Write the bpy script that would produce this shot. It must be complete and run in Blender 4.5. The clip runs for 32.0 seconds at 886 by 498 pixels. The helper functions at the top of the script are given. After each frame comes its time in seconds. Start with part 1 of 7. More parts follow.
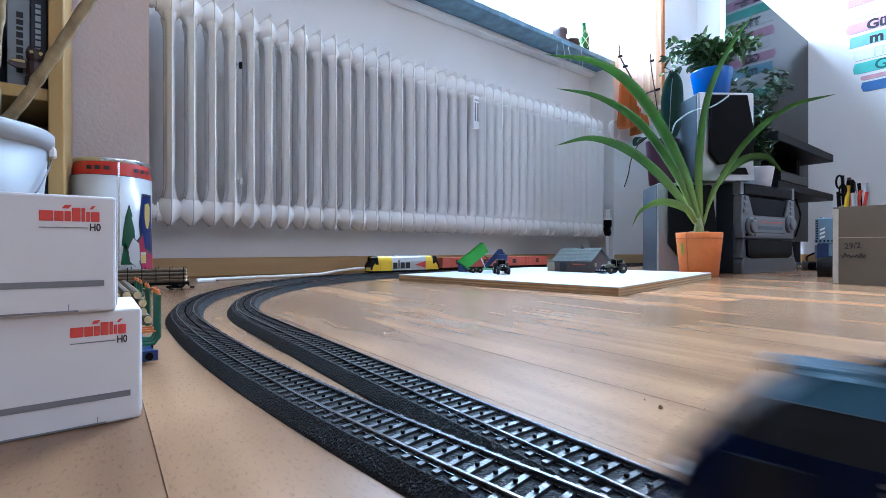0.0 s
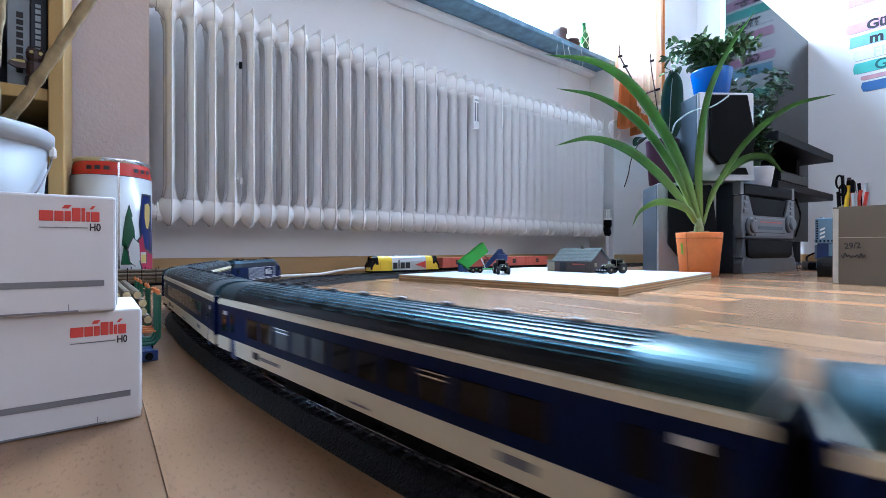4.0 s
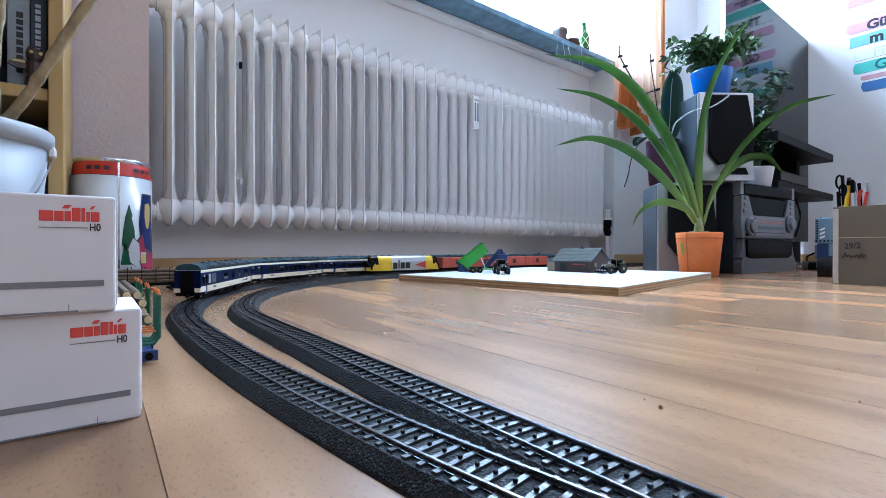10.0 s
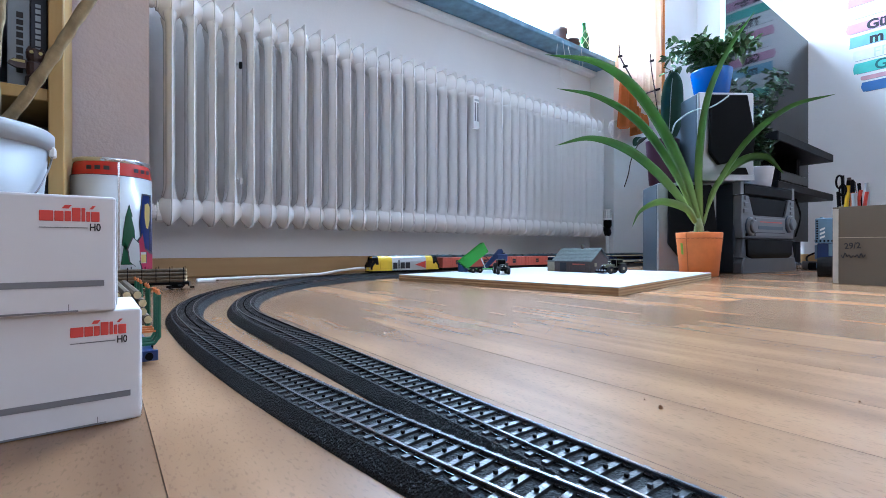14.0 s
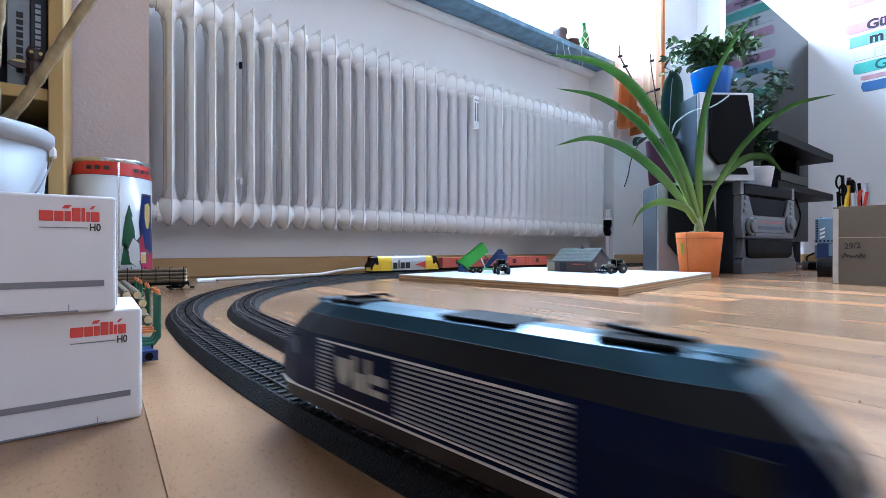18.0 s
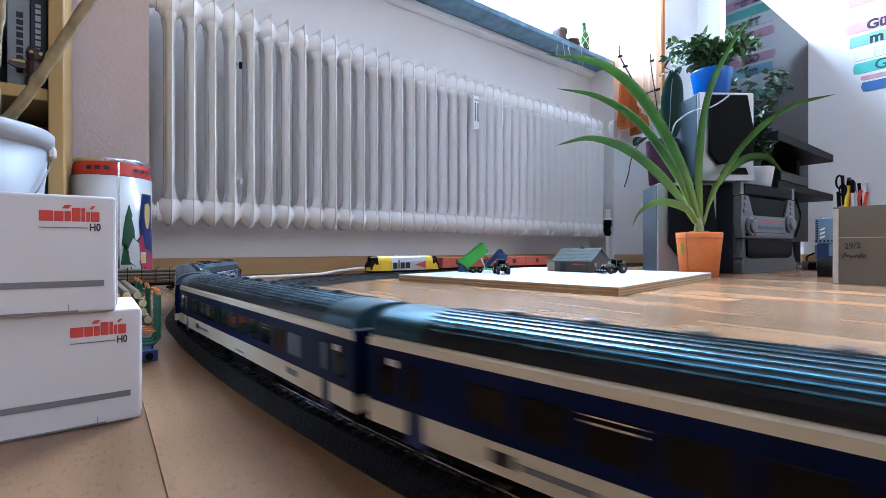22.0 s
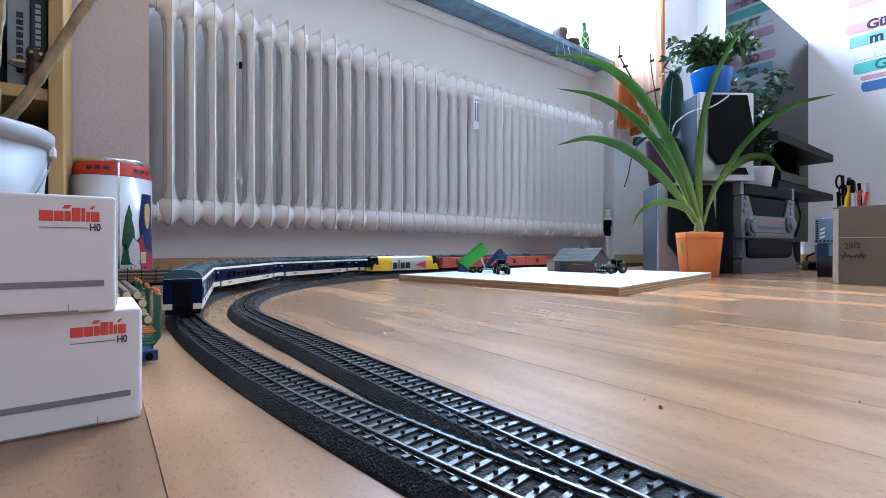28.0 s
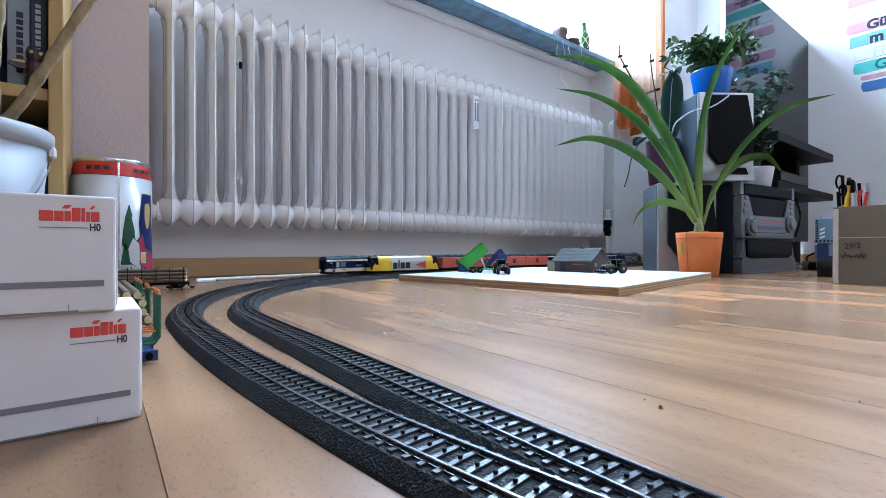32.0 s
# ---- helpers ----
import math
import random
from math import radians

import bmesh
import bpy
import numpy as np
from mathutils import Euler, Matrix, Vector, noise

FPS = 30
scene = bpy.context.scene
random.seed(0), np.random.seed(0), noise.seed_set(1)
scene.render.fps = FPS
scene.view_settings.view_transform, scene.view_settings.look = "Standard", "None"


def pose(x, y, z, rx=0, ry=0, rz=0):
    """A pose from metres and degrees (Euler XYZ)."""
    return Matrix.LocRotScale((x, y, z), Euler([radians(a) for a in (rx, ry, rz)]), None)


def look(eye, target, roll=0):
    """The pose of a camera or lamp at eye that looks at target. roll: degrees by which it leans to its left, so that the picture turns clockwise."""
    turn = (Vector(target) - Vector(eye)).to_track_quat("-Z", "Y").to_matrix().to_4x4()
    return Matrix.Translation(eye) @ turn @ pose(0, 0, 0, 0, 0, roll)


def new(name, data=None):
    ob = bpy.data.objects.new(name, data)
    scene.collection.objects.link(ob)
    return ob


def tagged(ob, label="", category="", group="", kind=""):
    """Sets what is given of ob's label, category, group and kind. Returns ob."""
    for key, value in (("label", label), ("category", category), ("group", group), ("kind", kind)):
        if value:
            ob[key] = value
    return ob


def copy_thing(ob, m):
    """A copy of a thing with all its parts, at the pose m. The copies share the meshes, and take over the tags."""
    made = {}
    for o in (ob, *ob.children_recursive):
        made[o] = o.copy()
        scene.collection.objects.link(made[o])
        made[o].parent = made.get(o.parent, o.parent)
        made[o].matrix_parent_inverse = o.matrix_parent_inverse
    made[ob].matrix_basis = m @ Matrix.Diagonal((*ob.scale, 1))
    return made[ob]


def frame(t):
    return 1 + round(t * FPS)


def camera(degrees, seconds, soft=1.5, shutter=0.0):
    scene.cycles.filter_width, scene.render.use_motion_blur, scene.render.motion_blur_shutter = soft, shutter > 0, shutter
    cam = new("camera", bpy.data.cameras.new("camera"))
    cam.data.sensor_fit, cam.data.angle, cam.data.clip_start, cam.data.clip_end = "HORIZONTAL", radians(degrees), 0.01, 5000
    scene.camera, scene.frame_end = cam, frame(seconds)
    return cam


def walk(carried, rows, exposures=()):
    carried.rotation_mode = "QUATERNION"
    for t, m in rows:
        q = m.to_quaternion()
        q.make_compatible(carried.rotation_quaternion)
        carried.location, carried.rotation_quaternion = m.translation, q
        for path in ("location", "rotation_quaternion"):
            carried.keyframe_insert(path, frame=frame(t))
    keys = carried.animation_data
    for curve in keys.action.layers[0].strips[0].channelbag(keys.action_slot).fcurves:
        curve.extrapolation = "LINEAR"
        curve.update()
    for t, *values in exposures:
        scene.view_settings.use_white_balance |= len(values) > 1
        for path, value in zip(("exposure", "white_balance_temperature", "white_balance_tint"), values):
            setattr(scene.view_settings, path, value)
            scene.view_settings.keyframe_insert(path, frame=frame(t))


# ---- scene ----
cam = camera(88.84, 32.0, soft=0.65, shutter=1.0)
EYE = (0.0, 0.0, 0.084)
HEADING = radians(37.0)
CAM = look(EYE, (math.sin(HEADING), math.cos(HEADING), 0.084 - 0.00125))
walk(cam, [(0.0, CAM), (32.0, CAM)], exposures=[(0.0, -0.06, 5310, 13), (1.0, 0.04, 5330, 13), (6.0, 0.04, 5410, 14), (8.0, -0.06, 5410, 14), (14.0, -0.06, 5350, 13), (17.0, -0.06, 5390, 14), (18.0, 0.06, 5420, 14), (24.0, 0.06, 5570, 16), (26.0, 0.06, 5570, 16), (28.0, -0.06, 5570, 17), (32.0, -0.06, 5450, 14)])

# ---- light ----
world = bpy.data.worlds.new("sky")
scene.world = world
world.use_nodes = True
wn = world.node_tree
sky = wn.nodes.new("ShaderNodeTexSky")
sky.sky_type = "NISHITA"
sky.sun_disc = False
sky.sun_elevation = radians(38)
sky.sun_rotation = radians(300)
wn.links.new(sky.outputs[0], wn.nodes["Background"].inputs[0])
wn.nodes["Background"].inputs[1].default_value = 0.15


def area(name, m, sx, sy, power, colour):
    la = bpy.data.lights.new(name, "AREA")
    la.shape, la.size, la.size_y, la.energy, la.color = "RECTANGLE", sx, sy, power, colour
    ob = new(name, la)
    ob.matrix_world = m
    return ob


# daylight entering by the window over the radiator and by the one in the wall behind
area("window_daylight", look((1.5, 1.62, 1.72), (1.55, 0.2, 0.9)), 1.34, 1.2, 252, (0.69, 0.86, 1.0))
area("rear_window_daylight", look((1.3, -2.66, 1.6), (1.3, 1.3, 0.6)), 1.3, 1.2, 16.0, (1.0, 0.92, 0.9))

# ---- materials ----
def material(name, colour, rough=0.5, metal=0.0, vary=0.08, scale=30.0, bump=0.0, bump_scale=200.0, spec=0.5, per=0.0, coat=0.0):
    m = bpy.data.materials.new(name)
    m.use_nodes = True
    nt = m.node_tree
    b = nt.nodes["Principled BSDF"]
    b.inputs["Metallic"].default_value = metal
    b.inputs["Specular IOR Level"].default_value = spec
    b.inputs["Coat Weight"].default_value = coat
    b.inputs["Coat Roughness"].default_value = 0.08
    co = nt.nodes.new("ShaderNodeTexCoord")
    n1 = nt.nodes.new("ShaderNodeTexNoise")
    n1.inputs["Scale"].default_value, n1.inputs["Detail"].default_value = scale, 5
    nt.links.new(co.outputs["Object"], n1.inputs["Vector"])
    ramp = nt.nodes.new("ShaderNodeMapRange")
    ramp.inputs["From Min"].default_value, ramp.inputs["From Max"].default_value = 0.3, 0.7
    ramp.inputs["To Min"].default_value, ramp.inputs["To Max"].default_value = 1 - vary, 1 + vary
    nt.links.new(n1.outputs["Fac"], ramp.inputs["Value"])
    mul = nt.nodes.new("ShaderNodeMix")
    mul.data_type, mul.blend_type = "RGBA", "MULTIPLY"
    mul.inputs["Factor"].default_value = 1.0
    mul.inputs["A"].default_value = (*colour, 1)
    nt.links.new(ramp.outputs[0], mul.inputs["B"])
    last = mul.outputs["Result"]
    if per:
        info = nt.nodes.new("ShaderNodeObjectInfo")
        pr = nt.nodes.new("ShaderNodeMapRange")
        pr.inputs["To Min"].default_value, pr.inputs["To Max"].default_value = 1 - per, 1 + per
        nt.links.new(info.outputs["Random"], pr.inputs["Value"])
        m2 = nt.nodes.new("ShaderNodeMix")
        m2.data_type, m2.blend_type = "RGBA", "MULTIPLY"
        m2.inputs["Factor"].default_value = 1.0
        nt.links.new(last, m2.inputs["A"])
        nt.links.new(pr.outputs[0], m2.inputs["B"])
        last = m2.outputs["Result"]
    nt.links.new(last, b.inputs["Base Color"])
    rr = nt.nodes.new("ShaderNodeMapRange")
    rr.inputs["To Min"].default_value, rr.inputs["To Max"].default_value = max(rough - 0.06, 0.02), min(rough + 0.06, 1)
    nt.links.new(n1.outputs["Fac"], rr.inputs["Value"])
    nt.links.new(rr.outputs[0], b.inputs["Roughness"])
    if bump:
        n2 = nt.nodes.new("ShaderNodeTexNoise")
        n2.inputs["Scale"].default_value, n2.inputs["Detail"].default_value = bump_scale, 4
        nt.links.new(co.outputs["Object"], n2.inputs["Vector"])
        bp = nt.nodes.new("ShaderNodeBump")
        bp.inputs["Strength"].default_value, bp.inputs["Distance"].default_value = bump, 0.002
        nt.links.new(n2.outputs["Fac"], bp.inputs["Height"])
        nt.links.new(bp.outputs[0], b.inputs["Normal"])
    return m


def wood(name, light, dark, along, rough=0.35, per=0.12, grain=14.0, spec=0.5, fleck=0.0, joined=False):
    """Wood whose grain runs along the axis 'along' (0, 1 or 2)."""
    m = bpy.data.materials.new(name)
    m.use_nodes = True
    nt = m.node_tree
    b = nt.nodes["Principled BSDF"]
    b.inputs["Specular IOR Level"].default_value = spec
    co = nt.nodes.new("ShaderNodeTexCoord")
    info = nt.nodes.new("ShaderNodeNewGeometry" if joined else "ShaderNodeObjectInfo")
    chance = info.outputs["Random Per Island" if joined else "Random"]
    add = nt.nodes.new("ShaderNodeVectorMath")
    add.operation = "MULTIPLY_ADD"
    add.inputs[1].default_value = (7.0, 3.0, 5.0)
    nt.links.new(chance, add.inputs[0])
    nt.links.new(co.outputs["Object"], add.inputs[2])
    mp = nt.nodes.new("ShaderNodeMapping")
    sc = [grain * 6] * 3
    sc[along] = grain * 0.45
    mp.inputs["Scale"].default_value = sc
    nt.links.new(add.outputs[0], mp.inputs["Vector"])
    n1 = nt.nodes.new("ShaderNodeTexNoise")
    n1.inputs["Scale"].default_value, n1.inputs["Detail"].default_value, n1.inputs["Distortion"].default_value = 1.0, 2, 0.3
    nt.links.new(mp.outputs[0], n1.inputs["Vector"])
    n2 = nt.nodes.new("ShaderNodeTexNoise")
    n2.inputs["Scale"].default_value, n2.inputs["Detail"].default_value = 6.0, 3
    nt.links.new(add.outputs[0], n2.inputs["Vector"])
    mixf = nt.nodes.new("ShaderNodeMath")
    mixf.operation = "MULTIPLY_ADD"
    mixf.inputs[1].default_value = 0.45
    nt.links.new(n2.outputs["Fac"], mixf.inputs[0])
    half = nt.nodes.new("ShaderNodeMath")
    half.operation = "MULTIPLY"
    half.inputs[1].default_value = 0.55
    nt.links.new(n1.outputs["Fac"], half.inputs[0])
    nt.links.new(half.outputs[0], mixf.inputs[2])
    ramp = nt.nodes.new("ShaderNodeValToRGB")
    ramp.color_ramp.interpolation = "EASE"
    ramp.color_ramp.elements[0].position, ramp.color_ramp.elements[0].color = 0.28, (*dark, 1)
    ramp.color_ramp.elements[1].position, ramp.color_ramp.elements[1].color = 0.72, (*light, 1)
    nt.links.new(mixf.outputs[0], ramp.inputs[0])
    pr = nt.nodes.new("ShaderNodeMapRange")
    pr.inputs["To Min"].default_value, pr.inputs["To Max"].default_value = 1 - per, 1 + per
    nt.links.new(chance, pr.inputs["Value"])
    m2 = nt.nodes.new("ShaderNodeMix")
    m2.data_type, m2.blend_type = "RGBA", "MULTIPLY"
    m2.inputs["Factor"].default_value = 1.0
    nt.links.new(ramp.outputs[0], m2.inputs["A"])
    nt.links.new(pr.outputs[0], m2.inputs["B"])
    last = m2.outputs["Result"]
    if fleck:
        mp2 = nt.nodes.new("ShaderNodeMapping")
        s2 = [800.0, 800.0, 800.0]
        s2[along] = 240.0
        mp2.inputs["Scale"].default_value = s2
        nt.links.new(add.outputs[0], mp2.inputs["Vector"])
        vor = nt.nodes.new("ShaderNodeTexNoise")
        vor.inputs["Scale"].default_value, vor.inputs["Detail"].default_value = 1.0, 2
        nt.links.new(mp2.outputs[0], vor.inputs["Vector"])
        fr = nt.nodes.new("ShaderNodeMapRange")
        fr.inputs["From Min"].default_value, fr.inputs["From Max"].default_value = 0.56, 0.7
        fr.inputs["To Min"].default_value, fr.inputs["To Max"].default_value = 1.0, 1.0 - fleck
        nt.links.new(vor.outputs["Fac"], fr.inputs["Value"])
        m3 = nt.nodes.new("ShaderNodeMix")
        m3.data_type, m3.blend_type = "RGBA", "MULTIPLY"
        m3.inputs["Factor"].default_value = 1.0
        nt.links.new(last, m3.inputs["A"])
        nt.links.new(fr.outputs[0], m3.inputs["B"])
        last = m3.outputs["Result"]
    nt.links.new(last, b.inputs["Base Color"])
    rr = nt.nodes.new("ShaderNodeMapRange")
    rr.inputs["To Min"].default_value, rr.inputs["To Max"].default_value = rough - (0.0 if fleck else 0.03), rough + (0.012 if fleck else 0.04)
    nt.links.new(n1.outputs["Fac"], rr.inputs["Value"])
    nt.links.new(rr.outputs[0], b.inputs["Roughness"])
    bp = nt.nodes.new("ShaderNodeBump")
    bp.inputs["Strength"].default_value, bp.inputs["Distance"].default_value = 0.03, 0.0001
    nt.links.new(n1.outputs["Fac"], bp.inputs["Height"])
    if not fleck:
        nt.links.new(bp.outputs[0], b.inputs["Normal"])
    return m


def glow(name, colour, strength):
    m = bpy.data.materials.new(name)
    m.use_nodes = True
    b = m.node_tree.nodes["Principled BSDF"]
    b.inputs["Base Color"].default_value = (*colour, 1)
    b.inputs["Emission Color"].default_value = (*colour, 1)
    b.inputs["Emission Strength"].default_value = strength
    return m


def glass(name, colour=(1, 1, 1), rough=0.0):
    m = bpy.data.materials.new(name)
    m.use_nodes = True
    b = m.node_tree.nodes["Principled BSDF"]
    b.inputs["Base Color"].default_value = (*colour, 1)
    b.inputs["Transmission Weight"].default_value = 1.0
    b.inputs["Roughness"].default_value = rough
    return m


M_WALL = material("wall_paint", (0.8, 0.795, 0.8), 0.85, vary=0.03, scale=3, bump=0.25, bump_scale=170)
# off-white woodchip; the left side's dimmer, pinker light is put into this colour
M_WALLSHADE = material("woodchip_shaded", (0.49, 0.405, 0.385), 0.85, vary=0.03, scale=3, bump=0.8, bump_scale=110)
M_CEIL = material("ceiling_paint", (0.8, 0.8, 0.79), 0.9, vary=0.02, scale=2)
M_RAD = material("radiator_enamel", (0.87, 0.86, 0.86), 0.18, vary=0.02, scale=12, coat=0.6)
M_PLANK = wood("laminate", (0.39, 0.214, 0.108), (0.2, 0.1, 0.047), 1, 0.26, 0.3, 5.0, 0.42, 0.2)
M_PLANKFAR = wood("laminate_far", (0.39, 0.214, 0.108), (0.2, 0.1, 0.047), 1, 0.26, 0.3, 5.0, 0.42, 0.2, True)
M_JOINT = material("laminate_joint", (0.1, 0.055, 0.03), 0.9, spec=0.1)
M_PINE = wood("pine", (0.42, 0.265, 0.09), (0.33, 0.2, 0.055), 2, 0.45, 0.06, 8.0)
M_BASE = wood("beech_skirting", (0.52, 0.34, 0.15), (0.42, 0.26, 0.1), 0, 0.4, 0.03, 5.0)
M_PLY = wood("plywood_edge", (0.62, 0.46, 0.28), (0.42, 0.28, 0.14), 0, 0.6, 0.05, 6.0)
M_PLYTOP = material("plywood_white_face", (0.55, 0.565, 0.57), 0.5, vary=0.06, scale=9, bump=0.1)
M_BALLAST = material("track_ballast", (0.0125, 0.0135, 0.0155), 0.5, vary=0.5, scale=500, bump=0.9, bump_scale=900, spec=0.16)
M_SLEEPER = material("track_sleeper", (0.012, 0.014, 0.017), 0.34, vary=0.2, scale=300, bump=0.2, bump_scale=600)
M_RAIL = material("rail_steel", (0.32, 0.33, 0.36), 0.2, 1.0, vary=0.1, scale=80)
M_BLACK = material("black_plastic", (0.0035, 0.0035, 0.0045), 0.4, vary=0.15, scale=60, spec=0.05)
M_MATTBLACK = material("matt_black", (0.005, 0.005, 0.006), 0.7, vary=0.15, scale=60, spec=0.07)
M_WHITEBOX = material("white_card", (0.68, 0.67, 0.69), 0.5, vary=0.015, scale=14)
M_CARD = material("brown_card", (0.145, 0.11, 0.075), 0.8, vary=0.06, scale=10, bump=0.15, bump_scale=120)
M_SILVER = material("silver_plastic", (0.075, 0.078, 0.086), 0.38, 0.4, vary=0.04, scale=30)
M_DKSILVER = material("dark_silver_plastic", (0.045, 0.07, 0.1), 0.33, 0.5, vary=0.05, scale=30)
M_TERRA = material("orange_felt", (0.72, 0.2, 0.045), 0.75, vary=0.07, scale=40, bump=0.3, bump_scale=300)
M_LEAF = material("leaf_green", (0.07, 0.17, 0.022), 0.35, vary=0.25, scale=25, bump=0.1, bump_scale=60)
M_LEAFDARK = material("dark_leaf", (0.03, 0.085, 0.025), 0.4, vary=0.3, scale=40)
M_STEM = material("pale_stem", (0.25, 0.3, 0.11), 0.5, vary=0.15, scale=60)
M_BLUEPOT = material("blue_glaze", (0.005, 0.11, 0.48), 0.25, vary=0.06, scale=20)
M_TV = material("dark_gloss_glass", (0.010, 0.013, 0.016), 0.03, vary=0.02, scale=5, spec=0.11)
M_COACH_BLUE = material("coach_blue", (0.002, 0.009, 0.05), 0.4, vary=0.05, scale=60, spec=0.08)
M_COACH_CREAM = material("coach_cream", (0.8, 0.74, 0.57), 0.35, vary=0.03, scale=60)
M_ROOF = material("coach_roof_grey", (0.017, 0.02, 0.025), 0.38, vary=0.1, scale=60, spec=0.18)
# grey ribs; the window's cyan glints are put into this tinted metal
M_RIBGLINT = material("roof_rib_glint", (0.08, 0.2, 0.27), 0.27, 0.8, vary=0.08, scale=60)
M_WINDOW = material("coach_window", (0.004, 0.004, 0.005), 0.08, vary=0.05, scale=60, spec=0.14)
M_YELLOW = material("yellow_paint", (0.82, 0.55, 0.02), 0.35, vary=0.04, scale=60)
M_GREY = material("grey_paint", (0.36, 0.38, 0.4), 0.35, vary=0.04, scale=60)
M_RED = material("red_paint", (0.5, 0.035, 0.02), 0.4, vary=0.05, scale=60)
M_WAGON = material("wagon_red", (0.5, 0.1, 0.065), 0.5, vary=0.07, scale=60)
M_GREEN = material("bright_green", (0.05, 0.36, 0.04), 0.4, vary=0.05, scale=60)
M_DKBLUE = material("dark_blue_paint", (0.012, 0.03, 0.12), 0.35, vary=0.08, scale=60)
M_WHITE = material("white_paint", (0.8, 0.8, 0.8), 0.4, vary=0.02, scale=20)
M_INK = material("black_ink", (0.015, 0.015, 0.02), 0.6)
M_REDINK = material("red_ink", (0.62, 0.06, 0.045), 0.6)
M_GREYINK = material("grey_ink", (0.2, 0.2, 0.22), 0.6)
M_WHITEPLASTIC = material("white_plastic", (0.8, 0.8, 0.8), 0.4, vary=0.02, scale=14)
M_CHROME = material("chrome", (0.6, 0.6, 0.62), 0.15, 1.0, vary=0.03, scale=40)
M_CURTAIN = material("orange_curtain", (0.7, 0.26, 0.07), 0.9, vary=0.06, scale=60)
M_SILL = material("blue_sill_paint", (0.16, 0.3, 0.42), 0.5, vary=0.25, scale=25, bump=0.3, bump_scale=60)
M_GREYROOF = material("slate_grey_roof", (0.085, 0.095, 0.088), 0.9, vary=0.15, scale=120, bump=0.5, bump_scale=500)
M_BROWNWALL = material("brown_brick_plastic", (0.075, 0.05, 0.045), 0.7, vary=0.2, scale=150, bump=0.4, bump_scale=700)
M_TAN = material("tan_plaster_plastic", (0.3, 0.24, 0.16), 0.75, vary=0.1, scale=150)
M_BARK = material("grey_bark", (0.29, 0.225, 0.12), 0.85, vary=0.3, scale=40, bump=0.9, bump_scale=90)
M_RUBBER = material("rubber", (0.012, 0.012, 0.012), 0.8, vary=0.1, scale=60)
M_GLASS = glass("window_glass")

# ---- mesh helpers ----
def finish(bm, name, mat, smooth=False):
    me = bpy.data.meshes.new(name)
    bmesh.ops.recalc_face_normals(bm, faces=bm.faces[:])
    for f in bm.faces:
        f.smooth = smooth
    bm.to_mesh(me)
    bm.free()
    for m in (mat if isinstance(mat, (list, tuple)) else [mat]):
        me.materials.append(m)
    return me


def part(name, bm, material_, parent, label="", smooth=False):
    ob = new(name, finish(bm, name, material_, smooth))
    ob.parent = parent
    if label:
        ob["label"] = label
    return ob


def grow(th, kx, ky, kz):
    """Stretch a whole thing about its own origin, wheels kept round."""
    k = Matrix.Diagonal((kx, ky, kz, 1))
    for ob in th.children_recursive:
        if ob.location.length > 1e-6:
            ob.location = k @ ob.location
        else:
            ob.data.transform(k)


def thing(name, label, category, m=None, group="", kind=""):
    ob = new(name)
    ob.empty_display_size = 0.02
    if m is not None:
        ob.matrix_world = m
    return tagged(ob, label, category, group, kind)


def solid(name, bm, mat, label, category, m=None, group="", kind="", smooth=False):
    ob = new(name, finish(bm, name, mat, smooth))
    if m is not None:
        ob.matrix_world = m
    return tagged(ob, label, category, group, kind)


def box(x0, y0, z0, x1, y1, z1, bevel=0.0, bm=None, seg=1):
    bm = bm or bmesh.new()
    vs = [bm.verts.new(c) for c in ((x0, y0, z0), (x1, y0, z0), (x1, y1, z0), (x0, y1, z0), (x0, y0, z1), (x1, y0, z1), (x1, y1, z1), (x0, y1, z1))]
    fs = [bm.faces.new([vs[i] for i in q]) for q in ((0, 3, 2, 1), (4, 5, 6, 7), (0, 1, 5, 4), (1, 2, 6, 5), (2, 3, 7, 6), (3, 0, 4, 7))]
    if bevel:
        es = list({e for f in fs for e in f.edges})
        bmesh.ops.bevel(bm, geom=es, offset=bevel, segments=seg, affect="EDGES", profile=0.5)
    return bm


def prism(outline, a, b, axis="y", bevel=0.0, bm=None):
    """An outline of (u, v) pushed from a to b along an axis; (u, v) is (x, z) for y, (y, z) for x, (x, y) for z."""
    bm = bm or bmesh.new()

    def at(u, v, w):
        return {"y": (u, w, v), "x": (w, u, v), "z": (u, v, w)}[axis]
    lo = [bm.verts.new(at(u, v, a)) for u, v in outline]
    hi = [bm.verts.new(at(u, v, b)) for u, v in outline]
    n = len(outline)
    fs = [bm.faces.new(lo), bm.faces.new(hi[::-1])]
    fs += [bm.faces.new((lo[i], hi[i], hi[(i + 1) % n], lo[(i + 1) % n])) for i in range(n)]
    if bevel:
        es = list({e for f in fs for e in f.edges})
        bmesh.ops.bevel(bm, geom=es, offset=bevel, segments=1, affect="EDGES", profile=0.5)
    return bm


def lathe(profile, n=32, bm=None, m=None, close=True):
    """(radius, z) turned round z."""
    bm = bm or bmesh.new()
    rings = []
    for r, z in profile:
        ring = []
        for i in range(n):
            a = 2 * math.pi * i / n
            v = Vector((r * math.cos(a), r * math.sin(a), z))
            ring.append(bm.verts.new(m @ v if m is not None else v))
        rings.append(ring)
    for p, q in zip(rings, rings[1:]):
        for i in range(n):
            bm.faces.new((p[i], p[(i + 1) % n], q[(i + 1) % n], q[i]))
    if close:
        bm.faces.new(rings[0][::-1])
        bm.faces.new(rings[-1])
    return bm


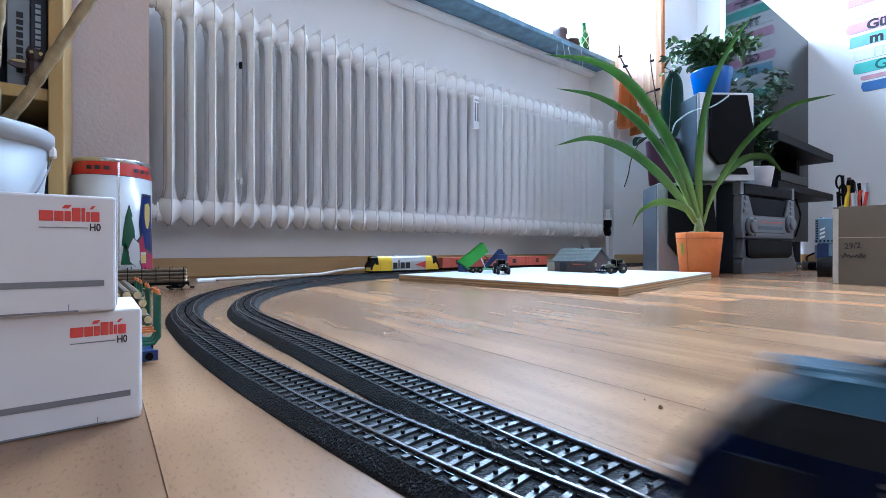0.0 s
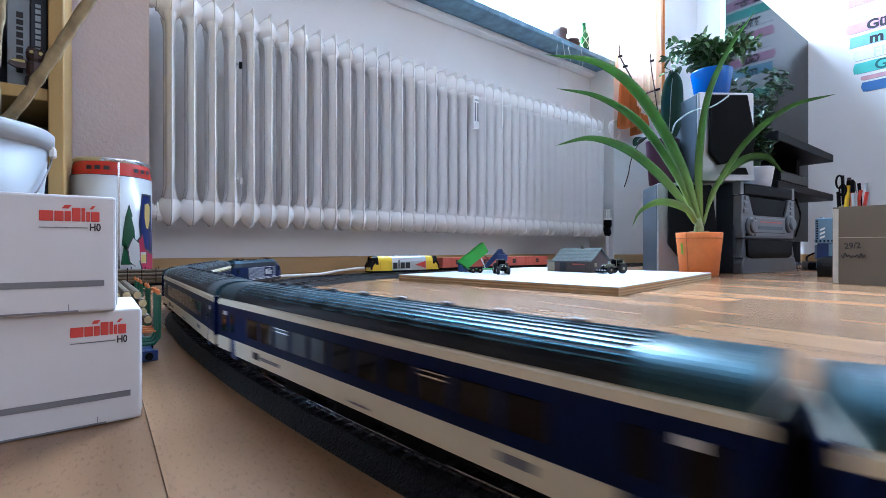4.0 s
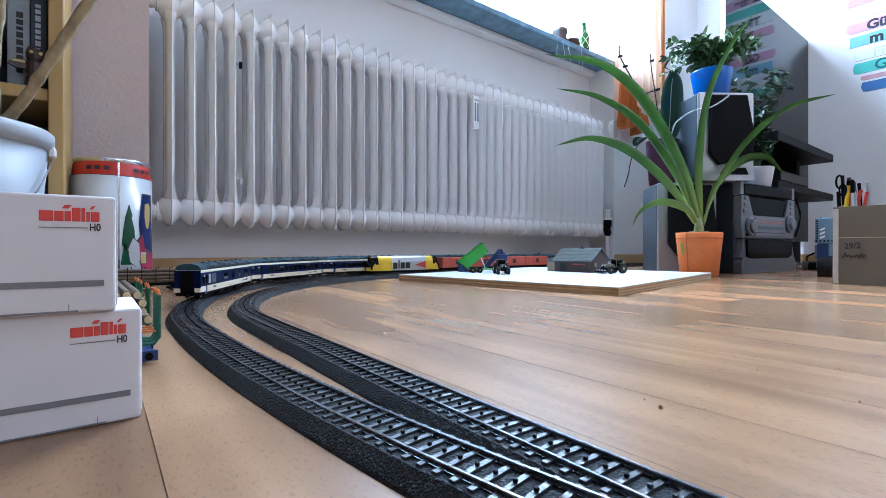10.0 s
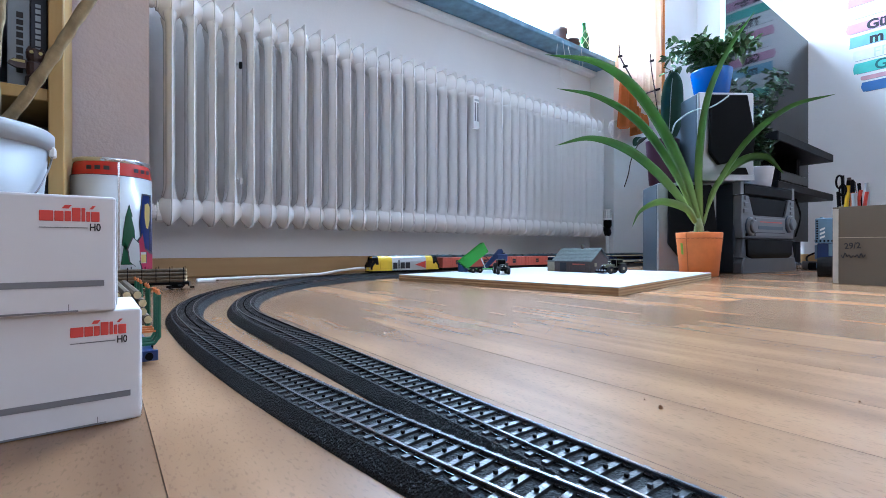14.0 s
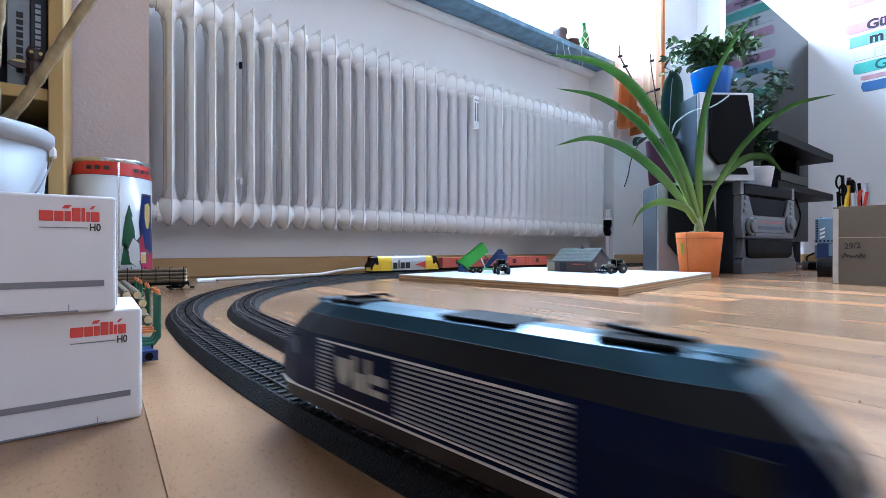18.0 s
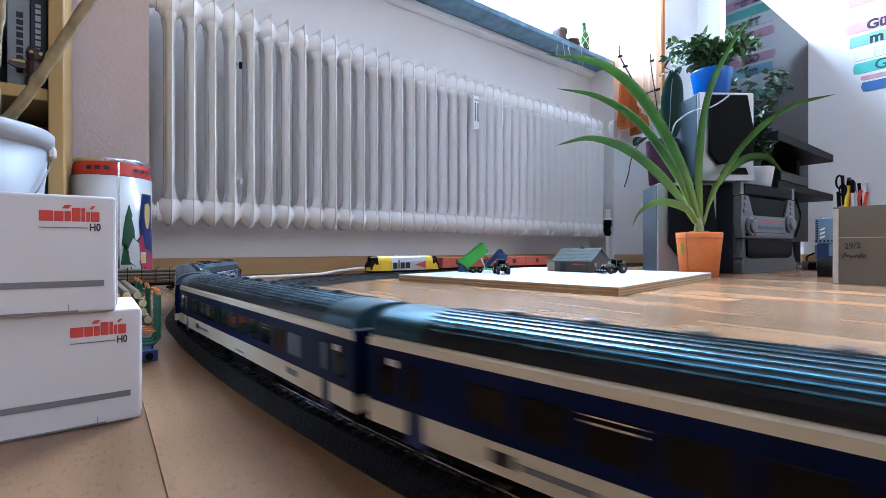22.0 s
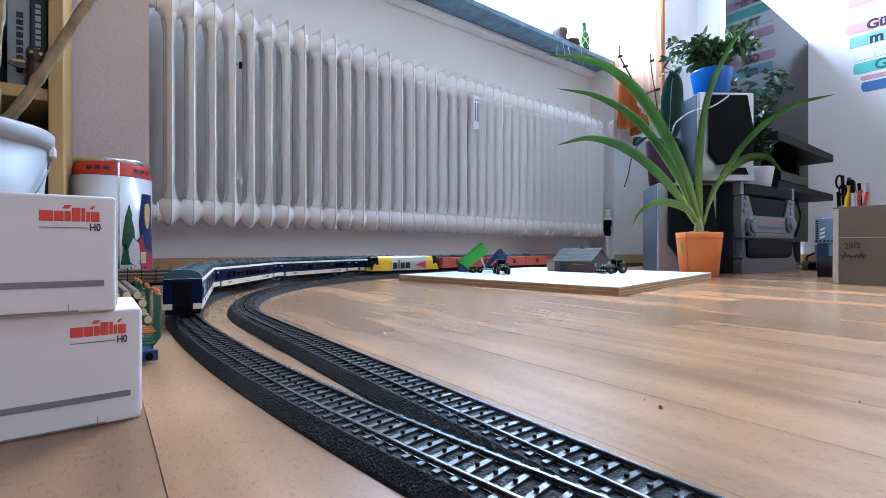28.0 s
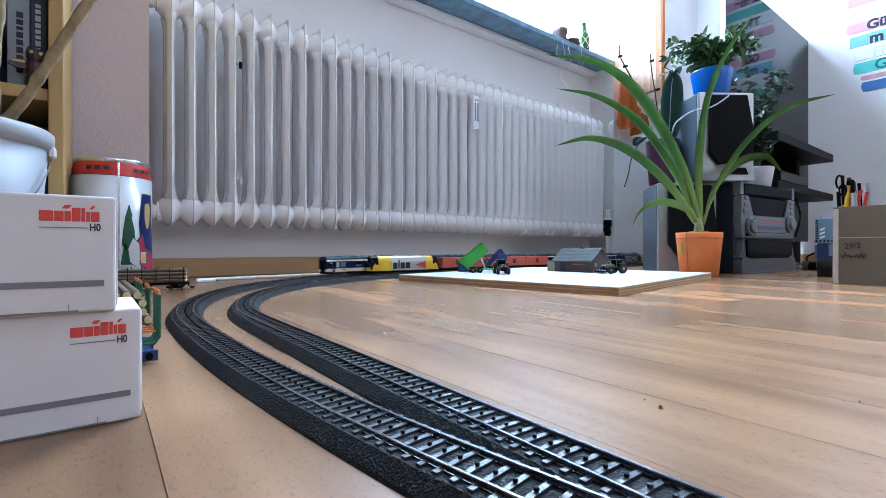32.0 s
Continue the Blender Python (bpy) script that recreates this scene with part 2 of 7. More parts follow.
def tube(points, radius, n=8, bm=None):
    """A round bar along points; radius may be one number or one for each point."""
    bm = bm or bmesh.new()
    pts = [Vector(p) for p in points]
    rad = radius if isinstance(radius, (list, tuple)) else [radius] * len(pts)
    rings = []
    side = None
    for i, p in enumerate(pts):
        d = (pts[min(i + 1, len(pts) - 1)] - pts[max(i - 1, 0)]).normalized()
        if side is None:
            side = d.orthogonal().normalized()
        side = (side - d * side.dot(d)).normalized()
        up = d.cross(side)
        rings.append([bm.verts.new(p + (side * math.cos(2 * math.pi * k / n) + up * math.sin(2 * math.pi * k / n)) * rad[i]) for k in range(n)])
    for a, b in zip(rings, rings[1:]):
        for k in range(n):
            bm.faces.new((a[k], a[(k + 1) % n], b[(k + 1) % n], b[k]))
    bm.faces.new(rings[0][::-1])
    bm.faces.new(rings[-1])
    return bm


def smooth_line(points, steps=8):
    """A soft curve through points."""
    P = [Vector(p) for p in points]
    P = [2 * P[0] - P[1]] + P + [2 * P[-1] - P[-2]]
    out = []
    for i in range(1, len(P) - 2):
        a, b, c, d = P[i - 1:i + 3]
        for k in range(steps):
            t = k / steps
            out.append(0.5 * ((2 * b) + (c - a) * t + (2 * a - 5 * b + 4 * c - d) * t * t + (3 * b - a - 3 * c + d) * t ** 3))
    out.append(P[-2])
    return out


def strip(name, text, size, mat, m, parent=None, depth=0.0002, align="LEFT", squeeze=1.0, bold=0.0):
    """Writing as a thin mesh; it lies in its own xy plane."""
    cu = bpy.data.curves.new(name, "FONT")
    cu.body, cu.size, cu.extrude, cu.align_x, cu.offset = text, size, depth, align, bold
    ob = bpy.data.objects.new("writing_tmp", cu)
    scene.collection.objects.link(ob)
    me = bpy.data.meshes.new_from_object(ob.evaluated_get(bpy.context.evaluated_depsgraph_get()))
    bpy.data.objects.remove(ob)
    bpy.data.curves.remove(cu)
    me.transform(Matrix.Diagonal((squeeze, 1, 1, 1)))
    me.materials.append(mat)
    out = new(name, me)
    out.parent = parent
    if parent is None:
        out.matrix_world = m
    else:
        out.matrix_basis = m
    return out

# ---- the room ----
NICHE_L, NICHE_R, WALL_Y, NICHE_Y, WALL_X = 0.095, 2.15, 1.36, 1.505, 3.1
SILL_Z = 1.045
# for the unseen west and south walls; dark tan tone cuts bounced light
M_UNSEENWALL = material("unseen_wall_tan", (0.3, 0.225, 0.17), 0.85, vary=0.05, scale=4, bump=0.3, bump_scale=120)
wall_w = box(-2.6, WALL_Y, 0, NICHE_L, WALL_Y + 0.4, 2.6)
wall_north = solid("wall_north", wall_w, M_WALLSHADE, "off-white woodchip wall beside the radiator niche, dim pinkish shade in its colour", "wall", kind="structure")
solid("wall_niche", box(NICHE_L, NICHE_Y, 0, NICHE_R, NICHE_Y + 0.255, SILL_Z - 0.004), M_WALL, "white painted wall behind the radiator under the window", "wall", kind="structure")
solid("wall_lintel", box(NICHE_L, WALL_Y, 2.3, NICHE_R + 0.3, WALL_Y + 0.4, 2.6), M_WALL, "white painted wall above the window", "wall", kind="structure")
bm = box(NICHE_R, WALL_Y, 0, NICHE_R + 0.3, WALL_Y + 0.4, SILL_Z)
box(NICHE_R + 0.3, WALL_Y, 0, WALL_X, WALL_Y + 0.4, 2.6, bm=bm)
solid("wall_northeast", bm, M_WALL, "white painted wall between the niche and the corner", "wall", kind="structure")
solid("wall_east", box(WALL_X, -2.7, 0, WALL_X + 0.2, WALL_Y, 2.6), M_WALL, "white painted wall with coloured paper strips", "wall", kind="structure")
solid("wall_west", box(-2.6, -2.7, 0, -2.4, WALL_Y, 2.6), M_UNSEENWALL, "unseen wall beside the bookshelf, toned tan to dim bounced light", "wall", kind="structure")
bm = box(-2.4, -2.9, 0, 0.6, -2.7, 2.6)
box(2.4, -2.9, 0, WALL_X, -2.7, 2.6, bm=bm)
box(0.6, -2.9, 0, 2.4, -2.7, 0.9, bm=bm)
box(0.6, -2.9, 2.3, 2.4, -2.7, 2.6, bm=bm)
solid("wall_south", bm, M_UNSEENWALL, "unseen wall with a window opening, toned tan to dim bounced light", "wall", kind="structure")
solid("ceiling", box(-2.6, -2.9, 2.6, WALL_X + 0.2, WALL_Y + 0.4, 2.7), M_CEIL, "plain white ceiling", "ceiling", kind="structure")

# skirting boards
for nm, q in (("baseboard", (-2.4, WALL_Y - 0.012, 0, NICHE_L, WALL_Y, 0.052)), ("baseboard", (NICHE_L, NICHE_Y - 0.012, 0, NICHE_R, NICHE_Y, 0.056)),
              ("baseboard", (NICHE_R, WALL_Y - 0.012, 0, WALL_X - 0.012, WALL_Y, 0.052)), ("baseboard", (WALL_X - 0.012, -2.7, 0, WALL_X, WALL_Y, 0.052))):
    solid(nm, box(*q, bevel=0.003), M_BASE, "light wood skirting board along the wall", "skirting", kind="structure")

# window over the niche
sill = thing("window_sill", "blue-grey painted sill with chipped front edge", "window sill", kind="structure")
part("board", box(NICHE_L - 0.03, WALL_Y - 0.002, SILL_Z, NICHE_R + 0.02, NICHE_Y + 0.255, SILL_Z + 0.028, 0.004), M_SILL, sill)
part("plaster_ledge", box(NICHE_L + 0.001, 1.46, 1.02, NICHE_R - 0.001, NICHE_Y - 0.0005, SILL_Z - 0.0005, 0.004), M_WALL, sill, "chipped white plaster ledge")
win = thing("window_1", "tall white-framed window full of daylight", "window", kind="structure")
part("window_frame", box(NICHE_L, 1.63, SILL_Z + 0.0285, NICHE_R + 0.3, 1.68, SILL_Z + 0.1, 0.004), M_WHITE, win)
part("window_frame", box(NICHE_L, 1.63, 2.24, NICHE_R + 0.3, 1.68, 2.3, 0.004), M_WHITE, win)
for xx in (NICHE_L, 0.85, 1.6, NICHE_R + 0.24):
    part("window_frame", box(xx, 1.632, SILL_Z + 0.1, xx + 0.06, 1.678, 2.24, 0.004), M_WHITE, win)
for x0, x1 in ((NICHE_L + 0.06, 0.85), (0.91, 1.6), (1.66, NICHE_R + 0.24)):
    p = part("pane", box(x0, 1.652, SILL_Z + 0.1, x1, 1.658, 2.24), M_GLASS, win)
    p.visible_shadow = False
M_SKYGLOW = glow("bright_overcast", (0.62, 0.86, 1.0), 9.0)
M_DULLSKY = glow("dull_overcast", (1.0, 0.92, 0.86), 0.8)
solid("backdrop", box(-2.5, 2.6, -0.5, 6.5, 2.62, 4.5), M_SKYGLOW, "bright overcast sky outside the window", "sky", kind="structure")
solid("backdrop", box(-1.0, -4.0, -0.5, 4.0, -3.98, 4.5), M_DULLSKY, "bright overcast sky outside the rear window", "sky", kind="structure")

# ---- radiator ----
RX0, RPITCH, RN, RY, RZ0, RZ1, RDEP = 0.0, 0.0498, 40, 0.0, 0.147, 0.762, 0.095


def radiator():
    rad = thing("radiator", "long white enamelled column radiator hung under the window", "radiator", pose(0.142, 1.335, 0, 0, 0, 1.35))
    # one pressed steel section: two slim hollow columns flaring into round headers, with a thin welded flange in front
    bm = bmesh.new()

    def col(yc, deep, wide):
        half = [(0.0011, -1.0), (0.0014, -0.86), (0.4 * wide, -0.66), (0.74 * wide, -0.38), (0.95 * wide, -0.06), (wide, 0.24), (0.86 * wide, 0.6), (0.5 * wide, 0.88)]
        ring = [(x, y * deep) for x, y in half] + [(-x, y * deep) for x, y in half[::-1]]
        rows = []
        ends = ((0.035, 0.5, 0.4, 0.7), (0.056, 1.35, 0.85, 0.3), (0.068, 1.6, 1.0, 0.12), (0.078, 1.4, 1.02, 0.04), (0.089, 1.14, 1.01, 0.0), (0.104, 1.0, 1.0, 0.0))
        mid = RDEP / 2 - yc
        for z, f, g, w in [(RZ0 + e[0], *e[1:]) for e in ends] + [(RZ1 - e[0], *e[1:]) for e in ends[::-1]]:
            rows.append([bm.verts.new((x * f, yc + mid * w + y * g, z)) for x, y in ring])
        for p, q in zip(rows, rows[1:]):
            for i in range(16):
                j = (i + 1) % 16
                bm.faces.new((p[i], p[j], q[j], q[i]))
        bm.faces.new(rows[0][::-1])
        bm.faces.new(rows[-1])
    col(0.0245, 0.0255, 0.0105)
    col(0.0735, 0.0195, 0.0105)
    for zc in (RZ0 + 0.041, RZ1 - 0.041):
        m = Matrix.Translation((0, RDEP / 2, zc)) @ Matrix.Diagonal((1, 1.24, 1.2, 1)) @ Matrix.Rotation(radians(90), 4, "Y")
        lathe([(0.0175, -0.0249), (0.0198, -0.0225), (0.0238, -0.0188), (0.0285, -0.0138), (0.0328, -0.0085), (0.0358, -0.004), (0.0368, -0.0014), (0.0368, 0.0014), (0.0358, 0.004), (0.0328, 0.0085), (0.0285, 0.0138), (0.0238, 0.0188), (0.0198, 0.0225), (0.0175, 0.0249)], 28, bm, m)
    rim = []
    for cy, cz, a0, r in ((0.016, RZ0 + 0.015, 180, 0.018), (RDEP - 0.016, RZ0 + 0.015, 270, 0.018), (RDEP - 0.012, RZ1 - 0.011, 0, 0.013), (0.010, RZ1 - 0.011, 90, 0.013)):
        rim += [(cy + r * math.cos(radians(a0 + k * 15)), cz + r * math.sin(radians(a0 + k * 15))) for k in range(7)]
    inner = [(RDEP / 2 + (y - RDEP / 2) * 0.80, (RZ0 + RZ1) / 2 + (z - (RZ0 + RZ1) / 2) * 0.94) for y, z in rim]
    n = len(rim)
    sheets = [[[bm.verts.new((x, y, z)) for y, z in loop] for loop in (rim, inner)] for x in (-0.0012, 0.0012)]
    for i in range(n):
        j = (i + 1) % n
        (o0, i0), (o1, i1) = sheets
        bm.faces.new((o0[i], o0[j], i0[j], i0[i]))
        bm.faces.new((o1[j], o1[i], i1[i], i1[j]))
        bm.faces.new((o0[j], o0[i], o1[i], o1[j]))
        bm.faces.new((i0[i], i0[j], i1[j], i1[i]))
    me = finish(bm, "section", M_RAD, True)
    me.set_sharp_from_angle(angle=radians(40))
    for i in range(RN):
        s = new("section", me)
        s.parent = rad
        s.location = (RX0 + i * RPITCH, RY, 0)
    for z in (RZ0 + 0.033, RZ1 - 0.033):
        m = Matrix.Translation((RX0 - 0.03, RY + 0.052, z)) @ Matrix.Rotation(radians(90), 4, "Y")
        part("end_plug", lathe([(0.014, -0.018), (0.0215, -0.016), (0.0215, -0.006), (0.019, -0.005), (0.019, 0.0), (0.026, 0.001), (0.026, 0.03)], 12, None, m), M_RAD, rad)
    part("vent_screw", tube([(RX0 - 0.024, RY + 0.052, RZ1 - 0.03), (RX0 - 0.024, RY + 0.052, RZ1 + 0.002)], 0.004), M_BLACK, rad, "dark vent screw")
    for x in (RX0 + 3.4 * RPITCH,):
        for z in (0.29, 0.62):
            part("wall_bracket", tube([(x, RY + 0.045, z), (x, 0.155, z)], 0.008), M_WHITE, rad)
            part("bracket_clip", box(x, RY + 0.03, z - 0.024, x + 0.008, RY + 0.04, z - 0.006, 0.0015), M_BLACK if z > 0.5 else M_WHITE, rad, "bracket clip")
    xe = RX0 + (RN - 1) * RPITCH
    # heat meter on a column
    hx = RX0 + 20.8 * RPITCH
    meter = part("heat_meter", box(hx - 0.0165, RY - 0.016, 0.557, hx + 0.0165, RY - 0.0015, 0.685, 0.003), M_WHITE, rad, "white evaporative heat meter")
    for dx in (-0.0065, 0.0065):
        part("meter_slot", box(hx + dx - 0.0035, RY - 0.0168, 0.585, hx + dx + 0.0035, RY - 0.0163, 0.658), M_GREYINK, meter, "dark slot with a scale")
    part("meter_seal", box(hx - 0.011, RY - 0.0166, 0.664, hx + 0.011, RY - 0.0162, 0.672), M_GREY, meter)
    # valve and pipes at the far end
    vx, vy = xe + 0.028, RY - 0.010
    valve = part("valve", tube([(xe + 0.004, RY + 0.02, RZ0 + 0.037), (vx, vy, RZ0 + 0.037)], 0.013, 10), M_BLACK, rad, "dark valve body")
    part("valve_nut", tube([(vx, vy, 0.148), (vx, vy, 0.165), (vx, vy, 0.19), (vx, vy, 0.205), (vx, vy, 0.232)], [0.012, 0.02, 0.014, 0.0215, 0.0205], 10), M_BLACK, valve)
    head = part("valve_head", lathe([(0.0225, 0.233), (0.0225, 0.238), (0.0215, 0.239), (0.0205, 0.284), (0.016, 0.289)], 20, None, Matrix.Translation((vx, vy, 0))), M_WHITEPLASTIC, valve, "white ribbed thermostat head")
    for k in range(14):
        a = k * 2 * math.pi / 14
        part("grip_rib", tube([(vx + 0.0205 * math.cos(a), vy + 0.0205 * math.sin(a), 0.243), (vx + 0.0203 * math.cos(a), vy + 0.0203 * math.sin(a), 0.282)], 0.0019, 5), M_GREY, valve)
    part("pipe", tube([(vx - 0.006, vy, 0.0), (vx - 0.006, vy, 0.15)], 0.009, 10), M_WHITE, rad, "white painted pipe")
    part("pipe", tube([(vx + 0.026, vy + 0.02, 0.0), (vx + 0.026, vy + 0.02, 0.13), (vx + 0.01, vy + 0.02, 0.16)], 0.009, 10), M_WHITE, rad, "white painted pipe")
    return rad


radiator()

# ---- tracks ----
def run(x, y, h, segs, step=0.004):
    """(s, x, y, heading) along lines and arcs; segs are (length, curvature)."""
    out, s = [], 0.0
    for length, k in segs:
        n = max(1, int(round(length / step)))
        d = length / n
        for _ in range(n):
            out.append((s, x, y, h))
            hm = h + k * d / 2
            x, y, h, s = x + math.cos(hm) * d, y + math.sin(hm) * d, h + k * d, s + d
    out.append((s, x, y, h))
    return np.array(out)


# closed outer loop: past the camera, round the bend, along the wall and back behind the furniture
H0 = 1.7404
OUTER = [(0.021, 0), (0.1912 * 2.3693, -1 / 2.3693), ((H0 - 0.1912) * 0.7133, -1 / 0.7133), (1.71, 0), (math.pi / 2 * 0.38, -1 / 0.38), (0.615, 0)]
probe = run(0.1109, 0.075, H0, OUTER)
c1 = np.array([probe[-1, 1] - 0.38, probe[-1, 2]])
back = 0.12
p1 = np.array([0.1109 - math.cos(H0) * back, 0.075 - math.sin(H0) * back])
c2 = p1 + 0.38 * np.array([math.sin(H0), -math.cos(H0)])
gap = c2 - c1
hr = math.atan2(gap[1], gap[0]) % (2 * math.pi)
OUTER += [((1.5 * math.pi - hr) * 0.38, -1 / 0.38), (float(np.hypot(*gap)), 0), ((hr - H0) * 0.38, -1 / 0.38), (back, 0)]
LOOP = run(0.1109, 0.075, H0, OUTER)
LEN = LOOP[-1, 0]
H1 = 1.5745
INNER = [(0.4575, 0), (0.8973 * 0.5795, -1 / 0.5795), ((H1 - 0.8973) * 0.8917, -1 / 0.8917), (1.75, 0)]
SIDING = run(0.1379, 0.0547, H1, INNER)


def on_loop(s):
    s = s % LEN
    x, y = np.interp(s, LOOP[:, 0], LOOP[:, 1]), np.interp(s, LOOP[:, 0], LOOP[:, 2])
    h = np.interp(s, LOOP[:, 0], LOOP[:, 3])
    return float(x), float(y), float(h)


def sweep(line, profile, closed_profile=True):
    """A (left, z) profile carried along a line."""
    bm = bmesh.new()
    rings = []
    for _, x, y, h in line:
        nx, ny = -math.sin(h), math.cos(h)
        rings.append([bm.verts.new((x + nx * o, y + ny * o, z)) for o, z in profile])
    n = len(profile)
    for a, b in zip(rings, rings[1:]):
        for i in range(n if closed_profile else n - 1):
            bm.faces.new((a[i], a[(i + 1) % n], b[(i + 1) % n], b[i]))
    bm.faces.new(rings[0])
    bm.faces.new(rings[-1][::-1])
    return bm


BED = [(0.020, 0.0), (0.0193, 0.0015), (0.0145, 0.0076), (-0.0145, 0.0076), (-0.0193, 0.0015), (-0.020, 0.0)]
G = 0.0087


def rail_profile(o):
    return [(o - 0.0011, 0.0076), (o - 0.0011, 0.0083), (o - 0.0003, 0.0086), (o - 0.0003, 0.0096), (o - 0.0006, 0.0099), (o - 0.0005, 0.0103),
            (o + 0.0005, 0.0103), (o + 0.0006, 0.0099), (o + 0.0003, 0.0096), (o + 0.0003, 0.0086), (o + 0.0011, 0.0083), (o + 0.0011, 0.0076)]


def sleeper_mesh():
    bm = prism([(-0.0014, 0.0076), (-0.0012, 0.0086), (0.0012, 0.0086), (0.0014, 0.0076)], -0.0132, 0.0132, "y")
    me = finish(bm, "sleeper", M_SLEEPER)
    return me


SLEEPER = sleeper_mesh()
STUD = finish(box(-0.0007, -0.0007, 0.0086, 0.0007, 0.0007, 0.0099, 0.0002), "stud", M_BLACK)


def track(name, line, label, first, last, offset=0.0):
    tr = thing(name, label, "track")
    keep = np.array([r for r in line[::2]])
    part("ballast", sweep(keep, BED), M_BALLAST, tr)
    for sgn in (1, -1):
        part("rail", sweep(keep, rail_profile(G * sgn)), M_RAIL, tr, "polished steel rail")
    total = line[-1, 0]
    pitch = 0.0079
    rest = bmesh.new()
    n = int(total / pitch)
    for i in range(n):
        s = (i + 0.5) * pitch + offset
        x, y, h = (np.interp(s, line[:, 0], line[:, k]) for k in (1, 2, 3))
        m = Matrix.Translation((x, y, 0)) @ Matrix.Rotation(h, 4, "Z")
        if first <= s <= last:
            o = new("sleeper", SLEEPER)
            o.parent = tr
            o.matrix_basis = m
            q = new("contact_stud", STUD)
            q.parent = o
        else:
            b = prism([(-0.0014, 0.0076), (-0.0012, 0.0086), (0.0012, 0.0086), (0.0014, 0.0076)], -0.0132, 0.0132, "y", bm=bmesh.new())
            box(-0.0007, -0.0007, 0.0086, 0.0007, 0.0007, 0.0099, bm=b)
            b.transform(m)
            tmp = bpy.data.meshes.new("t")
            b.to_mesh(tmp)
            b.free()
            rest.from_mesh(tmp)
            bpy.data.meshes.remove(tmp)
    tagged(part("sleeper_strip", rest, M_SLEEPER, tr), kind="stuff")
    return tr


track("loop_track", LOOP, "black model railway track with dark ballast bed on the floor", 0.0, 1.15)
# the siding leaves the loop at a turnout in front; there the two beds merge
track("siding_track", SIDING, "black model railway siding with dark ballast bed", 0.02, 1.15)

# ---- rolling stock ----
LL, LC = 0.23, 0.3


def shell(outline, x0, x1, rake=None, bm=None):
    """A (y, z) outline pushed along x; rake(z) pulls both ends in."""
    bm = bm or bmesh.new()
    rake = rake or (lambda z: 0.0)
    lo = [bm.verts.new((x0 + rake(z), y, z)) for y, z in outline]
    hi = [bm.verts.new((x1 - rake(z), y, z)) for y, z in outline]
    n = len(outline)
    bm.faces.new(lo)
    bm.faces.new(hi[::-1])
    for i in range(n):
        bm.faces.new((lo[i], hi[i], hi[(i + 1) % n], lo[(i + 1) % n]))
    return bm


WHEEL = None


def bogie(parent, x, base=0.03, r=0.0058):
    """A two-axle truck with its own wheels, under a body."""
    global WHEEL
    if WHEEL is None:
        m = Matrix.Rotation(radians(90), 4, "X")
        b = lathe([(0.001, -0.0015), (0.0048, -0.0015), (0.0052, -0.0009), (0.0052, 0.0007), (0.0058, 0.0008), (0.0058, 0.0014), (0.001, 0.0014)], 16, None, m)
        WHEEL = finish(b, "wheel", M_RAIL, False)
    bm = box(-base / 2 - 0.008, -0.0135, 0.0145, base / 2 + 0.008, -0.0115, 0.0178, 0.0005)
    box(-base / 2 - 0.008, 0.0115, 0.0145, base / 2 + 0.008, 0.0135, 0.0178, 0.0005, bm)
    box(-0.006, -0.0115, 0.0135, 0.006, 0.0115, 0.0195, bm=bm)
    for dx in (-base / 2, base / 2):
        for sy in (-1, 1):
            box(dx - 0.0024, sy * 0.0142 - 0.0012, 0.0135, dx + 0.0024, sy * 0.0142 + 0.0012, 0.0185, 0.0004, bm)
        box(dx - 0.0008, -0.0115, 0.0152, dx + 0.0008, 0.0115, 0.0168, bm=bm)
    bm.transform(Matrix.Translation((x, 0, 0)))
    bo = part("bogie", bm, M_MATTBLACK, parent, "dark truck frame")
    for dx in (-base / 2, base / 2):
        for sy in (-1, 1):
            w = new("wheel", WHEEL)
            w.parent = bo
            w.location = (x + dx, sy * G, 0.0161)
    return bo


def arch(hw, z0, z1, n=18, ribs=False):
    pts = []
    for i in range(n + 1):
        a = math.pi * i / n
        lift = 0.0011 if ribs and i % 2 == 1 and 1 < i < n - 1 else 0.0
        c, s = math.cos(a), math.sin(a)
        pts.append((hw * math.copysign(abs(c) ** 0.8, c), z0 + (z1 - z0) * abs(s) ** 0.85 + lift))
    return pts


def pane_mesh(w, h):
    b = box(-w / 2, -0.0003, -h / 2, w / 2, 0.0003, h / 2, 0.0002)
    return finish(b, "window", M_WINDOW)


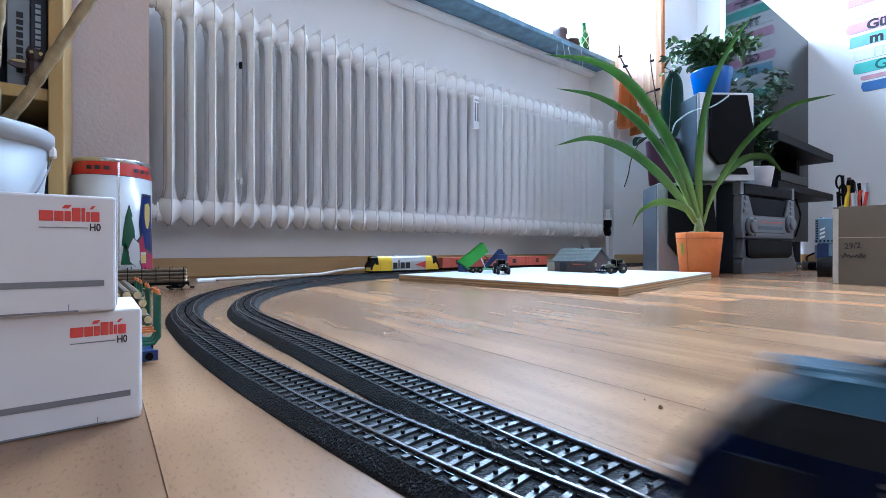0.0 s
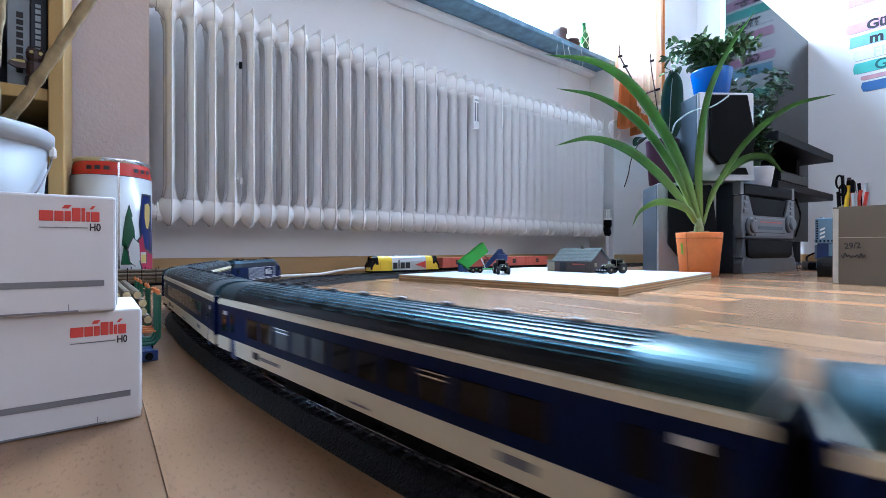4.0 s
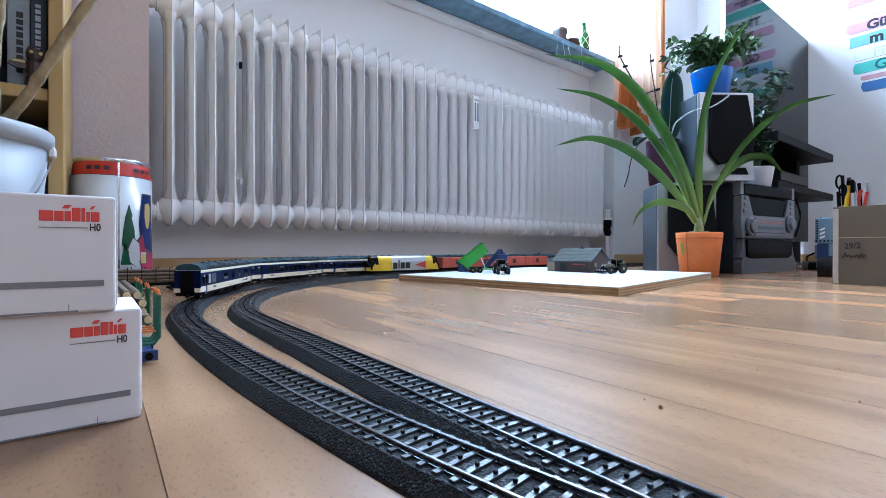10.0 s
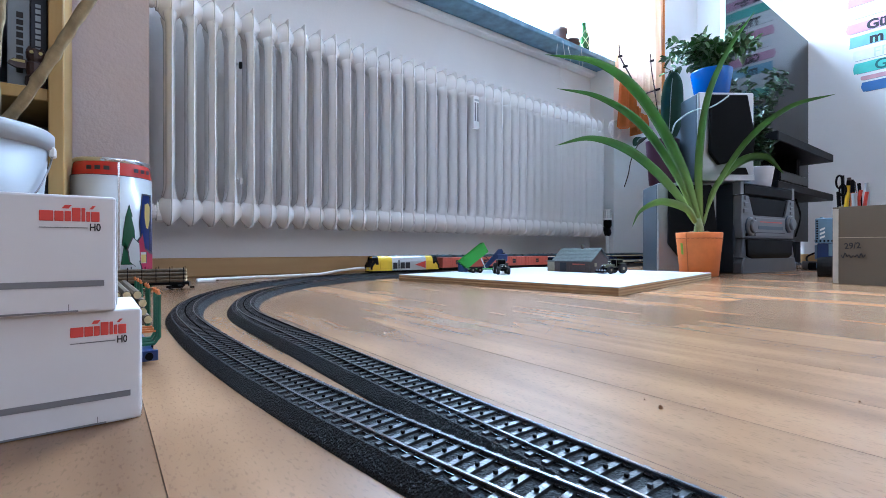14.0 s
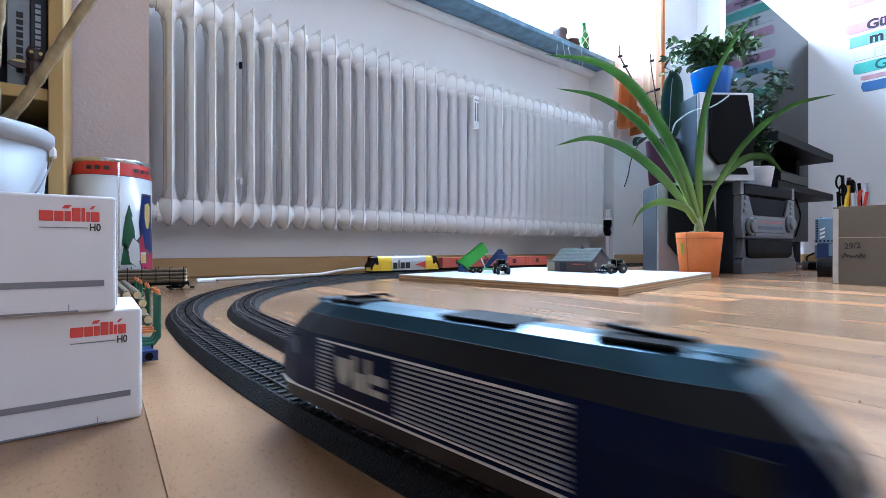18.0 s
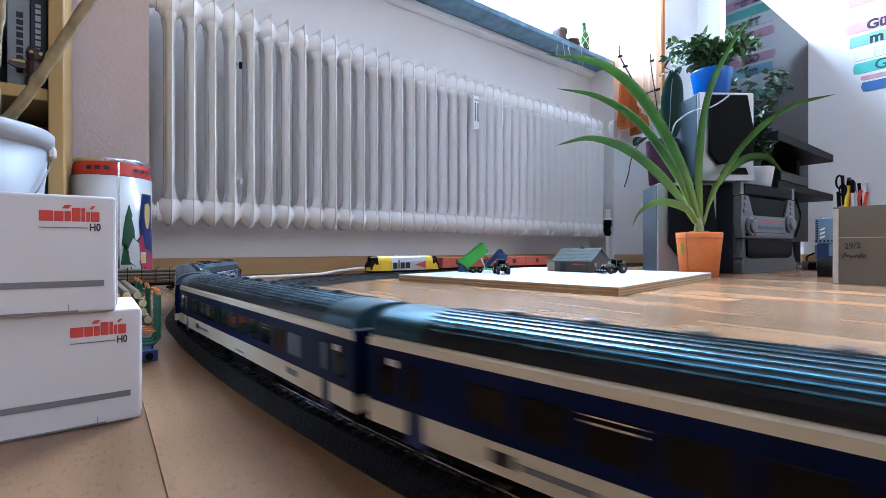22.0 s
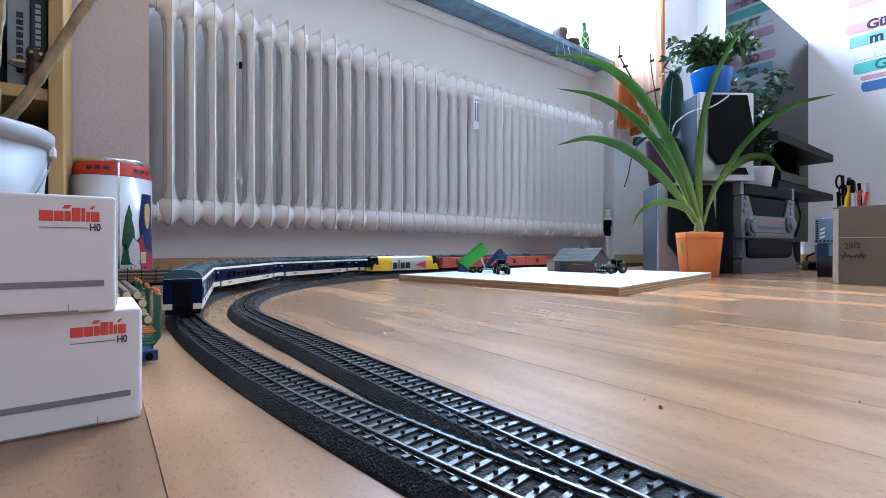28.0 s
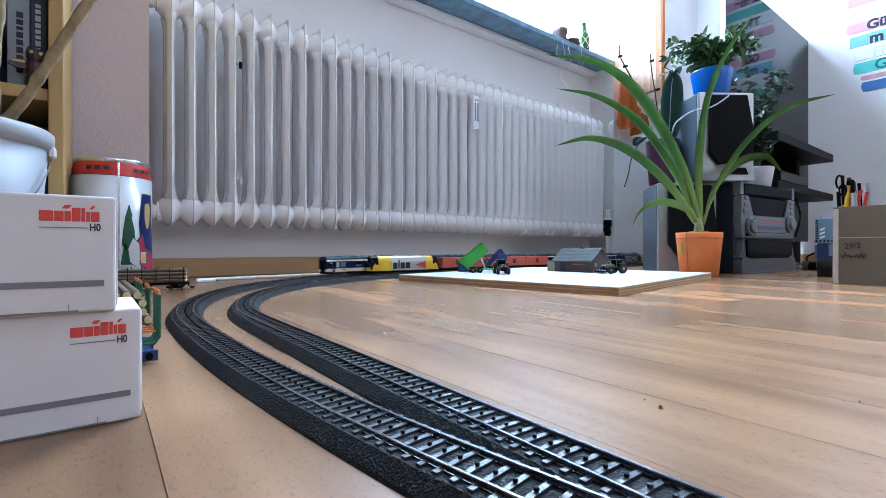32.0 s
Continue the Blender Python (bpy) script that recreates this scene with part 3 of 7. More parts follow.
def coach(kind):
    label = {"first": "blue and cream model coach with yellow stripe and ribbed roof", "second": "blue and cream model coach with ribbed grey roof",
             "luggage": "blue and cream model luggage van with few windows"}[kind]
    th = thing("passenger_coach" if kind != "luggage" else "luggage_van", label, "coach", group="cars of the express train")
    L, hw = LC - 0.0075, 0.0178
    e = L / 2
    side = [(-hw, 0.0285), (-hw, 0.0484), (hw, 0.0484), (hw, 0.0285)]
    part("body", shell(side, -e, e), M_COACH_BLUE, th, "dark blue body shell")
    low = shell([(-hw + 0.0004, 0.0192), (-hw - 0.0002, 0.0285), (hw + 0.0002, 0.0285), (hw - 0.0004, 0.0192)], -e + 0.028, e - 0.028)
    part("lower_panel", low, M_COACH_CREAM, th, "cream lower band")
    for s in (-1, 1):
        x0, x1 = sorted((s * (e + 0.0003), s * (e - 0.0195)))
        part("corner_panel", box(x0, -hw - 0.0002, 0.0205, x1, hw + 0.0002, 0.0283), M_COACH_CREAM, th, "cream end panel")
        x0, x1 = sorted((s * (e - 0.0195), s * (e - 0.028)))
        part("door_step", box(x0, -hw + 0.001, 0.0165, x1, hw - 0.001, 0.0285), M_DKBLUE, th, "recessed blue door foot")
    part("eaves_band", shell([(-hw - 0.0002, 0.0484), (-hw - 0.0002, 0.0512), (-hw + 0.001, 0.0525), (hw - 0.001, 0.0525), (hw + 0.0002, 0.0512), (hw + 0.0002, 0.0484)], -e - 0.0002, e + 0.0002), M_COACH_CREAM, th, "cream band under the roof")
    if kind == "first":
        for s in (-1, 1):
            part("stripe", box(-e, s * hw - 0.0003, 0.0468, e, s * hw + 0.0003, 0.0475), M_STRIPE, th, "yellow first-class stripe")
    roof = shell(arch(hw - 0.0004, 0.0524, 0.0618, 26), -e + 0.026, e - 0.026)
    rf = part("roof", roof, M_ROOF, th, "ribbed grey roof")
    crest = arch(hw - 0.0004, 0.0524, 0.0618, 34)
    for i in range(5, 30, 2):
        (y0, z0), (ya, za), (yb, zb) = crest[i], crest[i - 1], crest[i + 1]
        k = math.hypot(yb - ya, zb - za)
        ty, tz = (yb - ya) / k, (zb - za) / k
        ny, nz = (tz, -ty) if -ty > 0 else (-tz, ty)
        rib = [(y0 + ty * a + ny * h, z0 + tz * a + nz * h) for a, h in ((-0.00048, -0.0003), (-0.00025, 0.00042), (0.00025, 0.00042), (0.00048, -0.0003))]
        part("rib", shell(rib, -e + 0.026, e - 0.026), M_RIBGLINT, rf)
    for s in (-1, 1):
        x0, x1 = sorted((s * (e - 0.0005), s * (e - 0.026)))
        part("roof_end", shell(arch(hw - 0.0004, 0.0524, 0.0617, 26), x0, x1), M_ROOFENDGLARE, rf)
    for k in range(8):
        xv = -e + 0.05 + k * (2 * e - 0.1) / 7
        part("roof_vent", lathe([(0.0032, 0.0612), (0.0032, 0.0622), (0.0022, 0.0634), (0.0008, 0.0637)], 10, None, Matrix.Translation((xv, -0.003, 0))), M_ROOF, rf, "small dark roof vent")
    # windows and doors
    wm, sm, dm = pane_mesh(0.0148, 0.0108), pane_mesh(0.0085, 0.0125), pane_mesh(0.006, 0.0115)
    xs = [-0.092 + i * 0.0184 for i in range(11)] if kind != "luggage" else [-0.042, -0.031, 0.004, 0.04, 0.078, 0.089]
    for s in (-1, 1):
        for i, x in enumerate(xs):
            w = new("window", wm if kind != "luggage" else sm)
            w.parent = th
            w.location = (x, s * hw, 0.0383)
            if i in (2, 8) and kind != "luggage":
                part("sash", box(x - 0.0068, s * (hw + 0.0004) - 0.0002, 0.0412, x + 0.0068, s * (hw + 0.0004) + 0.0002, 0.0418), M_CHROME, th, "bright window rail")
                part("sash", box(x - 0.0068, s * (hw + 0.0004) - 0.0002, 0.0430, x + 0.0068, s * (hw + 0.0004) + 0.0002, 0.0434), M_CHROME, th, "bright window rail")
        if kind == "luggage":
            part("blind", box(-e + 0.032, s * hw - 0.0004, 0.0315, -e + 0.04, s * hw + 0.0004, 0.0455, 0.0002), M_BLIND, th, "white blind in a window")
            fr = part("framed_window", box(-e + 0.046, s * hw - 0.0004, 0.0312, -e + 0.0625, s * hw + 0.0004, 0.0458, 0.0002), M_FROST, th, "pale framed window")
            part("window_bar", box(-e + 0.046, s * hw - 0.0006, 0.038, -e + 0.0625, s * hw + 0.0006, 0.0388), M_CHROME, fr)
            part("window_post", box(-e + 0.0538, s * hw - 0.0006, 0.0312, -e + 0.0547, s * hw + 0.0006, 0.0458), M_CHROME, fr)
            for x in (-0.042, -0.031, 0.04):
                part("frosted_half", box(x - 0.0036, s * hw - 0.0005, 0.0325, x + 0.0036, s * hw + 0.0005, 0.0375, 0.0002), M_FROST, th, "frosted lower half of a window")
            part("loading_door", box(0.0115, s * hw - 0.0003, 0.0287, 0.034, s * hw + 0.0003, 0.0472, 0.0002), M_COACH_BLUE, th, "blue sliding door")
        for q in (-1, 1):
            d = new("door_window", dm)
            d.parent = th
            d.location = (q * (e - 0.0235), s * hw, 0.0385)
            t = new("toilet_window", sm)
            t.parent = th
            t.location = (q * (e - 0.0105), s * hw, 0.0385)
            part("number_plate", box(q * (e - 0.013) - 0.0022, s * hw - 0.0004, 0.0425, q * (e - 0.013) + 0.0022, s * hw + 0.0004, 0.0448), M_WHITE, th, "small white sign")
        # emblem and lettering as plain bars
        f = part("emblem", box(0.083, s * (hw + 0.0002) - 0.0002, 0.0225, 0.0905, s * (hw + 0.0002) + 0.0002, 0.0262), M_INK, th, "dark emblem block")
        part("lettering", box(0.058, s * (hw + 0.0002) - 0.0002, 0.0232, 0.081, s * (hw + 0.0002) + 0.0002, 0.0248), M_GREYINK, th, "grey bar of lettering")
        part("lettering", box(-0.02, s * (hw + 0.0002) - 0.0002, 0.0215, -0.006, s * (hw + 0.0002) + 0.0002, 0.0222), M_GREYINK, th)
        part("lettering", box(-0.095, s * (hw + 0.0002) - 0.0002, 0.0235, -0.083, s * (hw + 0.0002) + 0.0002, 0.0262), M_GREYINK, th)
    for s in (-1, 1):
        x0, x1 = sorted((s * (e - 0.001), s * (e + 0.0007)))
        part("end_wall", box(x0, -hw - 0.0001, 0.0265, x1, hw + 0.0001, 0.0522, 0.0003), M_COACH_BLUE, th, "dark blue end wall")
        part("end_foot", box(x0, -0.0095, 0.0195, x1, 0.0095, 0.0264), M_MATTBLACK, th)
    # ends: gangway, doors, buffers, couplers
    for s in (-1, 1):
        part("gangway", box(*(sorted((s * e, s * (e + 0.003)))[0:1]), -0.0085, 0.022, sorted((s * e, s * (e + 0.003)))[1], 0.0085, 0.05, 0.0008), M_MATTBLACK, th, "dark gangway door")
        part("end_beam", box(min(s * e, s * (e - 0.004)), -0.016, 0.0155, max(s * e, s * (e - 0.004)), 0.016, 0.0205), M_MATTBLACK, th)
        for y in (-0.0095, 0.0095):
            m = Matrix.Translation((s * (e - 0.001), y, 0.0185)) @ Matrix.Rotation(radians(90 * s), 4, "Y")
            part("buffer", lathe([(0.0012, 0), (0.0012, 0.003), (0.0022, 0.0031), (0.0022, 0.0038)], 8, None, m), M_MATTBLACK, th)
            part("tail_lamp", box(s * (e + 0.0001) - 0.0004, y * 1.55 - 0.0013, 0.046, s * (e + 0.0001) + 0.0004, y * 1.55 + 0.0013, 0.0475), M_WHITE, th)
    part("coupler", box(-e - 0.006, -0.002, 0.0135, -e + 0.01, 0.002, 0.016, 0.0006), M_BLACK, th)
    part("coupler", box(e - 0.01, -0.002, 0.0135, e + 0.006, 0.002, 0.016, 0.0006), M_BLACK, th)
    under = box(-e + 0.002, -0.0155, 0.0165, e - 0.002, 0.0155, 0.0193)
    part("underframe", under, M_MATTBLACK, th)
    for x0, x1 in ((-0.06, -0.03), (-0.02, 0.012), (0.03, 0.06)):
        part("equipment_box", box(x0, -0.0145, 0.0118, x1, 0.0145, 0.0166, 0.0005), M_MATTBLACK, th)
    for s in (-1, 1):
        bogie(th, s * 0.108)
    return th


def nosed(outline, x0, x1, rake, nose=0.012, taper=0.8, bm=None):
    """Like shell(), but both ends narrow towards the nose."""
    bm = bm or bmesh.new()
    rings = []
    for base, side, narrow in ((x0, 1, taper), (x0 + nose * 0.4, 1, (1 + taper * 2) / 3 + 0.03), (x0 + nose, 1, 1.0), (x1 - nose, -1, 1.0), (x1 - nose * 0.4, -1, (1 + taper * 2) / 3 + 0.03), (x1, -1, taper)):
        rings.append([bm.verts.new((base + side * rake(z), y * narrow, z)) for y, z in outline])
    n = len(outline)
    for a, b in zip(rings, rings[1:]):
        for i in range(n):
            bm.faces.new((a[i], b[i], b[(i + 1) % n], a[(i + 1) % n]))
    bm.faces.new(rings[0])
    bm.faces.new(rings[-1][::-1])
    return bm


def engine():
    th = thing("electric_locomotive", "dark blue model electric locomotive with white louvre stripes", "locomotive", group="cars of the express train")
    e, hw = 0.1135, 0.0178
    rake = lambda z: 0.029 * (max(0.0, z - 0.027) / 0.0336) ** 1.7 + max(0.0, 0.024 - z) * 0.4
    part("body", nosed([(-hw, 0.0212), (-hw, 0.0285), (-hw - 0.0001, 0.036), (-hw + 0.0002, 0.0415), (-hw + 0.0006, 0.0468), (hw - 0.0006, 0.0468), (hw - 0.0002, 0.0415), (hw + 0.0001, 0.036), (hw, 0.0285), (hw, 0.0212)], -e, e, rake, 0.02, 0.78), M_ENGINE, th, "glossy dark blue side")
    part("skirt", nosed([(-hw + 0.0008, 0.0145), (-hw + 0.0002, 0.0206), (hw - 0.0002, 0.0206), (hw - 0.0008, 0.0145)], -e + 0.003, e - 0.003, lambda z: 0.0), M_SKIRT, th, "dark brown skirt")
    part("waist_line", nosed([(-hw - 0.0003, 0.0205), (-hw - 0.0003, 0.0213), (hw + 0.0003, 0.0213), (hw + 0.0003, 0.0205)], -e + 0.001, e - 0.001, lambda z: 0.0), M_WHITE, th, "white line over the skirt")
    part("shoulder", nosed([(-hw + 0.0006, 0.0466), (-hw + 0.0018, 0.0505), (-hw + 0.0032, 0.0545), (hw - 0.0032, 0.0545), (hw - 0.0018, 0.0505), (hw - 0.0006, 0.0466)], -e, e, rake, 0.02, 0.78), M_ROOF, th, "dark grey sloped shoulder")
    roof = part("roof", nosed([(-hw + 0.0035, 0.0543), (-0.0105, 0.0592), (-0.004, 0.0606), (0.004, 0.0606), (0.0105, 0.0592), (hw - 0.0035, 0.0543)], -e, e, rake, 0.02, 0.78), M_ENGROOFSHEEN, th, "smooth dark roof with blue window sheen in its colour")
    # cab glass and side windows
    for s in (-1, 1):
        # curved windscreen in four strips of glass from the nose to the roof
        b = bmesh.new()
        rows = []
        for k in range(5):
            z = 0.0365 + 0.0042 * k
            y = 0.0131 - 0.0006 * k
            rows.append([b.verts.new((s * (e - rake(z) + o), yy, z)) for o in (0.0005, -0.0008) for yy in (-y, y)])
        for p, q in zip(rows, rows[1:]):
            for i, j in ((0, 1), (1, 3), (3, 2), (2, 0)):
                b.faces.new((p[i], p[j], q[j], q[i]))
        b.faces.new(rows[0])
        b.faces.new(rows[-1])
        part("windscreen", b, M_CABGLASS, th, "grey cab windscreen")
        part("wiper", tube([(s * (e - rake(0.037) + 0.0009), 0.002, 0.037), (s * (e - rake(0.047) + 0.0009), 0.006, 0.047)], 0.0004, 5), M_BLACK, th)
        part("nose_sign", box(s * e - 0.0006, -0.004, 0.029, s * e + 0.0003, 0.004, 0.0315), M_WHITE, th, "small pale sign on the nose")
        for y in (-0.0115, 0.0115):
            m = Matrix.Translation((s * (e - 0.0006), y, 0.0275)) @ Matrix.Rotation(radians(90 * s), 4, "Y")
            part("headlight", lathe([(0.0017, 0), (0.0019, 0.0007), (0.0013, 0.0011)], 10, None, m), M_CHROME, th, "clear round headlight")
            m = Matrix.Translation((s * (e - 0.002), y * 0.86, 0.018)) @ Matrix.Rotation(radians(90 * s), 4, "Y")
            part("buffer", lathe([(0.0013, 0), (0.0013, 0.0045), (0.0026, 0.0046), (0.0026, 0.0055)], 10, None, m), M_BLACK, th)
        part("coupler", box(min(s * (e - 0.008), s * (e + 0.005)), -0.002, 0.0135, max(s * (e - 0.008), s * (e + 0.005)), 0.002, 0.016), M_BLACK, th)
        for y in (-1, 1):
            part("cab_window", box(s * (e - 0.021) - 0.0042, y * (hw - 0.0001) - 0.0005, 0.0355, s * (e - 0.021) + 0.0042, y * (hw - 0.0001) + 0.0005, 0.0442, 0.0003), M_CABGLASS, th, "grey cab side window")
    for s in (-1, 1):
        y0, y1 = s * hw + min(0, s * 0.0007) * 1, s * hw + max(0, s * 0.0007)
        # louvres: twelve white lines in two panels
        for k in range(12):
            z = 0.0242 + k * 0.00168
            lean = hw + 0.0001 - max(0, z - 0.036) * 0.06
            for x0, x1 in ((0.061, 0.072), (-0.052, 0.0175)):
                part("louvre", box(x0, s * lean - 0.0003, z, x1, s * lean + 0.0003, z + 0.00075), M_LOUVRE, th)
        part("panel_line", box(-0.052, s * (hw - 0.0004) - 0.0004, 0.0442, 0.072, s * (hw - 0.0004) + 0.0004, 0.0449), M_WHITE, th, "thin white panel line")
        part("panel_line", box(-0.052, s * hw - 0.0003, 0.0229, 0.072, s * hw + 0.0003, 0.0235), M_WHITE, th, "thin white panel line")
        # emblem as plain pale shapes
        o = s * (hw + 0.0001)
        d = 1 if s > 0 else -1
        def px(u):
            return 0.0395 + d * u
        part("emblem", prism([(px(0.0175), 0.0395), (px(0.0065), 0.0395), (px(0.0075), 0.0325), (px(0.0105), 0.029), (px(0.0135), 0.029), (px(0.0165), 0.0325)], o - 0.0004, o + 0.0004, "y"), M_EMBLEM, th, "pale shield-shaped emblem")
        for u0, u1, z0, z1 in ((0.0055, 0.0028, 0.0285, 0.0415), (0.0035, -0.0025, 0.0285, 0.0355), (-0.0035, -0.0062, 0.0285, 0.0415), (-0.0072, -0.0155, 0.0285, 0.031), (-0.0072, -0.0155, 0.033, 0.0365)):
            a, b = sorted((px(u0), px(u1)))
            part("emblem", box(a, o - 0.0004, z0, b, o + 0.0004, z1, 0.0002), M_EMBLEM, th, "pale emblem block")
    # roof gear: folded pantographs and hatches
    for s in (-1, 1):
        base = part("pantograph", box(s * 0.066 - 0.012, -0.0085, 0.0598, s * 0.066 + 0.012, 0.0085, 0.0612, 0.0004), M_BLACK, roof, "folded dark pantograph")
        part("collector_bar", tube([(s * 0.058, -0.012, 0.0615), (s * 0.058, -0.009, 0.0632), (s * 0.058, 0.009, 0.0632), (s * 0.058, 0.012, 0.0615)], 0.0006, 6), M_BLACK, th)
        part("collector_arm", tube([(s * 0.078, 0, 0.0612), (s * 0.052, 0, 0.063)], 0.0008, 6), M_BLACK, th)
        part("roof_hatch", box(s * 0.086 - 0.006, -0.006, 0.0585, s * 0.086 + 0.006, 0.006, 0.0604, 0.0004), M_ENGROOFSHEEN, th, "raised roof hatch")
    part("roof_well", box(-0.03, -0.009, 0.0600, 0.004, 0.009, 0.0611, 0.0003), M_MATTBLACK, th)
    for s in (-1, 1):
        bogie(th, s * 0.062, 0.034, 0.0065)
    grow(th, 0.96, 1, 1)
    return th


M_ENGINE = material("engine_blue", (0.002, 0.009, 0.045), 0.4, vary=0.05, scale=60, spec=0.1)
M_CABGLASS = material("cab_glass", (0.02, 0.026, 0.034), 0.16, vary=0.1, scale=40, spec=0.12)
M_EMBLEM = material("emblem_white", (0.5, 0.5, 0.47), 0.5, vary=0.03, scale=60)
M_LOUVRE = material("louvre_grey", (0.36, 0.385, 0.43), 0.5, vary=0.05, scale=60)
# grey roof ends with the window's cyan glare in their colour
M_ROOFENDGLARE = material("roof_end", (0.035, 0.085, 0.11), 0.3, 0.7, vary=0.06, scale=60)
M_BLIND = material("window_blind", (0.5, 0.53, 0.56), 0.6, vary=0.05, scale=60)
M_FROST = material("frosted_pane", (0.13, 0.16, 0.19), 0.45, vary=0.2, scale=200)
M_STRIPE = material("stripe_yellow", (0.6, 0.44, 0.03), 0.4, vary=0.04, scale=60)
# dark roof; blue of the reflected window is mixed into the metal tint
M_ENGROOFSHEEN = material("engine_roof_sheen", (0.025, 0.075, 0.11), 0.32, 0.5, vary=0.06, scale=60)
M_SKIRT = material("skirt_brown", (0.02, 0.015, 0.014), 0.6, vary=0.2, scale=60)

TRAIN = [(engine(), LL / 2, 0.066)]
second = coach("second")
cars = [coach("first"), second, copy_thing(second, Matrix()), copy_thing(second, Matrix()), coach("luggage")]
for i, c in enumerate(cars):
    TRAIN.append((c, LL + LC * (i + 0.5), 0.108))

# ---- the parked train on the siding ----
SY = float(SIDING[-1, 2])


def diesel():
    th = thing("diesel_locomotive", "yellow and silver model diesel locomotive parked on the siding", "locomotive", pose(0.727, SY, 0, 0, 0, 180))
    e, hw = 0.12, 0.0185
    rake = lambda z: max(0.0, z - 0.034) * 0.55 + max(0.0, 0.022 - z) * 0.5
    prof = [(-hw, 0.0195), (-hw, 0.046), (-hw + 0.0035, 0.0565), (-0.009, 0.0612), (0.009, 0.0612), (hw - 0.0035, 0.0565), (hw, 0.046), (hw, 0.0195)]
    part("engine_room", shell(prof, -0.07, 0.05), M_SILVERPAINT, th, "silver middle body")
    for s, x0 in ((1, 0.05), (-1, -0.0705)):
        b = shell(prof, 0.0, e - abs(x0) if s > 0 else e - abs(x0))
        for v in b.verts:
            if v.co.x > 0.001:
                v.co.x -= rake(v.co.z)
            v.co.x = x0 + s * v.co.x
        cab = part("cab", b, M_YELLOW, th, "yellow driver's cab")
        b = bmesh.new()
        q = [(s * (e - rake(z) + 0.0004), y, z) for y, z in ((-0.0168, 0.03), (0.0168, 0.03), (0.0145, 0.0558), (-0.0145, 0.0558))]
        vs = [b.verts.new(c) for c in q] + [b.verts.new((c[0] - s * 0.0015, c[1] * 1.03, c[2])) for c in q]
        for f in ((0, 1, 2, 3), (7, 6, 5, 4), (0, 4, 5, 1), (1, 5, 6, 2), (2, 6, 7, 3), (3, 7, 4, 0)):
            b.faces.new([vs[i] for i in f])
        part("windscreen", b, M_WINDOW, cab, "black cab front")
        for y in (-1, 1):
            part("cab_window", box(s * (e - 0.02) - 0.0045, y * (hw + 0.0001) - 0.0005, 0.037, s * (e - 0.02) + 0.0045, y * (hw + 0.0001) + 0.0005, 0.047, 0.0004), M_WINDOW, cab)
            edge = [(s * (e - rake(z) + 0.0004 - d), z) for z, d in ((0.0225, 0.0), (0.034, 0.0), (0.046, 0.0), (0.046, 0.016), (0.04, 0.0095), (0.032, 0.006), (0.0225, 0.005))]
            part("nose_mask", prism(edge, y * (hw + 0.0002) - 0.0004, y * (hw + 0.0002) + 0.0004, "y"), M_WINDOW, cab, "black nose side")
            part("nose_mask", prism([(y * (hw + 0.0001), 0.046), (y * (hw - 0.0034), 0.0567), (y * 0.009, 0.0615), (y * 0.008, 0.0605), (y * (hw - 0.005), 0.056), (y * (hw - 0.001), 0.046)], *sorted((s * (e - 0.0075), s * (e - 0.024))), "x"), M_WINDOW, cab, "black cab brow")
            m = Matrix.Translation((s * (e + 0.0002), y * 0.011, 0.0265)) @ Matrix.Rotation(radians(90 * s), 4, "Y")
            part("headlight", lathe([(0.002, -0.001), (0.002, 0.0006), (0.0012, 0.001)], 10, None, m), M_WHITE, cab)
            m = Matrix.Translation((s * (e - 0.003), y * 0.0095, 0.018)) @ Matrix.Rotation(radians(90 * s), 4, "Y")
            part("buffer", lathe([(0.0013, 0), (0.0013, 0.0045), (0.0026, 0.0046), (0.0026, 0.0055)], 10, None, m), M_BLACK, cab)
    part("skirt", box(-e + 0.006, -hw + 0.001, 0.0145, e - 0.006, hw - 0.001, 0.0196, 0.0005), M_MATTBLACK, th)
    for s in (-1, 1):
        o = s * (hw + 0.0002)
        d = 1 if s > 0 else -1
        part("side_panel", box(0.05 - 0.0, o - 0.0003, 0.0215, 0.086, o + 0.0003, 0.053, 0.0003) if False else box(0.062, o - 0.0005, 0.024, 0.09, o + 0.0005, 0.05, 0.0008), M_YELLOW, th, "yellow access panel")
        part("emblem", prism([(-0.068, 0.024), (-0.068, 0.046), (-0.029, 0.035)], o - 0.0004, o + 0.0004, "y"), M_RED, th, "red triangle emblem")
        # lettering as four plain dark blocks
        for u0, u1, z0, z1 in ((0.047, 0.033, 0.0245, 0.0425), (0.0295, 0.0255, 0.0245, 0.05), (0.022, 0.0075, 0.0245, 0.0425), (0.0045, -0.011, 0.0245, 0.0425)):
            part("lettering", box(min(u0, u1), o - 0.0004, z0, max(u0, u1), o + 0.0004, z1, 0.0008), M_INK, th, "dark block of lettering")
    for k in range(5):
        part("exhaust_grille", box(-0.05 + k * 0.018, -0.007, 0.061, -0.036 + k * 0.018, 0.007, 0.0632, 0.0006), M_GREY, th)
    for s in (-1, 1):
        bogie(th, s * 0.07, 0.04, 0.006)
    return th


M_SILVERPAINT = material("silver_grey_paint", (0.46, 0.47, 0.49), 0.35, 0.1, vary=0.04, scale=60)
diesel()


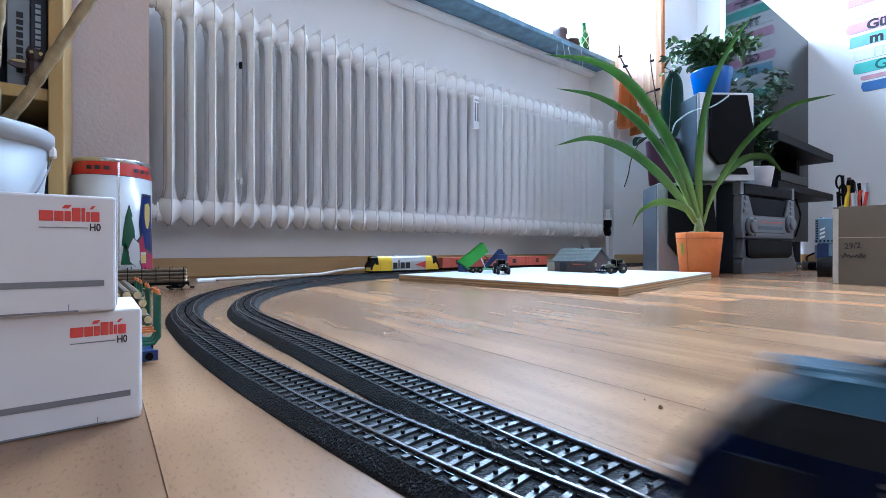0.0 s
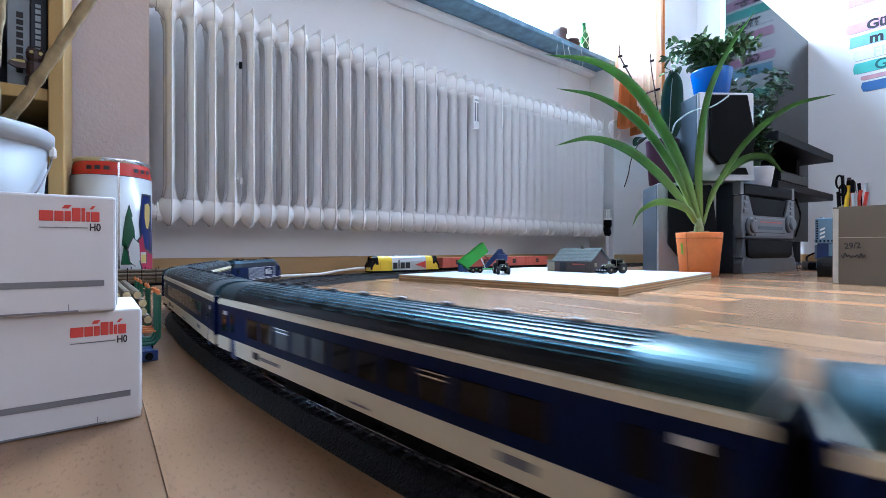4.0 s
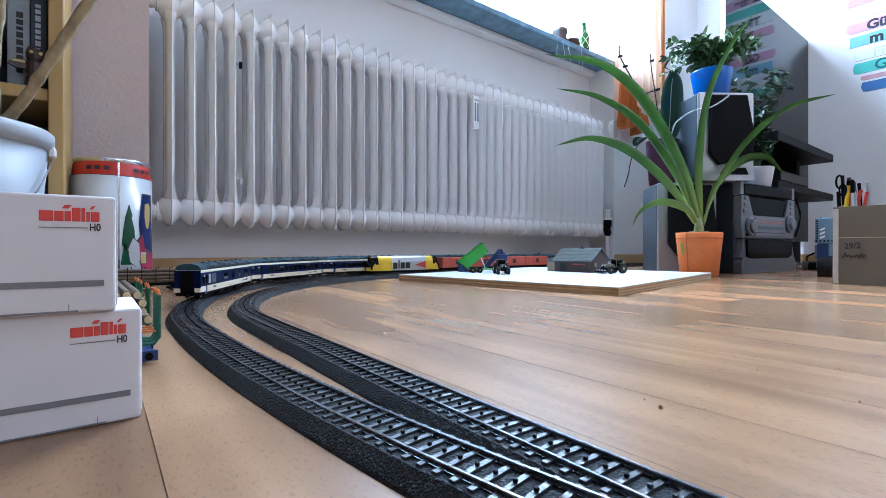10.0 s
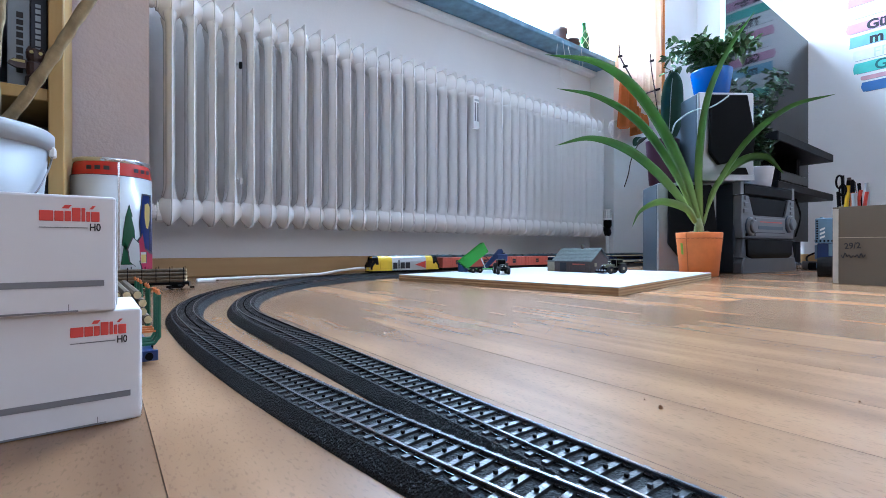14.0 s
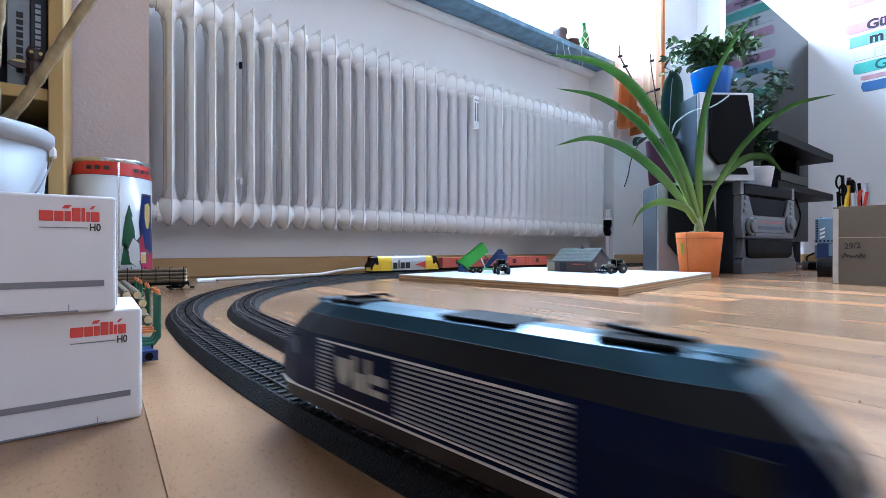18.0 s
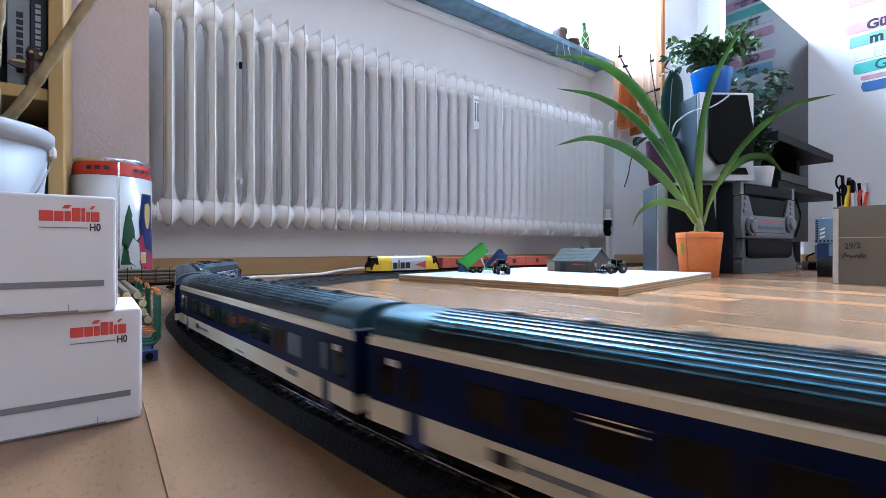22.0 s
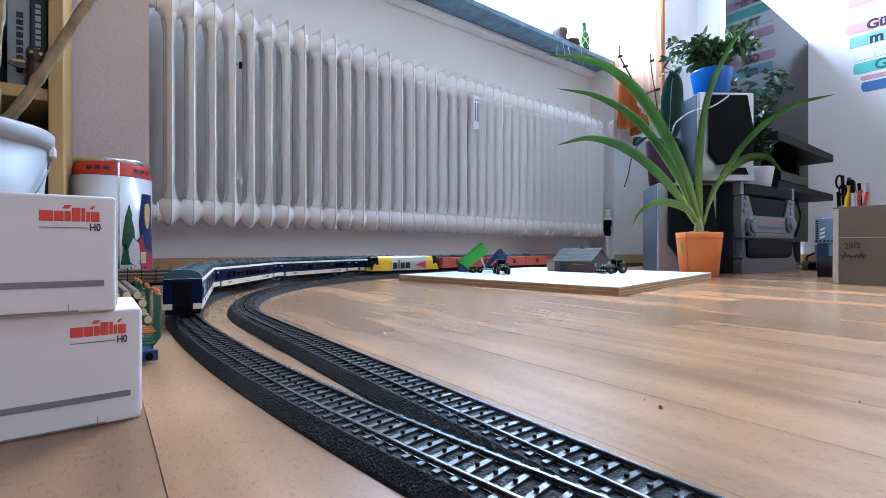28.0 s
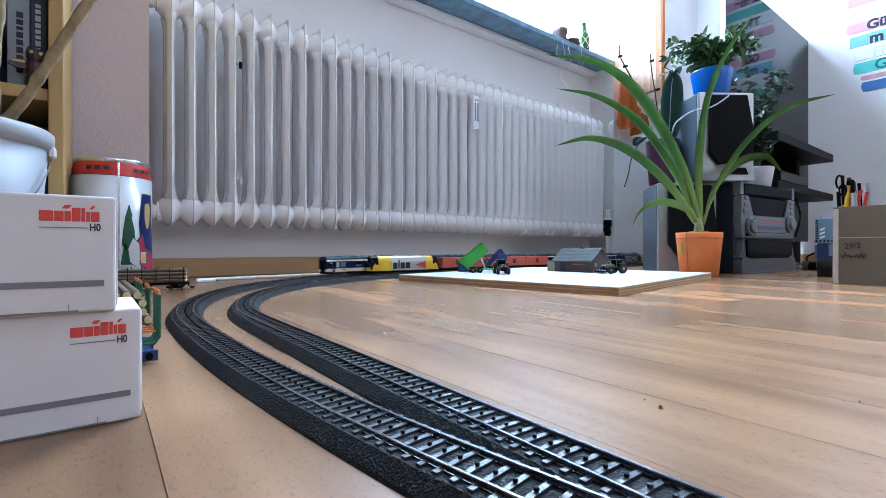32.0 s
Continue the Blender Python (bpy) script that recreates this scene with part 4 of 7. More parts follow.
def red_wagon(x):
    th = thing("freight_wagon", "faded red model container wagon parked on the siding", "wagon", pose(x, SY, 0), group="parked red wagons")
    L, hw = 0.252, 0.0175
    part("underframe", box(-L / 2 + 0.004, -0.014, 0.0155, L / 2 - 0.004, 0.014, 0.0225, 0.0005), M_MATTBLACK, th)
    for a, b in ((-L / 2 + 0.004, -0.001), (0.001, L / 2 - 0.004)):
        bm = box(a, -hw, 0.0228, b, hw, 0.0545, 0.0006)
        for k in range(14):
            xx = a + 0.004 + k * (b - a - 0.01) / 13
            for s in (-1, 1):
                box(xx, s * hw - 0.0005, 0.0245, xx + 0.002, s * hw + 0.0005, 0.053, bm=bm)
        c = part("container", bm, M_WAGON, th, "faded red corrugated container")
        part("sign", box((a + b) / 2 - 0.008, -hw - 0.0008, 0.0325, (a + b) / 2 + 0.008, -hw - 0.0002, 0.0465), M_INK, c, "dark square sign")
        part("sign_mark", box((a + b) / 2 - 0.005, -hw - 0.0011, 0.039, (a + b) / 2 + 0.005, -hw - 0.0007, 0.0405), M_WAGON, c)
    for s in (-1, 1):
        bogie(th, s * 0.085, 0.022, 0.0055)
        part("coupler", box(s * L / 2 - 0.005, -0.002, 0.0135, s * L / 2 + 0.005, 0.002, 0.016), M_BLACK, th)
    return th


red_wagon(0.984)
red_wagon(1.245)

# ---- boxes, keg, bucket and shelf beside the bend ----
def model_box(x1, y0, z0, h, length, depth, turn, label):
    th = thing("model_box", label, "box", pose(x1, y0, z0, 0, 0, turn), group="stacked white boxes")
    part("sleeve", box(-length, 0, 0, 0, depth, h, 0.0012, seg=2), M_WHITEBOX, th, "glossy white card sleeve")
    part("end_flap", box(0.0, 0.004, 0.002, 0.0006, depth - 0.004, h - 0.002, 0.0003), M_WHITEBOX, th)
    part("tuck_slit", box(-0.0175, -0.0003, 0.001, -0.0172, 0.0005, 0.004), M_GREYINK, th)
    part("bottom_edge", box(-length + 0.002, -0.0004, 0.0004, -0.014, 0.0004, 0.0012), M_GREYINK, th, "dark lower seam of the box")
    # brand mark as plain red blocks with two accent strokes
    w, top = 0.0212, h - 0.0062
    x = -0.0062 - w
    widths = (5.2, 3.4, 2.4, 3.3, 1.5, 1.5, 3.4)
    tall = (0, 0, 0, 1, 1, 0, 0)
    total = sum(widths) + 0.35 * 6
    for wd, ta in zip(widths, tall):
        ww = wd / total * w
        part("brand_mark", box(x, -0.0004, top - 0.0057, x + ww, 0.0004, top - 0.0057 + (0.0062 if ta else 0.0046), 0.0002), M_REDINK, th, "red brand block")
        x += ww + 0.35 / total * w
    for k in (0, 1, 5):
        ax = -0.0062 - w + (0.36 + 0.055 * k if k < 2 else 0.82) * w
        part("accent", prism([(ax, top), (ax + 0.0012, top), (ax + 0.0024, top + 0.0016), (ax + 0.0012, top + 0.0016)], -0.0004, 0.0004, "y"), M_REDINK, th)
    part("rule_line", box(-0.0062 - w, -0.0004, top - 0.0088, -0.0105, 0.0004, top - 0.0084), M_GREYINK, th, "thin grey line")
    strip("scale_letters", "H0", 0.0048, M_INK, Matrix.Translation((-0.0100, -0.0003, top - 0.0099)) @ Matrix.Rotation(radians(90), 4, "X"), th, 0.0001, squeeze=0.72, bold=0.0001)
    part("grey_bar", box(-length + 0.002, -0.0004, 0.0118, -0.0045, 0.0004, 0.0146), M_GREYINK, th, "wide grey bar")
    return th


model_box(0.0155, 0.2703, 0.0, 0.0545, 0.262, 0.066, 0.6, "white card model train box lying flat on the floor")
model_box(0.0052, 0.2645, 0.0547, 0.0535, 0.262, 0.066, -0.6, "white card model train box stacked on another")


def keg():
    th = thing("beer_keg", "white party keg with red rim and painted scene", "keg", pose(0.018, 1.2, 0))
    R, H = 0.071, 0.277
    part("barrel", lathe([(R - 0.004, 0.0), (R, 0.006), (R, 0.2325)], 48), M_KEG, th, "white printed tin wall", True)
    part("red_band", lathe([(R + 0.0002, 0.2327), (R - 0.001, 0.2355), (R - 0.0035, 0.2565), (R - 0.006, 0.261)], 48, close=False), M_KEGRED, th, "red printed band", True)
    part("top_rim", lathe([(R - 0.0045, 0.2595), (R - 0.003, 0.263), (R - 0.003, 0.267), (R - 0.005, 0.2685), (R - 0.009, 0.2655), (R - 0.009, 0.261)], 48, close=False), M_CHROME, th, "rolled metal rim", True)
    part("lid", lathe([(R - 0.0085, 0.259), (R - 0.0085, 0.2615)], 48), M_CHROME, th)
    part("dark_line", lathe([(R + 0.0005, 0.2315), (R + 0.0006, 0.2328)], 48, close=False), M_INK, th)

    def decal(name, outline, mat, lift, label=""):
        """A flat printed shape wrapped on the barrel; outline in (arc length, height)."""
        b = bmesh.new()
        low = name.endswith(("print", "outline")) and name != "green_print"
        vs = [b.verts.new((u, 0, max(0.012, (z - 0.2) * 1.15 + 0.177) if low else z)) for u, z in outline]
        b.faces.new(vs)
        bmesh.ops.triangulate(b, faces=b.faces[:])
        bmesh.ops.subdivide_edges(b, edges=b.edges[:], cuts=3, use_grid_fill=True)
        for v in b.verts:
            a = KEG_A + v.co.x / 0.08
            v.co = Vector(((R + lift) * math.cos(a), (R + lift) * math.sin(a), v.co.z))
        return part(name, b, mat, th, label, True)
    decal("seam", [(-0.002, 0.0), (0.002, 0.0), (0.002, 0.259), (-0.002, 0.259)], M_CHROME, 0.0006, "welded seam")
    for u in (-0.062, -0.045, -0.028, 0.03, 0.047, 0.064):
        decal("lettering", [(u, 0.242), (u + 0.011, 0.242), (u + 0.011, 0.25), (u, 0.25)], M_INK, 0.0006)
    # dark tree, striped blue cap, yellow face, pink sleeve, white jug: plain shapes
    tree = [(0.004, 0.09), (0.036, 0.09), (0.03, 0.125), (0.034, 0.125), (0.027, 0.152), (0.031, 0.152), (0.0245, 0.176), (0.027, 0.176), (0.02, 0.198), (0.013, 0.176), (0.0155, 0.176), (0.009, 0.152), (0.013, 0.152), (0.006, 0.125), (0.01, 0.125)]
    decal("tree_outline", [(u * 1.06 - 0.001, z * 1.012 - 0.001) for u, z in tree], M_INK, 0.0006)
    decal("tree_print", tree, M_TREEGREEN, 0.0009, "printed dark green fir tree")
    decal("cap_outline", [(0.042, 0.165), (0.05, 0.22), (0.086, 0.22), (0.1, 0.1), (0.05, 0.1)], M_INK, 0.0005)
    decal("blue_print", [(0.045, 0.166), (0.053, 0.217), (0.083, 0.217), (0.096, 0.104), (0.053, 0.104)], M_PRINTBLUE, 0.0008, "printed blue cloak shape")
    decal("yellow_print", [(0.058, 0.2), (0.07, 0.204), (0.078, 0.197), (0.077, 0.172), (0.07, 0.155), (0.063, 0.158), (0.058, 0.175)], M_PRINTYELLOW, 0.0011, "printed pale yellow oval")
    decal("pink_print", [(0.033, 0.13), (0.052, 0.148), (0.06, 0.12), (0.075, 0.115), (0.1, 0.11), (0.1, 0.03), (0.06, 0.02), (0.045, 0.09), (0.037, 0.112)], M_INK, 0.001)
    decal("pink_print", [(0.037, 0.128), (0.052, 0.144), (0.058, 0.118), (0.074, 0.11), (0.097, 0.107), (0.097, 0.034), (0.062, 0.026), (0.048, 0.09), (0.04, 0.112)], M_PRINTPINK, 0.0013, "printed pink sleeve shape")
    for o in ([(0.018, 0.118), (0.028, 0.138), (0.042, 0.128), (0.044, 0.098), (0.034, 0.086), (0.022, 0.095)], [(0.046, 0.112), (0.062, 0.112), (0.062, 0.092), (0.046, 0.092)], [(0.012, 0.06), (0.03, 0.082), (0.048, 0.08), (0.052, 0.05), (0.03, 0.04)], [(0.05, 0.055), (0.066, 0.058), (0.066, 0.03), (0.05, 0.028)]):
        decal("jug_outline", [(0.0 + u, z) for u, z in [((p[0] - 0.04) * 1.12 + 0.04, (p[1] - 0.09) * 1.05 + 0.09) for p in o]], M_INK, 0.0014)
        decal("jug_print", o, M_KEG, 0.0017, "printed white jug shape")
    decal("amber_print", [(0.047, 0.108), (0.061, 0.108), (0.061, 0.093), (0.047, 0.093)], M_PRINTYELLOW, 0.002)
    decal("green_print", [(0.0, 0.0), (0.1, 0.0), (0.1, 0.03), (0.05, 0.024), (0.0, 0.04)], M_TREEGREEN, 0.0012)
    return th


KEG_A = radians(-83)
M_KEGRED = material("print_red", (0.42, 0.022, 0.014), 0.25, vary=0.05, scale=40)
M_KEG = material("white_tin", (0.5, 0.51, 0.515), 0.22, vary=0.03, scale=20)
M_TREEGREEN = material("print_green", (0.007, 0.075, 0.028), 0.25)
M_PRINTBLUE = material("print_blue", (0.008, 0.02, 0.11), 0.25)
M_PRINTYELLOW = material("print_yellow", (0.48, 0.37, 0.12), 0.25)
M_PRINTPINK = material("print_pink", (0.36, 0.035, 0.08), 0.25)
keg()


def bucket():
    th = thing("bucket", "white plastic bucket with a rolled rim holding branches", "bucket", pose(-0.188, 1.0, 0))
    b = lathe([(0.088, 0.0), (0.096, 0.004), (0.118, 0.262), (0.115, 0.262), (0.093, 0.008), (0.001, 0.006)], 48)
    part("pail", b, M_PAIL, th, "smooth white pail", True)
    part("rim", lathe([(0.1165, 0.244), (0.1215, 0.248), (0.1245, 0.256), (0.1245, 0.27), (0.1205, 0.274), (0.1155, 0.263), (0.1155, 0.25)], 48, close=False), M_PAIL, th, "", True)
    part("lug", box(0.117, -0.012, 0.236, 0.126, 0.012, 0.252, 0.002), M_WHITEPLASTIC, th)
    part("bail", tube(smooth_line([(0.122, 0.0, 0.243), (0.118, -0.03, 0.21), (0.105, -0.06, 0.17), (0.085, -0.085, 0.15)]), 0.0015, 6), M_CHROME, th, "thin wire handle")
    return th


M_PAIL = material("pail_plastic", (0.33, 0.34, 0.36), 0.5, vary=0.03, scale=14)
bucket()


def branch(pts, r0, r1, label):
    b = bmesh.new()
    line = smooth_line(pts, 8)
    n = len(line)
    rad = [(r0 + (r1 - r0) * i / (n - 1)) * (1 + 0.08 * math.sin(i * 2.3)) for i in range(n)]
    tube(line, rad, 10, b)
    for v in b.verts:
        v.co += Vector((noise.noise(v.co * 90), noise.noise(v.co * 90 + Vector((5, 0, 0))), 0)) * 0.0015
    return solid("branch", b, M_BARK, label, "branch", smooth=True, group="branches in the bucket")


branch([(-0.12, 1.06, 0.02), (-0.135, 1.03, 0.2), (-0.135, 0.98, 0.36), (-0.115, 0.94, 0.52), (-0.075, 0.90, 0.7)], 0.0085, 0.0075, "thick bare branch standing in the white bucket")
branch([(-0.17, 1.04, 0.02), (-0.142, 0.98, 0.22), (-0.085, 0.93, 0.33), (-0.035, 0.90, 0.43), (0.01, 0.88, 0.53), (0.02, 0.87, 0.62)], 0.0082, 0.0072, "bare branch leaning out of the white bucket")
branch([(-0.22, 1.05, 0.02), (-0.205, 1.02, 0.2), (-0.195, 1.0, 0.35), (-0.185, 0.99, 0.6)], 0.008, 0.006, "thin bare branch standing in the white bucket")


def bookshelf():
    th = thing("bookshelf", "pine bookshelf with filled shelves against the wall", "bookshelf")
    X1, Y0, Y1 = -0.055, 1.065, 1.345
    part("side_panel", box(X1 - 0.022, Y0, 0.0, X1, Y1, 2.0, 0.002), M_PINE, th, "pale pine upright")
    part("side_panel", box(-0.95, Y0, 0.0, -0.93, Y1, 2.0, 0.002), M_PINE, th, "pale pine upright")
    part("back_panel", box(-0.93, Y1, 0.0, X1 - 0.022, Y1 + 0.008, 2.0), M_BACKWOOD, th, "dark back board")
    for z in (0.06, 0.347, 0.76, 1.2, 1.65):
        part("shelf", box(-0.9297, Y0 + 0.006, z, X1 - 0.0223, Y1 - 0.001, z + 0.022, 0.0015), M_PINE, th)
    part("top", box(-0.95, Y0, 2.0005, X1, Y1 + 0.008, 2.022, 0.0015), M_PINE, th)
    return th


M_BACKWOOD = wood("shelf_back", (0.16, 0.09, 0.045), (0.1, 0.055, 0.03), 2, 0.6, 0.05, 5.0)
bookshelf()


def book(x, w, h, d, mat, band, label, lean=0.0):
    th = thing("book", label, "book", pose(x, 1.105, 0.3693, 0, lean, 0), group="books on the pine shelf")
    part("cover", box(0, 0, 0, w, d, h, 0.0015), mat, th)
    part("pages", box(0.003, 0.004, h - 0.0005, w - 0.003, d - 0.004, h + 0.0005), M_WHITE, th)
    if band:
        n = random.randint(9, 14)
        z = 0.03
        for k in range(n):
            l = random.uniform(0.004, 0.011)
            if z + l > h - 0.02:
                break
            part("lettering", box(w * 0.36, -0.0006, z, w * 0.64, 0.0006, z + l), band, th)
            z += l + 0.0035
    return th


M_BOOKS = [material("book_navy", (0.012, 0.018, 0.035), 0.4), material("book_white", (0.36, 0.4, 0.45), 0.4), material("book_grey", (0.05, 0.065, 0.08), 0.4), material("book_black", (0.01, 0.01, 0.012), 0.35), material("book_pale_grey", (0.22, 0.25, 0.28), 0.4)]
bx = -0.1065
for k, (w, h, m_, b_) in enumerate(((0.027, 0.24, 0, 1), (0.034, 0.235, 4, 3), (0.019, 0.225, 1, 3), (0.036, 0.24, 3, 1), (0.03, 0.21, 3, 1), (0.028, 0.23, 1, 0), (0.04, 0.24, 2, 1), (0.03, 0.22, 0, 1), (0.035, 0.235, 3, 2), (0.03, 0.22, 1, 3))):
    book(bx - w * 0.0, w - 0.001, h, 0.16, M_BOOKS[m_], M_BOOKS[b_], ("navy blue", "white", "dark grey", "black", "pale grey")[m_] + " hardback book upright on the pine shelf")
    bx -= w + 0.001
# low row in the shelf below
bx = -0.1
for k in range(6):
    w = 0.03 + 0.01 * (k % 3)
    bb = thing("storage_book", "dark folder in the shadowed lower shelf", "folder", pose(bx, 1.16, 0.0823), group="folders on the lower shelf")
    part("cover", box(0, 0, 0, w - 0.001, 0.17, 0.235, 0.002), M_BOOKS[0 if k % 2 else 3], bb)
    part("label_plate", box(w * 0.2, -0.0006, 0.17, w * 0.8, 0.0006, 0.23), M_BOOKS[2], bb)
    bx -= w + 0.001


def figure_ornament():
    b = lathe([(0.011, 0.0), (0.0135, 0.004), (0.014, 0.018), (0.0115, 0.022), (0.013, 0.028), (0.0135, 0.042), (0.0105, 0.046), (0.0125, 0.052), (0.0135, 0.062), (0.010, 0.068), (0.004, 0.071)], 14)
    for s in (-1, 1):
        wing = [(s * 0.011, 0.032), (s * 0.026, 0.031), (s * 0.037, 0.036), (s * 0.034, 0.041), (s * 0.029, 0.046), (s * 0.012, 0.047)]
        prism(wing, -0.0035, 0.0035, "y", bm=b)
        lathe([(0.0042, 0), (0.0045, 0.003), (0.001, 0.010)], 8, b, Matrix.Translation((s * 0.008, 0, 0.064)))
    for f in b.faces:
        f.material_index = 0
    n0 = len(b.faces)
    for s in (-1, 1):
        prism([(s * 0.014, 0.041), (s * 0.027, 0.0405), (s * 0.0335, 0.0415), (s * 0.028, 0.0448), (s * 0.014, 0.0455)], -0.0042, -0.0034, "y", bm=b)
        for z, x in ((0.06, 0.006), (0.014, 0.006)):
            lathe([(0.003, 0), (0.003, 0.0015), (0.001, 0.002)], 8, b, Matrix.Translation((s * x, -0.0125, z)) @ Matrix.Rotation(radians(90), 4, "X"))
    b.faces.ensure_lookup_table()
    for f in b.faces[n0:]:
        f.material_index = 1
    return solid("wooden_figure", b, [M_FIG, M_FIGPALE], "small dark brown carved winged figure on the shelf", "ornament", pose(-0.095, 1.083, 0.3693, 0, 0, 8))


M_FIG = material("dark_carved_wood", (0.03, 0.011, 0.009), 0.45, vary=0.4, scale=90)
M_FIGPALE = material("pale_carving_paint", (0.4, 0.34, 0.14), 0.6, vary=0.2, scale=90)
figure_ornament()


def log_pile(parent, rows, x0, x1, r=0.0036, z0=0.02):
    """Cut logs along x, bark outside and pale ends."""
    for j, n in enumerate(rows):
        for i in range(n):
            y = (i - (n - 1) / 2) * r * 2.05
            z = z0 + r + j * r * 1.8
            lg = part("log", tube([(x0 + random.uniform(0, 0.006), y, z), (x1 - random.uniform(0, 0.006), y + random.uniform(-0.0008, 0.0008), z)], r * random.uniform(0.85, 1.02), 9), M_LOGBARK, parent, "short bark-covered log")
            for xx, s in ((x0, -1), (x1, 1)):
                part("cut_end", tube([(xx + s * 0.0002, y, z), (xx + s * 0.0009, y, z)], r * 0.8, 9), M_LOGEND, lg, "pale sawn end")


M_LOGBARK = material("log_bark", (0.13, 0.095, 0.06), 0.85, vary=0.3, scale=200)
M_LOGEND = material("sawn_wood", (0.62, 0.5, 0.27), 0.8, vary=0.15, scale=200)


def stake_wagon():
    th = thing("timber_wagon", "green-staked model timber wagon loaded with logs", "wagon", pose(0.014, 0.505, -0.0113, 0, 0, -88.5))
    L, w = 0.23, 0.0175
    part("deck", box(-L / 2, -0.013, 0.014, L / 2, 0.013, 0.0195, 0.0006), M_DKBLUE, th, "dark blue wagon frame")
    part("buffer_beam", box(L / 2, -0.0155, 0.0125, L / 2 + 0.002, 0.0155, 0.0195, 0.0004), M_DKBLUE, th)
    part("coupler", box(L / 2 + 0.002, -0.002, 0.0125, L / 2 + 0.009, 0.002, 0.0155), M_BLACK, th)
    for y in (-0.0095, 0.0095):
        m = Matrix.Translation((L / 2 + 0.002, y, 0.0165)) @ Matrix.Rotation(radians(90), 4, "Y")
        part("buffer", lathe([(0.0013, 0), (0.0013, 0.004), (0.0026, 0.0041), (0.0026, 0.005)], 10, None, m), M_BLACK, th)
    for x in (0.104, 0.092, 0.08, 0.035, 0.02, -0.03, -0.06, -0.09):
        line = [(x, -w, 0.055), (x, -w, 0.026), (x, -w + 0.003, 0.022), (x, w - 0.003, 0.022), (x, w, 0.026), (x, w, 0.055)]
        st = part("stake_frame", tube(line, 0.0015, 6), M_STAKE, th, "green U-shaped stake")
        for y in (-w, w):
            part("stake_cap", tube([(x, y, 0.055), (x, y * 0.93, 0.0585)], 0.0013, 6), M_ORANGE, st, "orange stake tip")
    for k in range(3):
        part("strap", box(0.078 + 0.012 * k, -w + 0.002, 0.0295, 0.08 + 0.012 * k, w - 0.002, 0.0308), M_ORANGE, th, "orange cross strap")
    log_pile(th, (4, 5, 4, 4, 3), -0.1, 0.062, 0.0035, 0.0235)
    for s in (-1, 1):
        bogie(th, s * 0.075, 0.022, 0.0055)
    grow(th, 1, 1, 1.1)
    return th


M_STAKE = material("stake_green", (0.012, 0.1, 0.055), 0.45, vary=0.1, scale=60)
M_ORANGE = material("orange_plastic", (0.6, 0.17, 0.04), 0.5, vary=0.08, scale=60)
stake_wagon()


def old_timber_wagon():
    th = thing("timber_wagon", "dark model stake wagon carrying weathered logs by the wall", "wagon", pose(0.078, 1.088, -0.0134, 0, 0, -12))
    L = 0.16
    part("deck", box(-L / 2, -0.015, 0.0195, L / 2, 0.015, 0.0235, 0.0006), M_MATTBLACK, th, "dark wagon deck")
    part("buffer_beam", box(L / 2, -0.0155, 0.0165, L / 2 + 0.002, 0.0155, 0.0235, 0.0004), M_BLACK, th)
    part("coupler", box(L / 2 + 0.002, -0.002, 0.0125, L / 2 + 0.012, 0.002, 0.0155), M_BLACK, th)
    for k in range(6):
        for y in (-0.0155, 0.0155):
            part("stake", tube([(-L / 2 + 0.01 + k * 0.028, y, 0.0235), (-L / 2 + 0.01 + k * 0.028, y, 0.05)], 0.0009, 5), M_MATTBLACK, th, "thin dark stake")
    log_pile(th, (5, 5, 4, 2), -L / 2 + 0.006, L / 2 - 0.006, 0.0031, 0.0237)
    for s in (-1, 1):
        bogie(th, s * 0.052, 0.02, 0.0055)
    grow(th, 0.85, 1.2, 1.2)
    return th


old_timber_wagon()

# ---- board with farm models ----
BOARD = pose(0.722, 0.447, 0, 0, 0, 10.0)


def plywood_board():
    th = thing("base_board", "white-faced plywood board lying on the floor", "board", BOARD)
    W, D = 0.655, 0.578
    part("white_face", box(0, 0, 0.0148, W, D, 0.016, 0.0004), M_PLYTOP, th, "white laminated face")
    for k in range(5):
        part("ply_layer", box(0.0004 * (k % 2), 0.0004 * (k % 2), 0.0005 + k * 0.00286, W - 0.0004 * (k % 2), D, 0.0005 + k * 0.00286 + 0.0028), M_PLY if k % 2 == 0 else M_PLYDARK, th)
    part("knot", box(0.13, -0.0002, 0.008, 0.142, 0.0005, 0.0105, 0.0002), M_PLYDARK, th)
    return th


M_PLYDARK = wood("plywood_dark_layer", (0.4, 0.27, 0.15), (0.28, 0.17, 0.08), 0, 0.7, 0.05, 6.0)
plywood_board()
BZ = 0.016


def wheel_part(parent, x, y, z, r, w, hub, name="wheel"):
    m = Matrix.Translation((x, y, z)) @ Matrix.Rotation(radians(90), 4, "X")
    t = part(name, lathe([(r * 0.55, -w / 2), (r * 0.92, -w / 2), (r, -w * 0.3), (r, w * 0.3), (r * 0.92, w / 2), (r * 0.55, w / 2)], 18, None, m), M_RUBBER, parent, "black rubber tyre")
    part("rim", lathe([(r * 0.2, -w * 0.55), (r * 0.55, -w * 0.4), (r * 0.55, w * 0.4), (r * 0.2, w * 0.55)], 14, None, m), hub, t)


